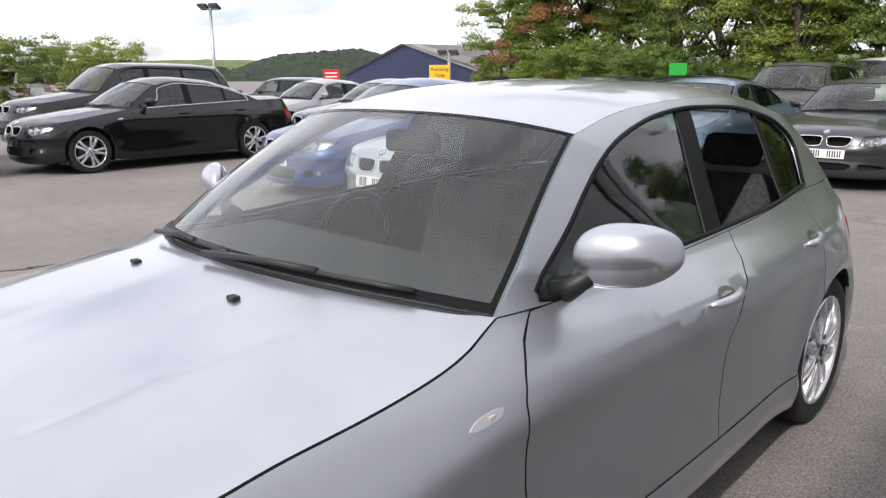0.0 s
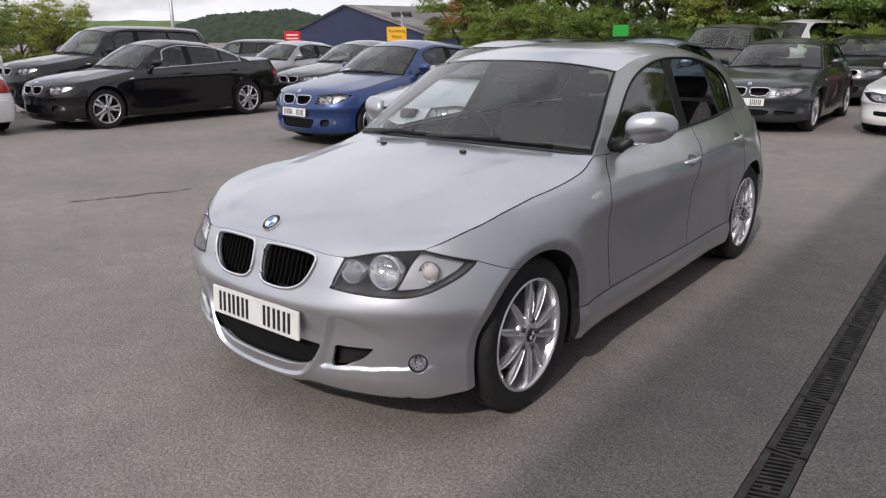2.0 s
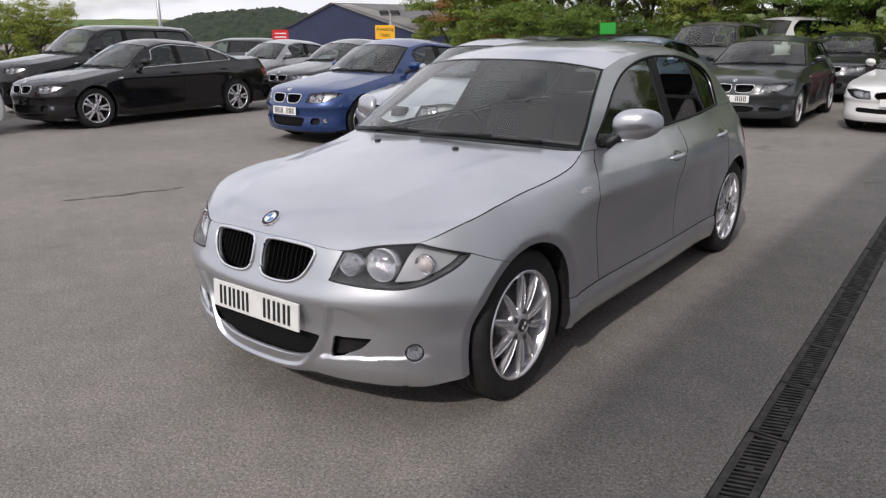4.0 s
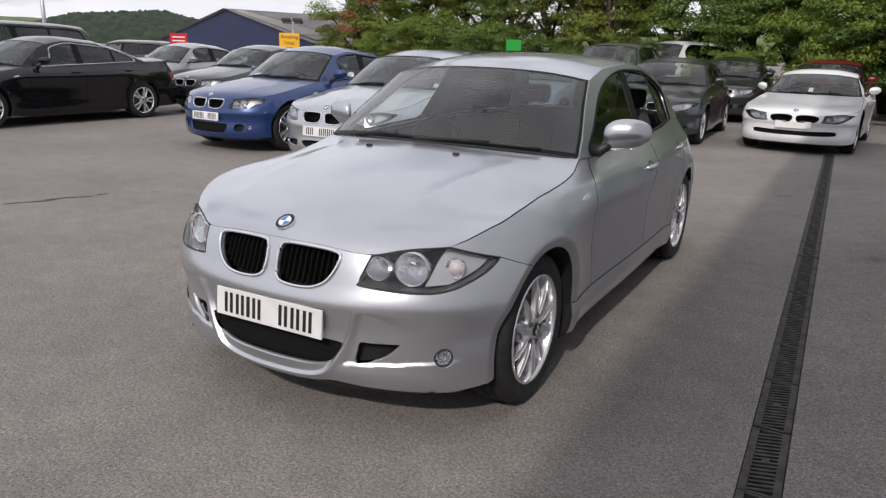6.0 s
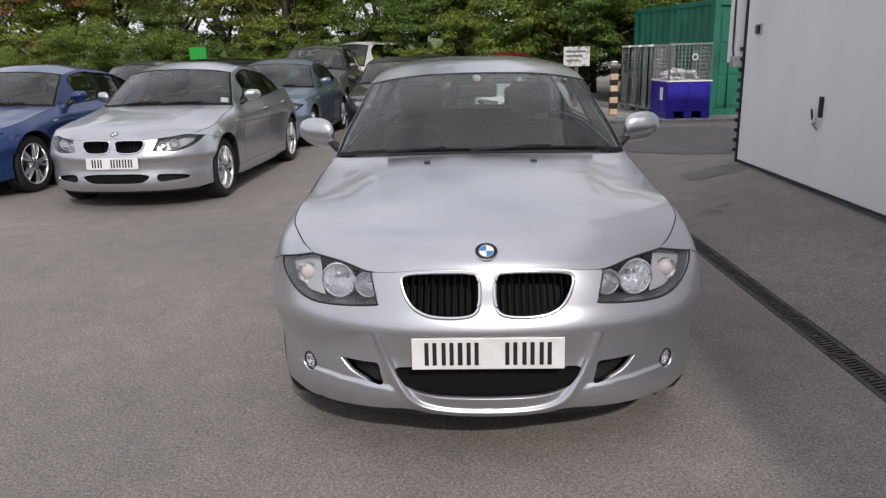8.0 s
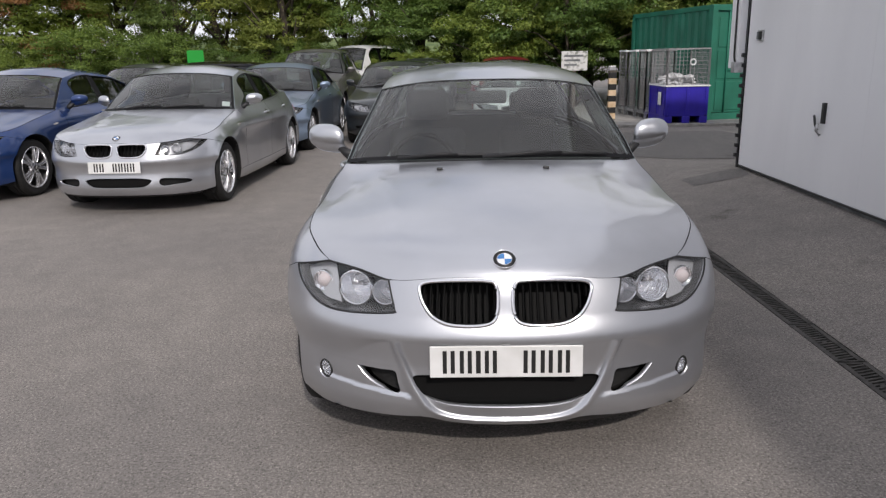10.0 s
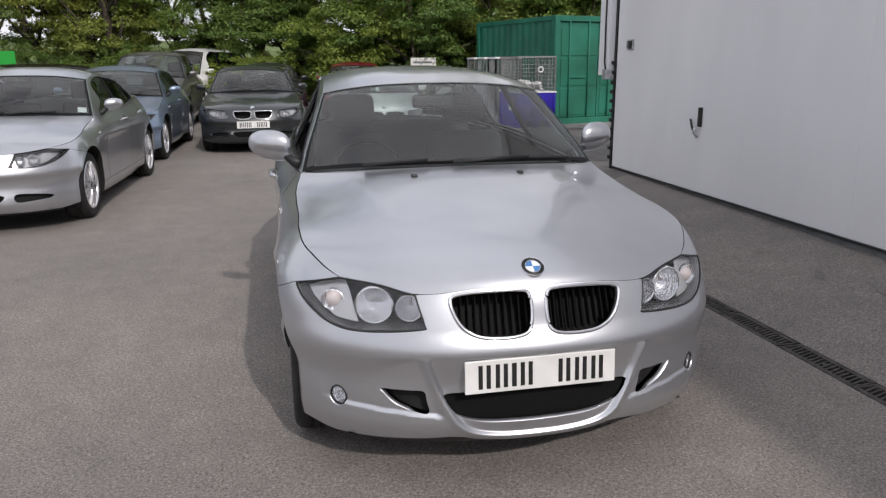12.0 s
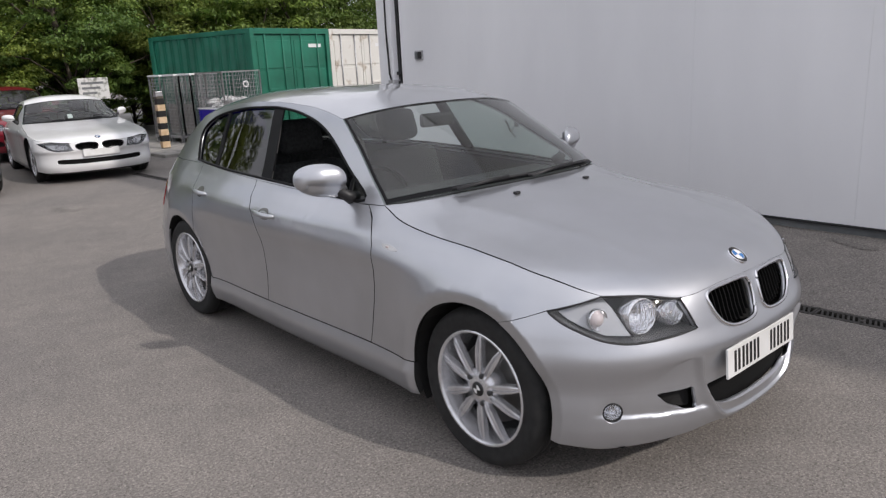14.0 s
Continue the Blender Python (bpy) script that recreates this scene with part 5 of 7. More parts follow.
def leaf_material(name, a, b):
    m = material(name, a, 0.55)
    n, l = m.node_tree.nodes, m.node_tree.links
    p = n["Principled BSDF"]
    g, r = n.new("ShaderNodeNewGeometry"), n.new("ShaderNodeValToRGB")
    r.color_ramp.elements[0].color, r.color_ramp.elements[1].color = (*a, 1), (*b, 1)
    l.new(g.outputs["Random Per Island"], r.inputs["Fac"])
    # every plant has a tone of its own
    o, tone_, mul = n.new("ShaderNodeObjectInfo"), n.new("ShaderNodeValToRGB"), n.new("ShaderNodeMixRGB")
    tone_.color_ramp.elements[0].color, tone_.color_ramp.elements[1].color = (0.62, 0.74, 0.80, 1), (1.30, 1.18, 1.0, 1)
    mul.blend_type = "MULTIPLY"
    mul.inputs["Fac"].default_value = 1.0
    l.new(o.outputs["Random"], tone_.inputs["Fac"])
    l.new(r.outputs["Color"], mul.inputs["Color1"])
    l.new(tone_.outputs["Color"], mul.inputs["Color2"])
    l.new(mul.outputs["Color"], p.inputs["Base Color"])
    t, mix = n.new("ShaderNodeBsdfTranslucent"), n.new("ShaderNodeMixShader")
    l.new(mul.outputs["Color"], t.inputs["Color"])
    mix.inputs["Fac"].default_value = 0.35
    l.new(p.outputs["BSDF"], mix.inputs[1])
    l.new(t.outputs["BSDF"], mix.inputs[2])
    l.new(mix.outputs["Shader"], n["Material Output"].inputs["Surface"])
    return m


M_LEAF = leaf_material("leaves_green", (0.105, 0.170, 0.030), (0.265, 0.350, 0.066))
M_LEAF2 = leaf_material("leaves_olive", (0.125, 0.175, 0.032), (0.300, 0.350, 0.076))
M_RUST = leaf_material("leaves_brown", (0.20, 0.095, 0.035), (0.36, 0.20, 0.085))
M_GRASS = vary(material("grass", (0.09, 0.14, 0.035), 0.95), 0.08, (0.06, 0.10, 0.025), (0.13, 0.17, 0.05), 8)
M_WOODLAND = vary(material("far_woodland", (0.02, 0.04, 0.018), 0.95), 0.25, (0.008, 0.017, 0.009), (0.026, 0.044, 0.019), 8)

# the drain runs at a slight angle to the yard
DRAIN_W, DRAIN_SKEW = 0.145, 0.0217


def drain_x(y):
    return 1.645 - DRAIN_SKEW * (min(max(y, -12.0), 10.4) - 0.22)


# ground: one sheet to the horizon, with a slot for the drain channel
bm = bmesh.new()
xs = [-1500, -200, -60, -20, -8, -3, 0, None, None, 2.4, 2.9, 6, 20, 60, 200, 1500]
ys = [-1500, -200, -40, -12, -6, -2, 0, 1, 2, 2.6, 3.4, 5, 7, 8.5, 9.6, 10, 10.4, 14, 20, 40, 80, 200, 700, 2500]
gv = [[bm.verts.new((x if x is not None else drain_x(y) + (DRAIN_W if i == 8 else 0.0), y, rise(y))) for i, x in enumerate(xs)] for y in ys]
for j in range(len(ys) - 1):
    for i in range(len(xs) - 1):
        if i == 7 and -12 <= ys[j] < 10.4:
            continue
        bm.faces.new((gv[j][i], gv[j][i + 1], gv[j + 1][i + 1], gv[j + 1][i]))
ground = part("ground", bm, M_ASPHALT)
tagged(ground, "worn grey asphalt yard with fine grit", "ground", kind="structure")

# drain channel with slotted iron grates
drain = thing("drain_channel", "long cast-iron drainage channel set in asphalt", "drain", Matrix.Translation((1.645, 0.22, 0)) @ Matrix.Rotation(math.atan(DRAIN_SKEW), 4, "Z"), kind="structure")
bm = bmesh.new()
c0, c1 = -12.223, 10.183
for x in (0.0, DRAIN_W):
    bm.faces.new([bm.verts.new(v) for v in ((x, c0, 0.001), (x, c1, 0.001), (x, c1, -0.05), (x, c0, -0.05))])
for y in (c0, c1):
    bm.faces.new([bm.verts.new(v) for v in ((0, y, 0.0), (DRAIN_W, y, 0.0), (DRAIN_W, y, -0.05), (0, y, -0.05))])
bm.faces.new([bm.verts.new(v) for v in ((0, c0, -0.034), (DRAIN_W, c0, -0.034), (DRAIN_W, c1, -0.034), (0, c1, -0.034))])
part("channel", bm, M_SILT, drain)
L = 0.50
bm = bmesh.new()
for x0, x1 in ((0.003, 0.031), (DRAIN_W - 0.031, DRAIN_W - 0.003)):
    box(bm, (x0, 0.002, -0.024), (x1, L - 0.002, 0.0), 0.002)
for y in (0.002, L - 0.014):
    box(bm, (0.031, y, -0.024), (DRAIN_W - 0.031, y + 0.012, -0.002))
slant = Matrix(((1, 0, 0, 0), (0.30, 1, 0, -0.022), (0, 0, 1, 0), (0, 0, 0, 1)))
for k in range(16):
    y = 0.038 + k * 0.0283
    box(bm, (0.030, y - 0.0065, -0.022), (DRAIN_W - 0.030, y + 0.0065, -0.003), 0, slant)
box(bm, (DRAIN_W / 2 - 0.014, L / 2 - 0.018, -0.02), (DRAIN_W / 2 + 0.014, L / 2 + 0.018, -0.001), 0.004)
first = part("grate", bm, M_IRON, drain)
k, y = 0, -12.0
first.location = (0.0, y, 0.002)
while y + 2 * L < c1:
    k += 1
    # every sixth joint stands open
    y += L + (0.016 if k % 6 == 0 else 0.0)
    g = new("grate", first.data)
    g.parent = drain
    g.location = (0.0, y, 0.002 + 0.0015 * math.sin(k * 2.3))

# the surface climbs from the drain towards the building's wall
def swell(x, y):
    h = float(np.interp(y, (-40, 0.5, 2.1, 4.8, 5.2, 7.2), (0.18, 0.198, 0.216, 0.240, 0.235, 0.0)))
    low = drain_x(y) + DRAIN_W + 0.003
    return h * min(max((x - low) / (2.9 - low), 0.0), 1.0)


bm = bmesh.new()
axs, ays = [None, 2.1, 2.4, 2.7, 2.9, 4.0, 8.0], [-40, -10, -4, -1.5, 0.5, 1.3, 2.1, 3.4, 4.8, 5.2, 5.8, 6.5, 7.2]
av = [[bm.verts.new((x, y, swell(x, y) + 0.002)) for x in [drain_x(y) + DRAIN_W + 0.003] + axs[1:]] for y in ays]
for j in range(len(ays) - 1):
    for i in range(len(axs) - 1):
        bm.faces.new((av[j][i], av[j][i + 1], av[j + 1][i + 1], av[j + 1][i]))
tagged(part("apron", bm, M_ASPHALT), "asphalt apron sloping up to the white wall", "pavement", kind="structure")
# old spills
for cx, cy_, ln, wd, turn in STAINS:
    bm = bmesh.new()
    ring = []
    for k in range(44):
        q = math.tau * k / 44
        rr = 0.62 + 0.38 * noise.noise((math.cos(q) * 1.9 + cx, math.sin(q) * 1.9 + cy_, 0.3)) + 0.28 * noise.noise((math.cos(q) * 6 + cx, math.sin(q) * 6, 4.0))
        lx, ly = ln * rr * math.cos(q), wd * rr * math.sin(q) + 0.10 * ln * math.sin(2.2 * math.cos(q) + cx)
        px, py = cx + lx * math.cos(turn) - ly * math.sin(turn), cy_ + lx * math.sin(turn) + ly * math.cos(turn)
        ring.append(bm.verts.new((px, py, swell(px, py) + 0.0065)))
    bm.faces.new(ring)
    bmesh.ops.triangulate(bm, faces=bm.faces)
    tagged(part("oil_stain", bm, M_STAIN), "dark dried oil stain on the asphalt", "stain", kind="structure")
# darker patches in the surface
for i, (x0, y0, x1, y1) in enumerate(((2.25, 4.5, 2.86, 4.95), (2.3, 7.4, 5.0, 11.2))):
    bm = bmesh.new()
    ring = []
    for k in range(40):
        q = math.tau * k / 40
        c, s = math.cos(q), math.sin(q)
        px = (x0 + x1) / 2 + (x1 - x0) / 2 * math.copysign(abs(c) ** 0.35, c) * (1 + 0.04 * math.sin(7 * q + i))
        py = (y0 + y1) / 2 + (y1 - y0) / 2 * math.copysign(abs(s) ** 0.35, s) * (1 + 0.04 * math.cos(5 * q + i))
        ring.append(bm.verts.new((px, py, swell(px, py) + 0.006)))
    bm.faces.new(ring)
    tagged(part("road_patch", bm, M_TAR), "darker asphalt repair patch in the yard", "road patch", kind="structure")

# concrete pad behind, with a kerb edge
bm = bmesh.new()
box(bm, (2.66, 12.15, -0.02), (12.0, 30.0, 0.06), 0.015)
tagged(part("pavement", bm, M_CONCRETE), "pale concrete pad with a low kerb edge", "pavement", kind="structure")

# ---- white building ----
wall = thing("wall_east", "white insulated cladding wall of a workshop", "wall", kind="structure")
bm = bmesh.new()
box(bm, (2.94, -40.0, 0.0), (16.0, 4.98, 5.8))
part("core", bm, M_PLINTH, wall)
joints = [4.98, 3.86, 2.56, 1.28, 0.0, -1.28, -2.56, -3.84, -5.12, -8, -11, -14, -17, -20, -24, -28, -32, -36, -40]
for y1, y0 in zip(joints, joints[1:]):
    bm = bmesh.new()
    box(bm, (2.88, y0 + 0.0004, 0.27), (2.938, y1 - 0.0004, 5.8), 0.0008)
    part("panel", bm, M_CLAD, wall)
bm = bmesh.new()
box(bm, (2.90, -40, 0.0), (2.938, 4.96, 0.255), 0.003)
part("plinth", bm, M_PLINTH, wall)
bm = bmesh.new()
box(bm, (2.865, -40, 0.255), (2.938, 4.97, 0.268), 0.002)
part("drip_rail", bm, M_DARK, wall)
bm = bmesh.new()
box(bm, (2.80, -40, 5.8), (16.1, 5.1, 5.95), 0.01)
part("roof_edge", bm, M_CLAD, wall)
# corner post with a rubber seal and a cable
post = thing("door_frame", "white steel door frame post with black seal", "door frame", kind="structure")
bm = bmesh.new()
box(bm, (2.80, 5.04, 1.28), (2.96, 5.30, 5.8), 0.006)
part("frame_post", bm, M_CLAD, post)
bm = bmesh.new()
box(bm, (2.87, 4.995, 0.0), (2.95, 5.04, 5.8), 0.004)
part("seal", bm, M_DARK, post)
for k in range(11):
    bm = bmesh.new()
    box(bm, (2.835, 4.985, 0.35 + k * 0.105), (2.87, 5.03, 0.39 + k * 0.105), 0.004)
    part("seal_tooth", bm, M_DARK, post)
tubed("cable", [(2.795, 5.12, 5.7), (2.79, 5.11, 3.0), (2.793, 5.13, 1.9), (2.785, 5.10, 1.42), (2.79, 5.06, 1.30)], 0.010, M_DARK, post)
boxed("junction_box", (2.76, 5.0, 1.24), (2.86, 5.10, 1.35), M_STEEL, post, "grey junction box", 0.006)
# wall fittings
lampbox = thing("wall_socket", "small metal switch box on the white wall", "switch box")
boxed("back_plate", (2.862, 4.585, 1.555), (2.881, 4.715, 1.66), M_STEEL, lampbox, "", 0.004)
boxed("switch", (2.846, 4.60, 1.57), (2.863, 4.645, 1.645), M_DARK, lampbox, "", 0.003)
boxed("socket", (2.850, 4.66, 1.57), (2.863, 4.705, 1.645), M_PLINTH, lampbox, "", 0.003)
latch = thing("door_latch", "black door latch with a lever on white panel", "door latch")
boxed("keep", (2.855, 3.165, 0.86), (2.881, 3.205, 1.03), M_DARK, latch, "", 0.003)
tubed("lever", [(2.86, 3.25, 0.80), (2.845, 3.27, 0.85), (2.85, 3.30, 0.90), (2.86, 3.33, 0.915)], 0.010, M_DARK, latch)
tubed("pull", [(2.86, 3.20, 0.76), (2.83, 3.215, 0.80), (2.835, 3.205, 0.86)], 0.012, M_STEEL, latch)


# ---- containers ----
def container(name, label, mat, m, height=2.45, length=6.06, doors_only=False):
    c = thing(name, label, "shipping container", m)
    w = 2.44
    for i, (x, flip) in enumerate(((0.0, 1), (w, -1))):
        bm = bmesh.new()
        rows = []
        n = int((length - 0.3) / 0.07)
        for k in range(n + 1):
            y = 0.15 + (length - 0.3) * k / n
            d = 0.0 if k % 4 in (0, 1) else 0.036
            rows.append([bm.verts.new((x + flip * (0.02 + d), y, z)) for z in (0.16, height - 0.10)])
        for a, b in zip(rows, rows[1:]):
            bm.faces.new((a[0], b[0], b[1], a[1]) if flip == -1 else (a[0], a[1], b[1], b[0]))
        part("side_wall", bm, mat, c)
    for lo, hi in (((0, 0, 0), (0.12, 0.15, height)), ((w - 0.12, 0, 0), (w, 0.15, height)), ((0, length - 0.15, 0), (0.12, length, height)), ((w - 0.12, length - 0.15, 0), (w, length, height))):
        boxed("corner_post", lo, hi, mat, c, "", 0.01)
    for lo, hi in (((0, 0.15, 0), (0.06, length, 0.16)), ((0, 0.15, height - 0.1), (0.06, length, height)), ((w - 0.06, 0.15, 0), (w, length, 0.16)), ((w - 0.06, 0.15, height - 0.1), (w, length, height)), ((0.12, 0.0, 0.0), (w - 0.12, 0.12, 0.14)), ((0.12, 0.0, height - 0.12), (w - 0.12, 0.12, height))):
        boxed("rail", lo, hi, mat, c, "", 0.006)
    boxed("roof", (0.06, 0.12, height - 0.05), (w - 0.06, length - 0.1, height - 0.02), mat, c)
    boxed("end_wall", (0.12, length - 0.08, 0.1), (w - 0.12, length - 0.05, height - 0.05), mat, c)
    for k in range(2):
        x0 = 0.125 + k * 1.10
        bm = bmesh.new()
        box(bm, (x0, 0.05, 0.15), (x0 + 1.085, 0.09, height - 0.125), 0.006)
        leaf = part("door", bm, mat, c)
        n = 3
        for j in range(n):
            z0 = 0.20 + j * (height - 0.40) / n
            boxed("door_panel", (x0 + 0.07, 0.035, z0), (x0 + 1.02, 0.055, z0 + (height - 0.40) / n - 0.06), mat, leaf, "", 0.008)
        for x in (x0 + 0.28, x0 + 0.80):
            tubed("lock_rod", [(x, 0.015, 0.08), (x, 0.015, height - 0.06)], 0.017, M_STEEL if doors_only else mat, leaf)
        boxed("lock_handle", (x0 + 0.30, 0.0, 1.02), (x0 + 0.72, 0.03, 1.07), mat, leaf, "", 0.006)
    boxed("number_bars", (1.75, 0.030, height - 0.42), (2.16, 0.0345, height - 0.34), M_PAPER, c, "white stencilled bars")
    return c


CM = Matrix.Translation((5.12, 12.92, 0.06)) @ Matrix.Rotation(radians(14), 4, "Z")
container("green_container", "green steel shipping container with closed doors", M_GREEN, CM, 2.36, 3.6)
container("white_container", "rusty white shipping container beside the green one", M_OLDWHITE, CM @ Matrix.Translation((2.50, 0.05, 0)), 2.36, 3.6, doors_only=True)


# ---- cages, bin, sign, post ----
def mesh_panel(name, lo, hi, parent, step=0.06, thick=0.003):
    """A welded wire panel in an upright plane between two corners."""
    a, b = Vector(lo), Vector(hi)
    flat = Vector((b.x - a.x, b.y - a.y, 0))
    n, k = max(2, int(flat.length / step)), max(2, int((b.z - a.z) / step))
    for i in range(n + 1):
        p = a + flat * i / n
        t = 0.014 if i in (0, n) else thick
        if i == 0:
            side = boxed(name, (p.x - t, p.y - t, a.z), (p.x + t, p.y + t, b.z), M_STEEL, parent)
        else:
            boxed("upright" if i == n else "wire", (p.x - t, p.y - t, a.z), (p.x + t, p.y + t, b.z), M_STEEL, side)
    d = flat.normalized()
    m0 = Matrix.Rotation(math.atan2(d.y, d.x), 4, "Z")
    for j in range(k + 1):
        z = a.z + (b.z - a.z) * j / k
        t = 0.014 if j in (0, k) else thick
        boxed("rail" if j in (0, k) else "wire", (0, -t, -t), (flat.length, t, t), M_STEEL, side, "", 0, Matrix.Translation((a.x, a.y, z)) @ m0)
    return side


def cage(m, label):
    """A wire roll cage on a base with feet."""
    c = thing("wire_cage", label, "wire cage", m, "wire cages")
    for lo, hi in (((0, 0, 0.14), (0.6, 0, 1.46)), ((0, 0.6, 0.14), (0.6, 0.6, 1.46)), ((0, 0, 0.14), (0, 0.6, 1.46)), ((0.6, 0, 0.14), (0.6, 0.6, 1.46))):
        mesh_panel("mesh_side", lo, hi, c, 0.07)
    boxed("base", (-0.02, -0.02, 0.10), (0.62, 0.62, 0.15), M_STEEL, c, "", 0.006)
    boxed("top_rail", (-0.02, -0.02, 1.45), (0.62, 0.02, 1.49), M_PAPER, c, "pale top rail", 0.006)
    boxed("side_rail", (-0.02, 0.02, 1.45), (0.02, 0.62, 1.49), M_PAPER, c, "pale top rail", 0.006)
    boxed("side_board", (0.02, 0.03, 0.2), (0.04, 0.57, 0.85), M_CONCRETE, c, "pale grey sheet in the lower half", 0.004)
    for x in (0.0, 0.54):
        for y in (0.0, 0.54):
            boxed("foot", (x, y, 0), (x + 0.06, y + 0.06, 0.10), M_STEEL, c)
    return c


cage(Matrix.Translation((3.80, 14.86, 0.06)) @ Matrix.Rotation(radians(2), 4, "Z"), "tall galvanised wire cage with a grey board inside")
cage(Matrix.Translation((3.88, 14.22, 0.06)) @ Matrix.Rotation(radians(1), 4, "Z"), "tall galvanised wire cage between two others")
cage(Matrix.Translation((3.96, 13.58, 0.06)), "tall galvanised wire cage behind the blue bin")

BINM = Matrix.Translation((4.06, 12.28, 0.06)) @ Matrix.Rotation(radians(1), 4, "Z")
pbox = thing("pallet_bin", "blue plastic pallet bin with a wire cage top", "pallet bin", BINM)
bm = bmesh.new()
for lo, hi in (((0, 0, 0.14), (0.88, 0.05, 0.74)), ((0, 1.19, 0.14), (0.88, 1.24, 0.74)), ((0, 0.05, 0.14), (0.05, 1.19, 0.74)), ((0.83, 0.05, 0.14), (0.88, 1.19, 0.74)), ((0.05, 0.05, 0.14), (0.83, 1.19, 0.19))):
    box(bm, lo, hi, 0.012)
part("tub", bm, M_BIN, pbox)
for x in (0.02, 0.44, 0.83):
    boxed("rib", (x - 0.02, -0.018, 0.16), (x + 0.04, 0.004, 0.70), M_BIN, pbox, "", 0.008)
for y in (0.06, 0.60, 1.14):
    boxed("rib", (-0.018, y - 0.03, 0.16), (0.004, y + 0.03, 0.70), M_BIN, pbox, "", 0.008)
for x in (0.0, 0.36, 0.72):
    boxed("foot", (x, 0.0, 0.0), (x + 0.16, 1.24, 0.14), M_BIN, pbox, "", 0.012)
for lo, hi in (((-0.015, -0.02, 0.735), (0.895, 0.06, 0.765)), ((-0.015, 1.18, 0.735), (0.895, 1.26, 0.765)), ((-0.015, 0.06, 0.735), (0.06, 1.18, 0.765)), ((0.82, 0.06, 0.735), (0.895, 1.18, 0.765))):
    boxed("rim", lo, hi, M_PAPER, pbox, "pale rim", 0.006)
boxed("label_sheet", (-0.023, 0.25, 0.36), (-0.019, 0.48, 0.62), M_PAPER, pbox)
for lo, hi in (((0.02, 1.22, 0.76), (0.86, 1.22, 1.48)), ((0.02, 0.02, 0.76), (0.02, 1.22, 1.48)), ((0.86, 0.02, 0.76), (0.86, 1.22, 1.48)), ((0.02, 0.02, 0.76), (0.86, 0.02, 1.48))):
    mesh_panel("cage_side", lo, hi, pbox, 0.075)
tubed("ring_fitting", [(0.52 + 0.055 * math.cos(q), 0.005, 1.22 + 0.055 * math.sin(q)) for q in [math.tau * i / 16 for i in range(16)]], 0.014, M_PAPER, pbox, "", 8, True)
rnd = random.Random(5)
bm = bmesh.new()
for k in range(16):
    c = Vector((0.18 + rnd.random() * 0.5, 0.18 + rnd.random() * 0.85, 0.70 + rnd.random() * 0.22))
    vs = bmesh.ops.create_icosphere(bm, subdivisions=2, radius=0.10 + rnd.random() * 0.06)["verts"]
    for v in vs:
        v.co = c + Vector((v.co.x * 1.3, v.co.y, v.co.z * 0.8)) * (0.75 + 0.5 * noise.noise(v.co * 14 + Vector((k, 0, 0))))
scrap = part("scrap", bm, vary(material("crumpled_wrap", (0.6, 0.6, 0.6), 0.4), 12, (0.4, 0.4, 0.4), (0.68, 0.68, 0.68)))
scrap.matrix_world = BINM
tagged(scrap, "heap of crumpled pale plastic wrap in the bin", "scrap", kind="stuff")

board = thing("notice_board", "weathered white notice board on a wooden post", "sign", Matrix.Translation((2.78, 16.2, 0.06)))
boxed("sign_panel", (-0.33, -0.02, 1.02), (0.33, 0.0, 1.50), M_WORN, board, "", 0.004)
boxed("sign_post", (-0.045, 0.0, 0.0), (0.045, 0.08, 1.30), M_WOOD, board, "", 0.006)
for k in range(3):
    boxed("text_bar", (-0.26, -0.024, 1.36 - k * 0.11), (0.22 - 0.08 * k, -0.0205, 1.41 - k * 0.11), M_PLINTH, board)

bol = thing("striped_post", "black and cream banded wooden safety post", "bollard", Matrix.Translation((3.20, 13.45, 0.06)))
boxed("post", (-0.075, -0.06, 0.0), (0.075, 0.06, 1.10), M_WOOD, bol, "", 0.008)
for k in range(8):
    boxed("band", (-0.080, -0.065, 0.02 + k * 0.125), (0.080, 0.065, 0.145 + k * 0.125), M_BAND if k % 2 == 0 else M_INK, bol, "", 0.003)
boxed("cap", (-0.085, -0.07, 1.06), (0.06, 0.07, 1.16), M_STEEL, bol, "", 0.01)


# ---- lot signs ----
def writing(text, size, mat, m, parent):
    c = bpy.data.curves.new("lettering", "FONT")
    c.body, c.size, c.align_x, c.align_y, c.extrude = text, size, "CENTER", "CENTER", 0.002
    tmp = bpy.data.objects.new("lettering", c)
    me = bpy.data.meshes.new_from_object(tmp)
    bpy.data.objects.remove(tmp)
    me.materials.clear()
    me.materials.append(mat)
    ob = new("lettering", me)
    ob.parent, ob.matrix_local = parent, m
    return ob


def lot_sign(name, label, mat, at, yaw, w, h, pole, words=()):
    s = thing(name, label, "sign", Matrix.Translation((at[0], at[1], rise(at[1]))) @ Matrix.Rotation(radians(yaw), 4, "Z"), "lot signs")
    boxed("sign_panel", (-w / 2, -0.015, at[2] - h), (w / 2, 0.015, at[2]), mat, s, "", 0.006)
    tubed("pole", [(0.0, 0.04, 0.0), (0.0, 0.04, at[2] + pole)], 0.03, M_STEEL, s)
    for k, t in enumerate(words):
        m0 = Matrix.Translation((0, -0.018, at[2] - h * (0.28 + 0.42 * k))) @ Matrix.Rotation(radians(90), 4, "X")
        if t:
            writing(t, h * 0.36, M_INK, m0, s)
        else:
            boxed("text_bar", (-w * 0.36, -0.019, at[2] - h * (0.36 + 0.3 * k)), (w * 0.36, -0.0155, at[2] - h * (0.26 + 0.3 * k)), M_PAPER, s)
    return s


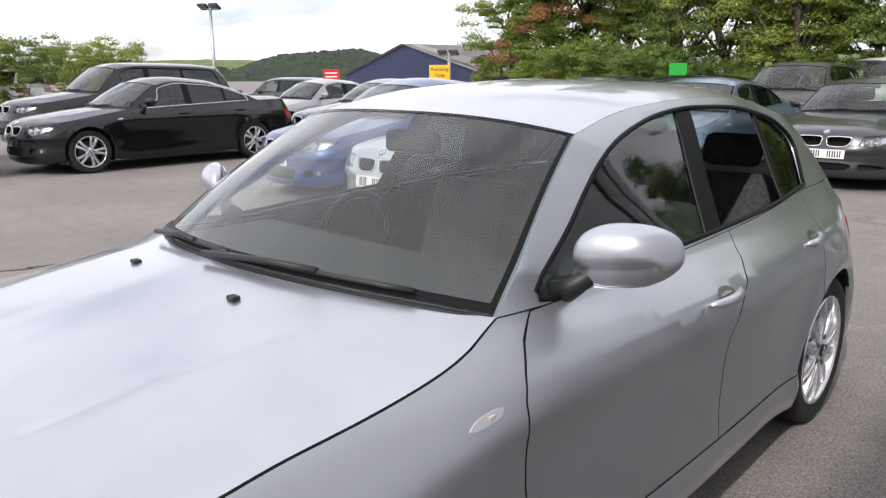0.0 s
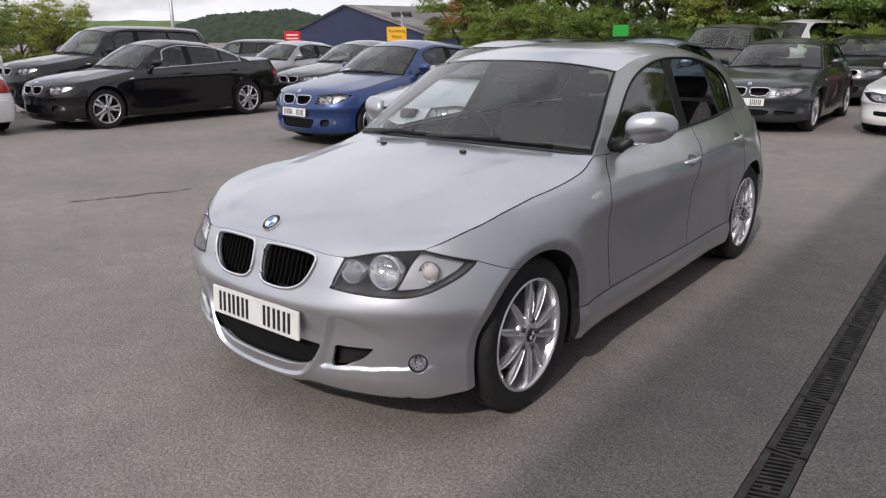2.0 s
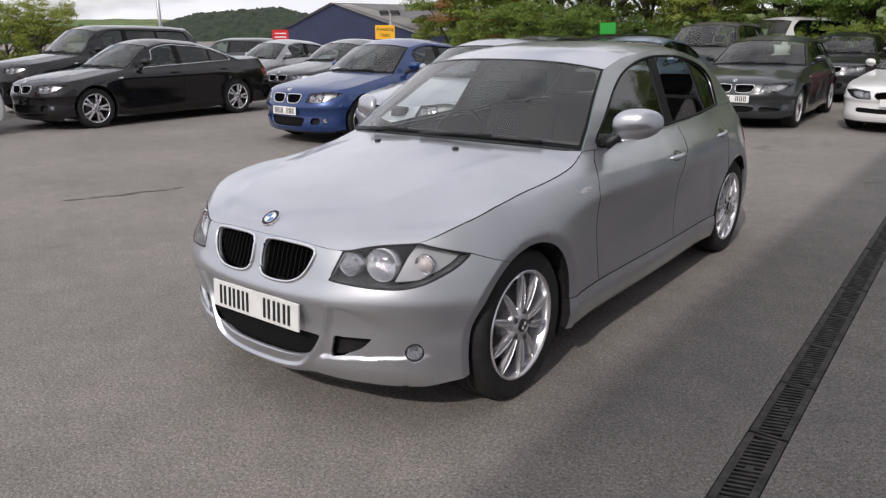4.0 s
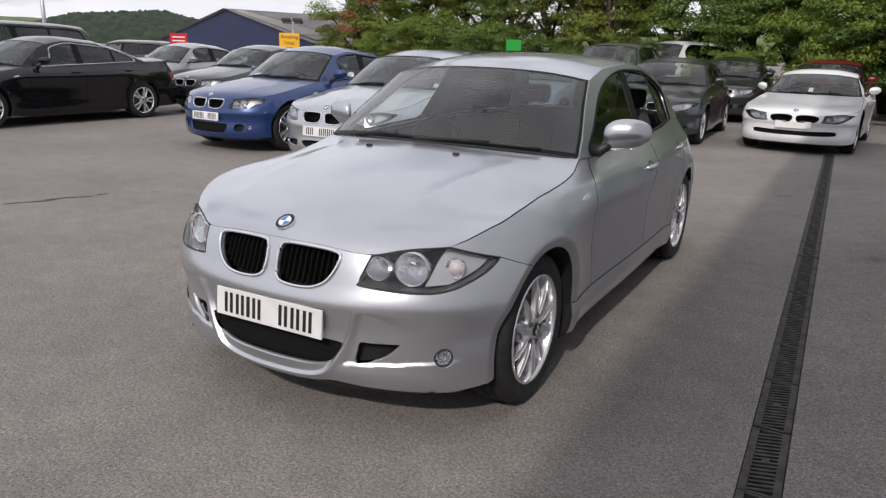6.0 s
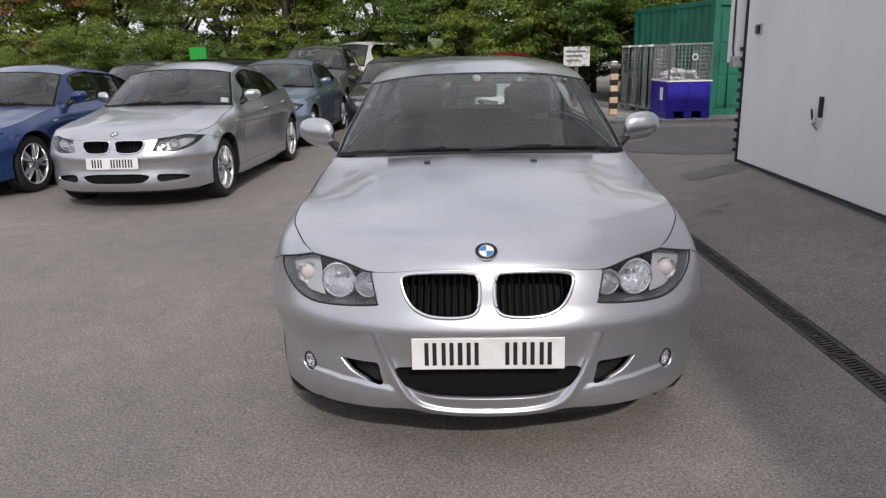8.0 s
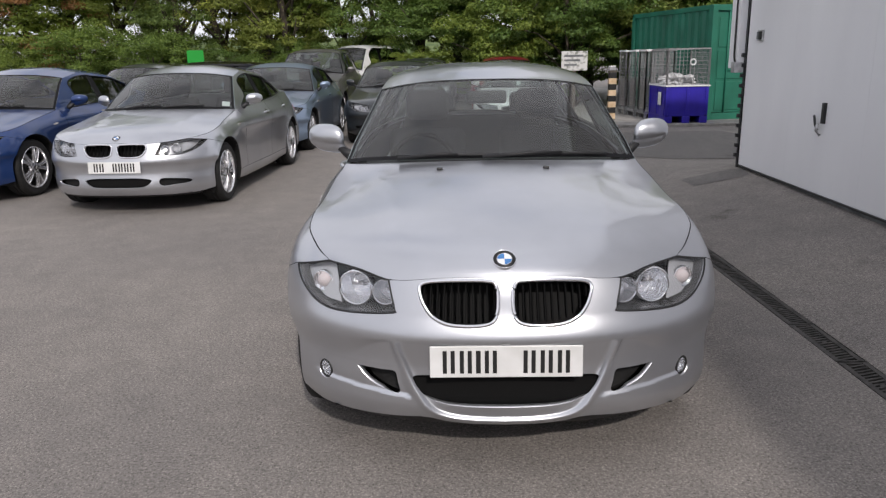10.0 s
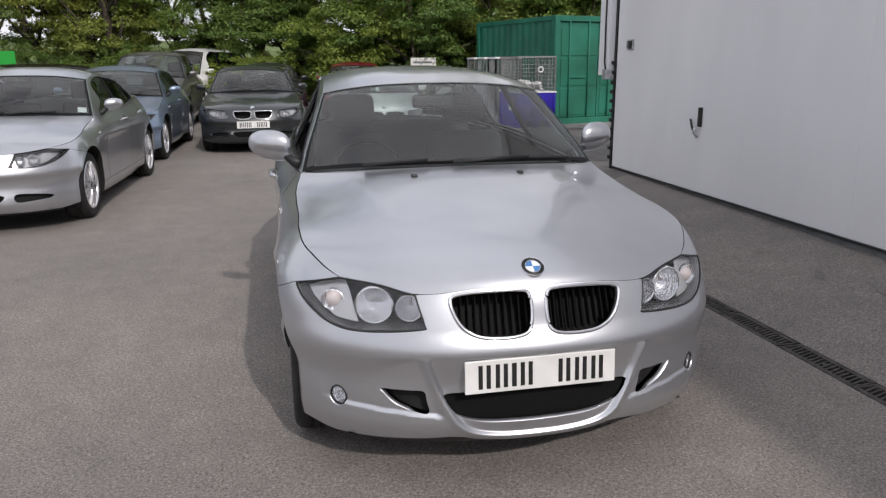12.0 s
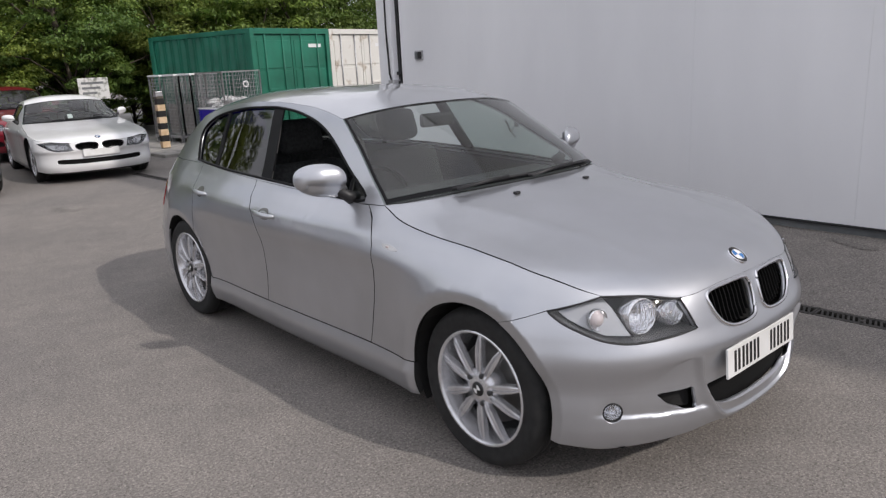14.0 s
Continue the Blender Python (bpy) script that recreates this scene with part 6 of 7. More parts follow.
# ---- vehicles ----
def scale_heights(sill, bump, wing, shoulder, belt, glass_, roof):
    return (0.0, sill, bump, wing, belt, glass_, roof)


LAMPS87 = {"in_top": (0.400, 0.712), "low": [(0.374, 0.604), (0.44, 0.597), (0.50, 0.592), (0.56, 0.588), (0.625, 0.588), (0.680, 0.601), (0.725, 0.628), (0.759, 0.660)], "tip": (-0.322, 0.696),
           "bowls": [(0.430, 0.656, 0.043, M_REFLECT), (0.546, 0.658, 0.060, M_REFLECT), (0.674, 0.662, 0.037, M_REFLECT)], "amber": [(0.600, 0.602), (0.672, 0.608), (0.716, 0.634), (0.748, 0.662), (0.762, 0.686), (0.70, 0.714), (0.635, 0.726), (0.622, 0.690), (0.612, 0.645)]}
main_car, shell, hood_f, ws_f, d1, d2 = make_car(
    "silver_hatchback", "silver five-door hatchback parked on asphalt, window lowered", SILVER, Matrix(), 0.874, 0.728, 2.66, 0.83, ZREF,
    ((-0.675, 0.722), (0.632, 0.739)), ((0.40, 0.980), (0.622, 0.944)),
    ((0.985, 1.335), (1.10, 1.285), (1.35, 1.400), (1.75, 1.420), (2.25, 1.410), (2.75, 1.365), (3.02, 1.31)),
    [(1.40, 1.338), (1.9, 1.360), (2.4, 1.333), (2.82, 1.258)],
    ((3.30, 1.02), (3.10, 0.99), (3.40, 0.90)),
    {"belt": [(0.58, 0.938), (0.72, 0.938), (1.66, 0.966), (2.45, 0.995), (3.15, 0.985)],
     "outline": [(0.765, 0.950), (1.2, 0.960), (1.66, 0.976), (2.2, 0.993), (2.575, 1.003), (2.630, 1.018), (2.690, 1.090), (2.715, 1.160), (2.670, 1.220), (2.53, 1.272), (2.17, 1.318), (1.89, 1.330), (1.69, 1.328), (1.46, 1.302), (1.22, 1.235), (0.96, 1.085)],
     "posts": [1.68, 2.34], "widths": [0.095, 0.035], "slant": 0.30},
    {"front": (0.722, 0.602, 0.664), "front_z": 0.938, "front_line": [(0.655, 0.895), (0.607, 0.845), (0.588, 0.80), (0.586, 0.72), (0.602, 0.60), (0.632, 0.47)],
     "mid": (1.705, 1.55, 1.590), "mid_line": [(1.680, 0.89), (1.610, 0.82), (1.568, 0.75), (1.550, 0.62), (1.560, 0.47)], "rear": (2.50, 2.40), "handles": [(1.475, 0.825), (2.295, 0.856)], "repeater": (0.472, 0.803), "mirror": (0.86, 0.955), "inset": 0.170},
    (0.318, 0.205, 0.348), [[(0.038, 0.707), (0.06, 0.712), (0.10, 0.714), (0.20, 0.712), (0.266, 0.706), (0.291, 0.692), (0.287, 0.660), (0.271, 0.625), (0.245, 0.596), (0.20, 0.576), (0.14, 0.570), (0.08, 0.572), (0.046, 0.581), (0.031, 0.600), (0.025, 0.640), (0.027, 0.685)]], LAMPS87,
    0.026, (0.445, (0.047, 0.047, 0.016, 0.047, 0.062, 0.047, 0.047, 0.047), 0.014),
    [[(0.0, 0.268), (0.15, 0.271), (0.230, 0.283), (0.278, 0.306), (0.303, 0.335), (0.318, 0.362), (0.312, 0.377), (0.20, 0.382), (0.0, 0.384)], [(0.386, 0.388), (0.376, 0.352), (0.370, 0.312), (0.405, 0.312), (0.450, 0.326), (0.485, 0.346), (0.512, 0.374), (0.522, 0.390), (0.48, 0.391), (0.43, 0.390)]],
    [(0.655, 0.340, 0.037)], main=True, spoke="ten",
    bend=[(-0.30, 0.793), (-0.22, 0.813), (-0.12, 0.832), (0.05, 0.850), (0.2, 0.861), (0.31, 0.872), (0.45, 0.893), (0.53, 0.912), (0.585, 0.931)])


def saloon(name, label, mat, at, yaw, W=0.908, F=0.78, wb=2.76, R=0.98, H=1.42, belt=0.93, wing=0.72, bump=0.52, sill=0.20, kind="saloon", nz=0.705, hood=0.955, cy=0.42, rake=0.60, r=0.318, spoke="five_v", kid=None, bars=(0.047, 0.047, 0.016, 0.047, 0.062, 0.047, 0.047, 0.047), plate_z=0.47, chrome=False, roof_mat=None, low="wide", sill_black=False, frame_mat=None, plate_out=0.02, detail=0.06, card=None):
    """A parked car built from its main sizes."""
    k = W / 0.908
    heights = (0.0, sill, bump, wing, belt, belt + (H - belt) * 0.55, H)
    e = wb + R
    cz, ez = hood, belt - 0.002
    ty = cy + rake
    nose = ((-F + 0.07, nz), (0.655 * k, nz + 0.022))
    cowl = ((cy, cz), (cy + 0.235, ez))
    if kind == "saloon":
        roof_end, foot, foot_s, deck = (wb * 0.80, H - 0.055), (wb + 0.42, belt + 0.125), (wb + 0.22, belt + 0.085), (e - 0.06, belt + 0.135)
        rail = [(ty + 0.42, H - 0.085), (wb * 0.55, H - 0.075), (wb * 0.76, H - 0.125)]
        mids = [(ty + 0.35, H - 0.012), (wb * 0.55, H)]
        bottom, posts, widths, rear = wb - 0.05, [cy + 1.30, wb - 0.50], [0.11, 0.03], (wb - 0.12, wb - 0.22)
        crown = [(wb - 0.02, belt + 0.10), (wb - 0.12, belt + 0.19), (wb * 0.80, H - 0.175), (wb * 0.62, H - 0.125), (cy + 1.25, H - 0.112), (ty + 0.38, H - 0.128)]
    elif kind == "roadster":
        roof_end, foot, foot_s, deck = (wb * 0.86, H - 0.03), (wb + 0.26, belt + 0.16), (wb + 0.05, belt + 0.10), (e - 0.06, belt + 0.10)
        rail = [(ty + 0.30, H - 0.075), (wb * 0.72, H - 0.08), (wb * 0.84, H - 0.13)]
        mids = [(ty + 0.25, H - 0.01), (wb * 0.72, H)]
        bottom, posts, widths, rear = wb - 0.32, [wb - 0.42], [0.04], None
        crown = [(wb - 0.36, belt + 0.14), (wb * 0.80, H - 0.155), (wb * 0.70, H - 0.13), (ty + 0.34, H - 0.125), (ty + 0.20, H - 0.15)]
    else:
        roof_end, foot, foot_s, deck = (e - 0.42, H - 0.06), (e - 0.14, belt + 0.10), (e - 0.34, belt + 0.07), (e - 0.07, belt)
        rail = [(ty + 0.42, H - 0.085), (wb * 0.62, H - 0.07), (wb + 0.05, H - 0.09), (e - 0.55, H - 0.14)]
        mids = [(ty + 0.35, H - 0.012), (wb * 0.6, H), (wb * 0.95, H - 0.01)]
        bottom, posts, widths, rear = wb + R - 0.62, [cy + 1.30, wb - 0.42], [0.11, 0.05], (wb - 0.12, wb - 0.22)
        crown = [(e - 0.60, belt + 0.10), (e - 0.66, H - 0.21), (e - 0.85, H - 0.145), (wb * 0.7, H - 0.120), (cy + 1.25, H - 0.112), (ty + 0.38, H - 0.128)]
    slope = 0.055 if kind != "roadster" else 0.06
    beltline = [(cy + 0.15, ez - 0.004), (cy + 0.36, ez), (wb - 0.3, belt + slope), (foot_s[0] + 0.05, foot_s[1])]
    outline = [(cy + 0.50, ez + 0.018), (cy + 1.0, ez + 0.032), (bottom - 0.35, belt + slope + 0.018), (bottom, belt + slope + 0.03)] + crown + [(ty + 0.15, belt + (H - belt) * 0.60), (cy + 0.75, belt + (H - belt) * 0.28)]
    top = [(ty, H - 0.085), (ty + 0.115, H - 0.135)] + mids + [roof_end]
    lamps = {"in_top": (0.43 * k, nz - 0.008), "low": [(0.385 * k, nz - 0.120), (0.50 * k, nz - 0.132), (0.61 * k, nz - 0.126), (0.70 * k, nz - 0.098), (0.76 * k, nz - 0.058)], "tip": (-F + 0.41, nz - 0.004),
             "bowls": [(0.475 * k, nz - 0.070, 0.034, M_REFLECT), (0.575 * k, nz - 0.064, 0.042, M_REFLECT)], "amber": [(0.63 * k, nz - 0.108), (0.69 * k, nz - 0.088), (0.745 * k, nz - 0.052), (0.70 * k, nz - 0.024), (0.64 * k, nz - 0.020)]}
    kid = kid or [(0.032, nz - 0.030), (0.10, nz - 0.016), (0.22, nz - 0.016), (0.300, nz - 0.026), (0.296, nz - 0.085), (0.24, nz - 0.132), (0.10, nz - 0.138), (0.038, nz - 0.112)]
    b = bump - 0.52
    if low == "wide":
        grille = [[(0.0, 0.27 + b), (0.22, 0.272 + b), (0.30, 0.30 + b), (0.33, 0.345 + b), (0.20, 0.365 + b), (0.0, 0.365 + b)], [(0.42 * k, 0.285 + b), (0.56 * k, 0.290 + b), (0.66 * k, 0.30 + b), (0.68 * k, 0.325 + b), (0.60 * k, 0.345 + b), (0.42 * k, 0.355 + b)]]
        fogs = []
    elif low == "full":
        grille = [[(0.0, 0.315 + b), (0.30 * k, 0.315 + b), (0.58 * k, 0.325 + b), (0.62 * k, 0.355 + b), (0.58 * k, 0.390 + b), (0.30 * k, 0.385 + b), (0.0, 0.385 + b)]]
        fogs = []
    else:
        grille = [[(0.0, 0.25 + b), (0.25, 0.252 + b), (0.33, 0.28 + b), (0.36, 0.375 + b), (0.20, 0.385 + b), (0.0, 0.385 + b)], [(0.47 * k, 0.30 + b), (0.56 * k, 0.295 + b), (0.60 * k, 0.34 + b), (0.57 * k, 0.385 + b), (0.48 * k, 0.375 + b)]]
        fogs = [(0.655 * k, 0.345 + b, 0.036)]
    doors = {"front": (cy + 0.285, cy + 0.275, cy + 0.27), "front_z": ez, "mid": (cy + 1.30, cy + 1.29, cy + 1.28) if rear else (wb - 0.42, wb - 0.44, wb - 0.48), "rear": rear,
             "handles": [(cy + 1.13, belt - 0.085), (wb - 0.28, belt - 0.065)] if rear else [(wb - 0.62, belt - 0.09)], "mirror": (cy + 0.50, ez + 0.012), "repeater": (cy + 0.05, wing + 0.06), "inset": 0.165}
    m = Matrix.Translation((at[0], at[1], rise(at[1]))) @ Matrix.Rotation(radians(yaw), 4, "Z")
    return make_car(name, label, mat, m, W, F, wb, R, heights, nose, cowl, top, rail, (foot, foot_s, deck), {"belt": beltline, "outline": outline, "posts": posts, "widths": widths}, doors,
                    (r, 0.215, r + 0.05), [kid], lamps, detail, (plate_z, bars, plate_out) if bars else None, grille, fogs, "parked cars", sill_black, chrome, roof_mat, False, spoke=spoke, kid_frame=frame_mat, card=card)


# front row, facing the aisle
saloon("silver_saloon", "silver saloon parked in a row, facing out", SILVER, (-3.49, 4.74), -1.5, spoke="many", bars=(0.047, 0.047, 0.062, 0.047, 0.047, 0.047, 0.047), plate_z=0.475, detail=0.045, card=(0.88, 0.10, 0.05, 0.12))
saloon("blue_saloon", "metallic blue sports saloon with deep bumper", M_BLUE, (-5.86, 5.27), -4, wb=2.81, R=1.03, F=0.785, H=1.43, nz=0.715, low="sport", r=0.325, detail=0.045, card=(-0.55, 0.06, 0.12, 0.10))
saloon("black_saloon", "black executive saloon with chrome window trim", M_BLACK, (-10.95, 3.92), 1.5, W=0.93, F=0.84, wb=2.968, R=1.10, H=1.464, belt=0.96, wing=0.76, bump=0.55, nz=0.74, hood=0.985, cy=0.45, rake=0.66, r=0.335, spoke="five_v", chrome=True, bars=None, low="sport", detail=0.05)
saloon("black_suv", "large black sport utility vehicle parked beside a saloon", M_BLACK, (-14.0, 4.7), 1, W=0.965, F=0.86, wb=2.93, R=1.06, H=1.76, belt=1.15, wing=0.94, bump=0.66, sill=0.28, nz=0.95, hood=1.19, kind="estate", r=0.37, bars=None, low="sport")
saloon("white_saloon", "white saloon seen from its tail", M_WHITE, (-14.2, 1.92), -89, bars=None)
# second group behind
saloon("steel_blue_saloon", "steel blue saloon parked behind a silver one", M_LBLUE, (-3.46, 9.3), -1, wb=2.81, R=1.03, H=1.43, nz=0.715, low="sport", r=0.325)
saloon("grey_suv", "grey sport utility vehicle with dark windscreen", M_GREY, (-3.75, 14.4), -1, W=0.945, F=0.85, wb=2.93, R=1.0, H=1.74, belt=1.13, wing=0.92, bump=0.65, sill=0.27, nz=0.93, hood=1.17, kind="estate", r=0.36, bars=None, low="sport")
saloon("grey_estate", "dark grey estate car facing out of its space", M_DGREY, (-1.31, 10.34), 1.5, H=1.42, kind="estate", spoke="five_v", plate_z=0.475, detail=0.05, low="wide")
saloon("dark_crossover", "dark grey crossover parked behind an estate", M_DGREY, (-1.1, 16.0), 1, W=0.90, F=0.82, wb=2.76, R=0.88, H=1.47, belt=0.98, wing=0.79, bump=0.56, sill=0.22, nz=0.77, hood=1.01, kind="estate", r=0.335, bars=None, low="sport")
saloon("white_roadster", "white two-seat roadster with its roof closed", M_WHITE, (0.99, 10.9), -4, W=0.895, F=0.86, wb=2.496, R=0.88, H=1.29, belt=0.86, wing=0.70, bump=0.50, sill=0.18, nz=0.62, hood=0.865, cy=0.72, rake=0.52, kind="roadster", r=0.325, bars=(0.6,), plate_z=0.455, low="full", detail=0.05,
       kid=[(0.035, 0.575), (0.10, 0.598), (0.24, 0.598), (0.335, 0.578), (0.33, 0.535), (0.26, 0.505), (0.10, 0.502), (0.045, 0.525)], frame_mat=M_TRIM, card=(-0.05, 0.10, 0.05, 0.20))
saloon("red_crossover", "red hatchback with dark windscreen behind a roadster", M_RED, (1.0, 15.35), -3, W=0.90, F=0.82, wb=2.70, R=0.85, H=1.47, belt=0.97, wing=0.78, bump=0.56, sill=0.22, nz=0.76, hood=1.0, kind="estate", r=0.33, bars=None, low="sport", frame_mat=M_TRIM)
# far row
saloon("silver_grey_saloon", "silver grey saloon in the far row", M_PALE, (-13.7, 9.6), -3, bars=None)
saloon("dark_saloon", "dark grey saloon in the far row", M_DGREY, (-10.35, 8.85), -3, bars=None)
saloon("dark_estate", "dark estate car in the far row", M_DGREY, (-7.0, 11.6), -3, kind="estate", H=1.46, bars=None)
saloon("dark_hatchback", "dark grey hatchback far back in the yard", M_DGREY, (-22.5, 14.6), -70, H=1.47, kind="estate", bars=None)
saloon("black_estate", "black estate car far back by the hedge", M_BLACK, (-8.6, 16.6), -60, kind="estate", H=1.48, bars=None)
saloon("white_van", "white van far back behind parked cars", M_WHITE, (-4.1, 19.4), -30, W=0.95, F=0.85, wb=2.9, R=1.0, H=1.90, belt=1.15, wing=0.94, bump=0.66, sill=0.28, nz=0.95, hood=1.19, kind="estate", r=0.36, bars=None)
saloon("white_pickup", "white van parked far off by the bushes", M_WHITE, (-38.0, 10.4), -80, W=0.95, F=0.85, wb=2.9, R=1.0, H=1.90, belt=1.15, wing=0.94, bump=0.66, sill=0.28, nz=0.95, hood=1.19, kind="estate", r=0.36, bars=None)

lot_sign("yellow_sign", "yellow sign reading Awaiting Valet on a pole", M_YELLOW, (-16.6, 18.5, 1.87), 38, 0.72, 0.50, 0.0, ("Awaiting", "Valet"))
lot_sign("red_sign", "red sign with unreadable pale lettering on a pole", M_SIGNRED, (-19.5, 16.0, 1.74), 50, 0.58, 0.42, 0.0, ("", ""))
lot_sign("green_sign", "bright green blank sign on a pole", M_SIGNGREEN, (-7.8, 18.7, 1.80), 22, 0.46, 0.50, 0.0)


def flood_pole(at, top, label):
    """A steel lighting column with two floodlights."""
    c = thing("lighting_column", label, "lamp post", Matrix.Translation((at[0], at[1], rise(at[1]))), "lighting columns")
    tubed("column", [(0, 0, 0), (0, 0, top)], [0.09, 0.055], M_STEEL, c)
    tubed("crossbar", [(-0.32, -0.14, top), (0.32, 0.14, top)], 0.03, M_STEEL, c)
    for s in (-1, 1):
        m = Matrix.Translation((0.22 * s, 0.10 * s - 0.05, top + 0.06)) @ Matrix.Rotation(radians(25), 4, "Z") @ Matrix.Rotation(radians(-28), 4, "X")
        head = boxed("floodlight", (-0.19, -0.17, -0.04), (0.19, 0.17, 0.05), M_DARK, c, "", 0.02, m)
        boxed("lamp_glass", (-0.16, -0.14, -0.047), (0.16, 0.14, -0.04), M_PLINTH, head, "", 0.0, m)
    return c


flood_pole((-24.5, 14.3), 4.0, "tall grey column with two dark floodlights")
flood_pole((-19.6, 22.2), 2.38, "short grey column with floodlights by the shed")

# ---- far shed, hills ----
shed = thing("navy_shed", "navy blue industrial shed with grey pitched roof", "building", Matrix.Translation((-54.9, 53.2, 0.0)) @ Matrix.Rotation(radians(-13.3), 4, "Z"))
hw, ridge, eave, deep = 14.0, 4.75, 1.75, 40.0
bm = bmesh.new()
a = [bm.verts.new(q) for q in ((-hw, 0, -1), (hw, 0, -1), (hw, 0, eave), (0, 0, ridge), (-hw, 0, eave))]
b = [bm.verts.new((v.co.x, deep, v.co.z)) for v in a]
bm.faces.new(a)
bm.faces.new(b[::-1])
for i in (0, 1, 4):
    j = (i + 1) % 5
    bm.faces.new((a[j], a[i], b[i], b[j]))
part("shed_wall", bm, M_NAVY, shed)
for s in (-1, 1):
    bm = bmesh.new()
    vs = [bm.verts.new(q) for q in ((0, -0.4, ridge + 0.12), (s * (hw + 0.3), -0.4, eave + 0.02), (s * (hw + 0.3), deep, eave + 0.02), (0, deep, ridge + 0.12))]
    bm.faces.new(vs)
    bmesh.ops.solidify(bm, geom=bm.faces[:], thickness=0.12)
    part("roof_slope", bm, M_ROOFGREY, shed)
    bm = bmesh.new()
    vs = [bm.verts.new(q) for q in ((s * 0.4, 0.4, ridge + 0.05), (s * (hw - 0.2), 0.4, eave + 0.26), (s * (hw - 0.2), 4.8, eave + 0.26), (s * 0.4, 1.6, ridge + 0.05))]
    bm.faces.new(vs)
    bmesh.ops.solidify(bm, geom=bm.faces[:], thickness=-0.10)
    part("roof_light", bm, M_CREAM, shed)


def hill(name, label, mat, at, sx, sy, h, rough, n=60, seed=0):
    """A rounded hill with an uneven crest."""
    rows = []
    bm = bmesh.new()
    for j in range(n // 3 + 1):
        v = -1 + 2 * j / (n // 3)
        row = []
        for i in range(n + 1):
            u = -1 + 2 * i / n
            f = max(0.0, 1 - u * u) ** 0.8 * max(0.0, 1 - v * v)
            z = h * f * (1 + 0.12 * noise.noise((u * 3 + seed, v * 3, 0))) + rough * f**0.3 * noise.noise((u * 40 + seed, v * 30, 3))
            row.append(bm.verts.new((u * sx, v * sy, z - 2)))
        rows.append(row)
    for a_, b_ in zip(rows, rows[1:]):
        for i in range(n):
            bm.faces.new((a_[i], a_[i + 1], b_[i + 1], b_[i]))
    ob = part(name, bm, mat, None, "", True)
    ob.matrix_world = Matrix.Translation(at) @ Matrix.Rotation(math.atan2(-at[0], at[1]), 4, "Z")
    return tagged(ob, label, "hill", kind="structure")


hill("backdrop_woods", "dark conifer plantation on a rounded hill", M_WOODLAND, (-390, 310, 0), 80, 90, 21.0, 2.4, 150)
hill("backdrop_fields", "green grazing hills in the distance", M_GRASS, (-640, 330, 0), 330, 150, 20, 0.8, 60, 5)
hill("backdrop_fields_far", "green hills far behind the trees", M_GRASS, (-150, 750, 0), 500, 150, 24, 0.8, 60, 9)
hill("backdrop_hedges", "line of distant field trees", M_WOODLAND, (-395, 205, 0), 70, 40, 9.5, 3.5, 90, 3)


# ---- trees ----
def leaf_cloud(rnd, clumps, per, size):
    """Leaves as small bent quads, scattered round clump centres."""
    C = np.repeat(np.array(clumps), per, 0)
    n = len(C)
    d = rnd.normal(size=(n, 3))
    d /= np.linalg.norm(d, axis=1)[:, None]
    # flat sprays: dense on their upper face, drooping at the rim
    flat = np.array((1.0, 1.0, 0.50))
    P = C[:, :3] + d * flat * (C[:, 3] * (0.30 + 0.75 * rnd.random(n) ** 0.6))[:, None]
    P[:, 2] -= 0.25 * C[:, 3] * (d[:, 0] ** 2 + d[:, 1] ** 2)
    out = d * np.array((0.7, 0.7, 1.0)) + rnd.normal(size=(n, 3)) * 0.45 + np.array((0, 0, 0.55))
    out /= np.linalg.norm(out, axis=1)[:, None]
    t = np.cross(out, rnd.normal(size=(n, 3)))
    t /= np.maximum(np.linalg.norm(t, axis=1), 1e-6)[:, None]
    w = np.cross(out, t)
    s = (size * (0.6 + 0.8 * rnd.random(n)))[:, None]
    V = np.empty((n, 4, 3))
    V[:, 0], V[:, 1], V[:, 2], V[:, 3] = P - t * s, P + w * s * 0.5 + out * s * 0.12, P + t * s, P - w * s * 0.5 + out * s * 0.12
    return V.reshape(-1, 3), [(4 * i, 4 * i + 1, 4 * i + 2, 4 * i + 3) for i in range(n)]


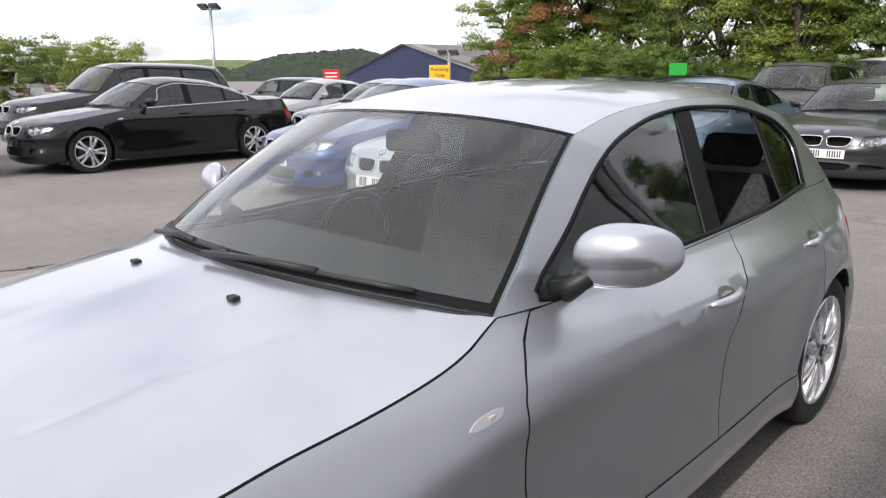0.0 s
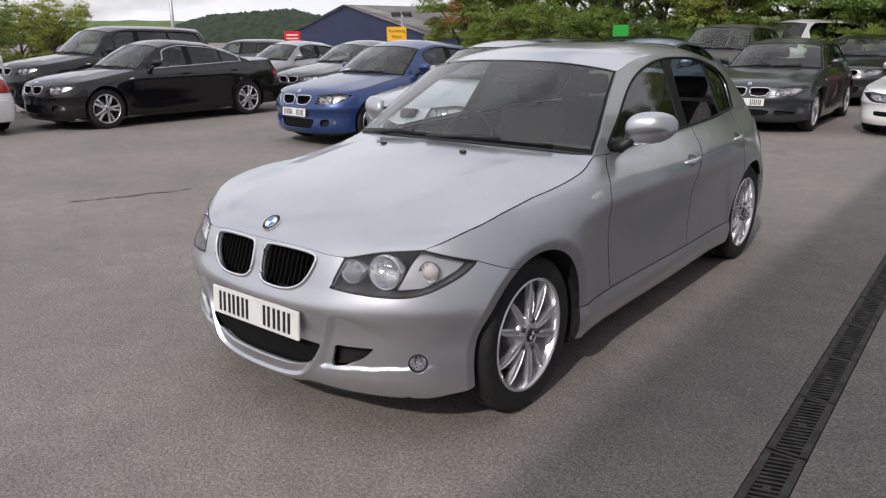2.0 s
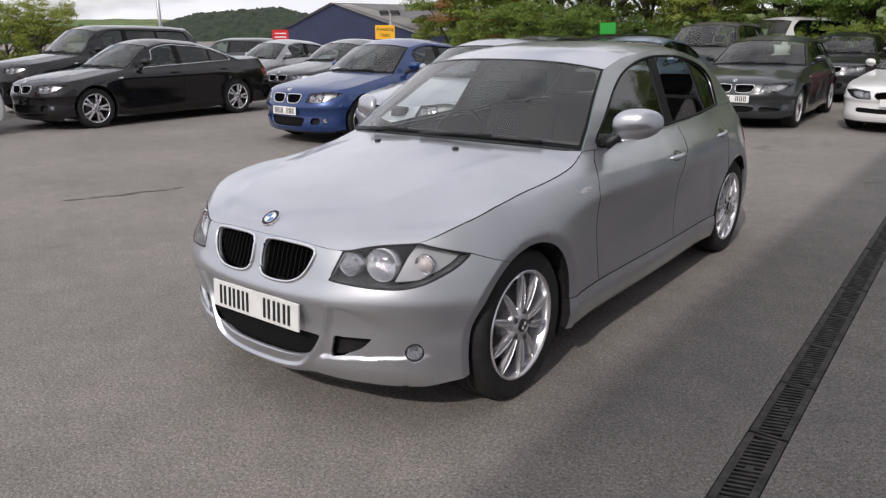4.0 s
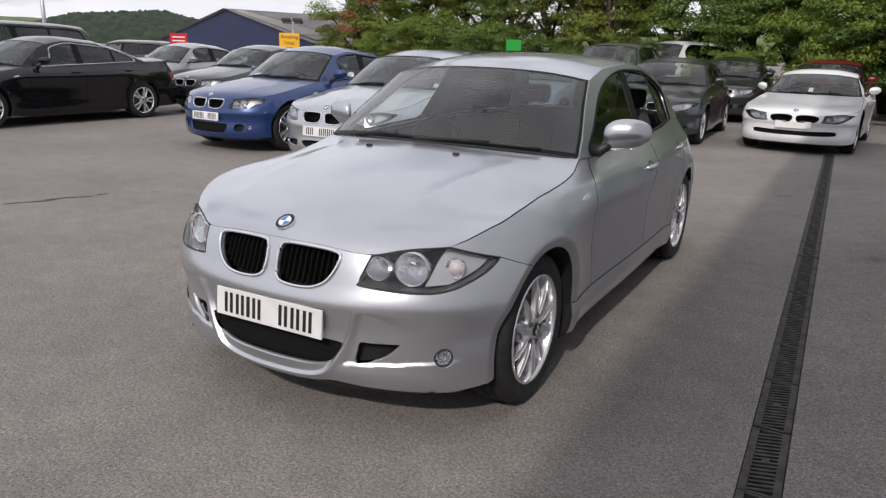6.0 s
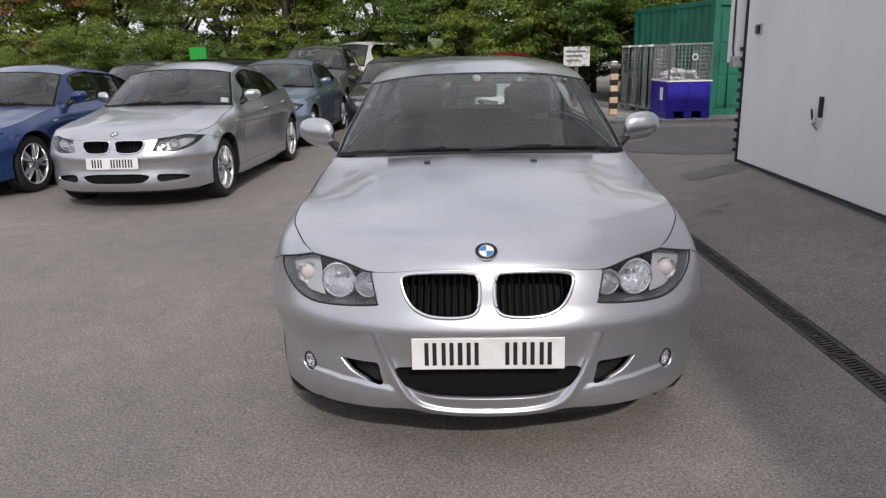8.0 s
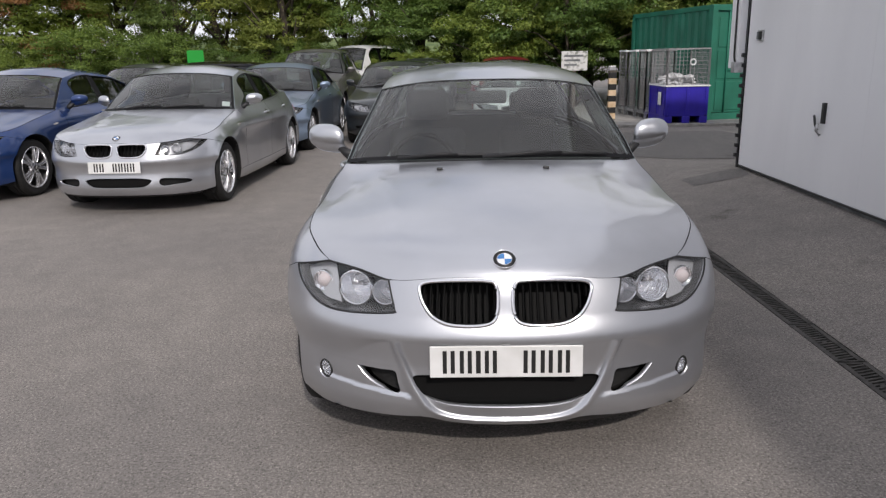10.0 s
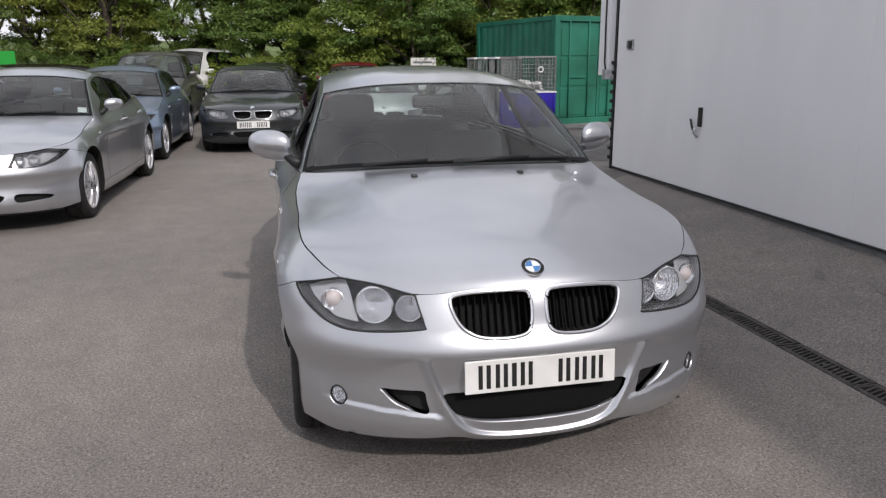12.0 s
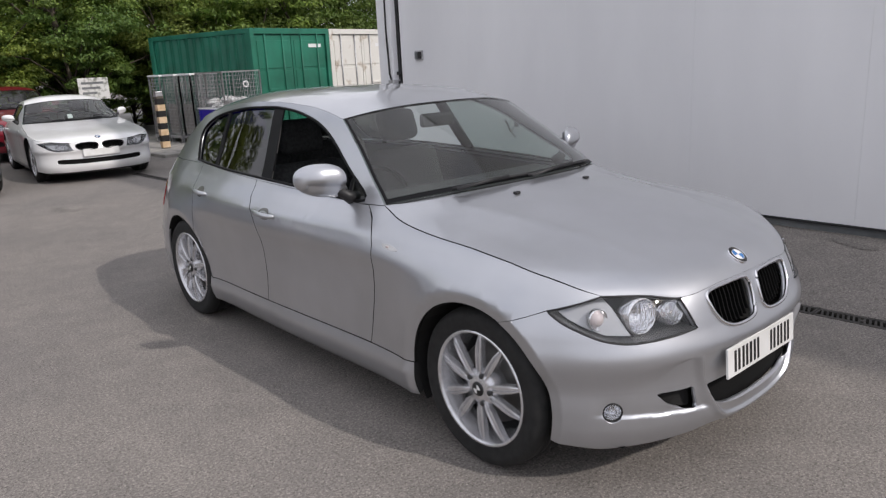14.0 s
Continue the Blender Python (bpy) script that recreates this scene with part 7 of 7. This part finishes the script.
def make_tree(name, label, seed, height, spread, mat, leaves=9000, size=0.058, low=0.12, rust=0.0):
    """A tapered trunk with limbs and a ragged crown of small leaves in clumps."""
    rnd = np.random.default_rng(seed)
    tree = thing(name, label, "tree")
    lean = rnd.normal(size=2) * 0.15
    trunk = [Vector((lean[0] * t * height * 0.4, lean[1] * t * height * 0.4, t * height * 0.62)) for t in np.linspace(0, 1, 6)]
    bm = bmesh.new()
    tube(bm, trunk, [0.16 * height / 6 * (1 - 0.14 * i) for i in range(6)], 8)
    clumps = []
    for k in range(15):
        z = height * (low + (0.62 - low) * rnd.random())
        i = min(int(z / (height * 0.62) * 5), 4)
        base = trunk[i]
        a = rnd.random() * math.tau
        reach = spread * (0.55 + 0.5 * rnd.random()) * (1.0 - 0.35 * abs(z / height - 0.35))
        tip = Vector((base.x + math.cos(a) * reach, base.y + math.sin(a) * reach, z + height * (0.10 + 0.26 * rnd.random())))
        mid = base.lerp(tip, 0.5) + Vector((0, 0, 0.12 * reach))
        tube(bm, [base, mid, tip], [0.05 * height / 6, 0.03 * height / 6, 0.012], 5)
        for q in range(6):
            c = mid.lerp(tip, 0.1 + 1.0 * rnd.random()) + Vector(rnd.normal(size=3) * spread * 0.20)
            c.z = max(c.z, 0.4)
            clumps.append((*c, spread * (0.11 + 0.17 * rnd.random() ** 1.3)))
    for k in range(16):
        a, q = rnd.random() * math.tau, rnd.random() ** 0.5
        clumps.append((math.cos(a) * q * spread * 0.75, math.sin(a) * q * spread * 0.75, height * (0.62 + 0.36 * rnd.random() * (1 - 0.4 * q)), spread * (0.11 + 0.13 * rnd.random())))
    part("trunk", bm, M_BARK, tree, "", True)
    k = int(len(clumps) * rust)
    order = sorted(clumps, key=lambda c: c[1] * 0.8 - c[0] * 0.5 + 0.9 * abs(c[2] - height * 0.42))
    groups = [(order[k:], mat, "crown")] + ([(order[:k], M_RUST, "dry_foliage")] if k else [])
    for some, mt, nm in groups:
        V, faces = leaf_cloud(rnd, some, max(1, leaves // len(clumps)), size)
        mesh_object(nm, V, faces, mt, tree, "", False)
    return tree


kinds = [make_tree("tree", "leafy green hedgerow tree with a ragged crown", 11, 6.6, 2.6, M_LEAF, 52000, 0.044), make_tree("tree", "leafy olive green hedgerow tree", 12, 7.4, 2.5, M_LEAF2, 46000, 0.044),
         make_tree("tree", "tall sparse tree with thin twigs", 13, 7.8, 2.2, M_LEAF2, 22000, 0.040), make_tree("tree", "green tree with a patch of brown dry leaves", 14, 6.3, 2.6, M_LEAF, 52000, 0.044, rust=0.17),
         make_tree("bush", "dense low green bush at the foot of the hedge", 15, 3.4, 1.9, M_LEAF, 32000, 0.042, 0.02), make_tree("bush", "rounded olive green bush standing apart", 16, 3.4, 1.9, M_LEAF2, 22000, 0.045, 0.02)]
rnd = random.Random(3)
spots = []
for i in range(13):
    x = -13.6 + i * 1.95
    spots.append((x + rnd.uniform(-0.5, 0.5), 22.6 + rnd.uniform(-0.8, 1.2) - 0.12 * max(0, x), rnd.choice((0, 1, 0, 1, 2)), rnd.uniform(0.85, 1.1)))
for i in range(6):
    x = -12.5 + i * 4.2
    spots.append((x + rnd.uniform(-0.5, 0.5), 26.0 + rnd.uniform(-0.8, 1.2), (0, 1, 2, 0, 1, 2)[i], rnd.uniform(1.55, 1.8)))
for i in range(12):
    x = -14 + i * 2.1
    spots.append((x + rnd.uniform(-0.3, 0.3), 20.9 + rnd.uniform(-0.9, 0.6) - 0.10 * max(0, x), 4, rnd.uniform(0.45, 0.98)))
spots += [(-15.0, 22.7, 3, 0.98), (-17.0, 23.4, 1, 0.85), (3.2, 19.2, 0, 0.95), (5.6, 18.9, 1, 1.0), (8.4, 19.2, 0, 1.1), (1.2, 19.6, 4, 1.0), (3.1, 18.2, 4, 1.1), (11.5, 18.5, 0, 1.1), (9.6, 18.6, 1, 1.1), (6.8, 18.3, 4, 1.4),
          (-34.5, 10.8, 5, 1.05), (-36.5, 9.2, 5, 1.1), (-33.8, 7.6, 5, 1.1), (-39.9, 16.6, 5, 1.15), (-41.0, 15.4, 5, 1.0)]
used = set()
for x, y, k, s in spots:
    m = Matrix.Translation((x, y, rise(y))) @ Matrix.Rotation(rnd.uniform(0, math.tau) if k != 3 else 0.0, 4, "Z")
    if k in used:
        t = copy_thing(kinds[k], m)
    else:
        t = kinds[k]
        t.matrix_world = m
        used.add(k)
    t.scale = (s, s, s)
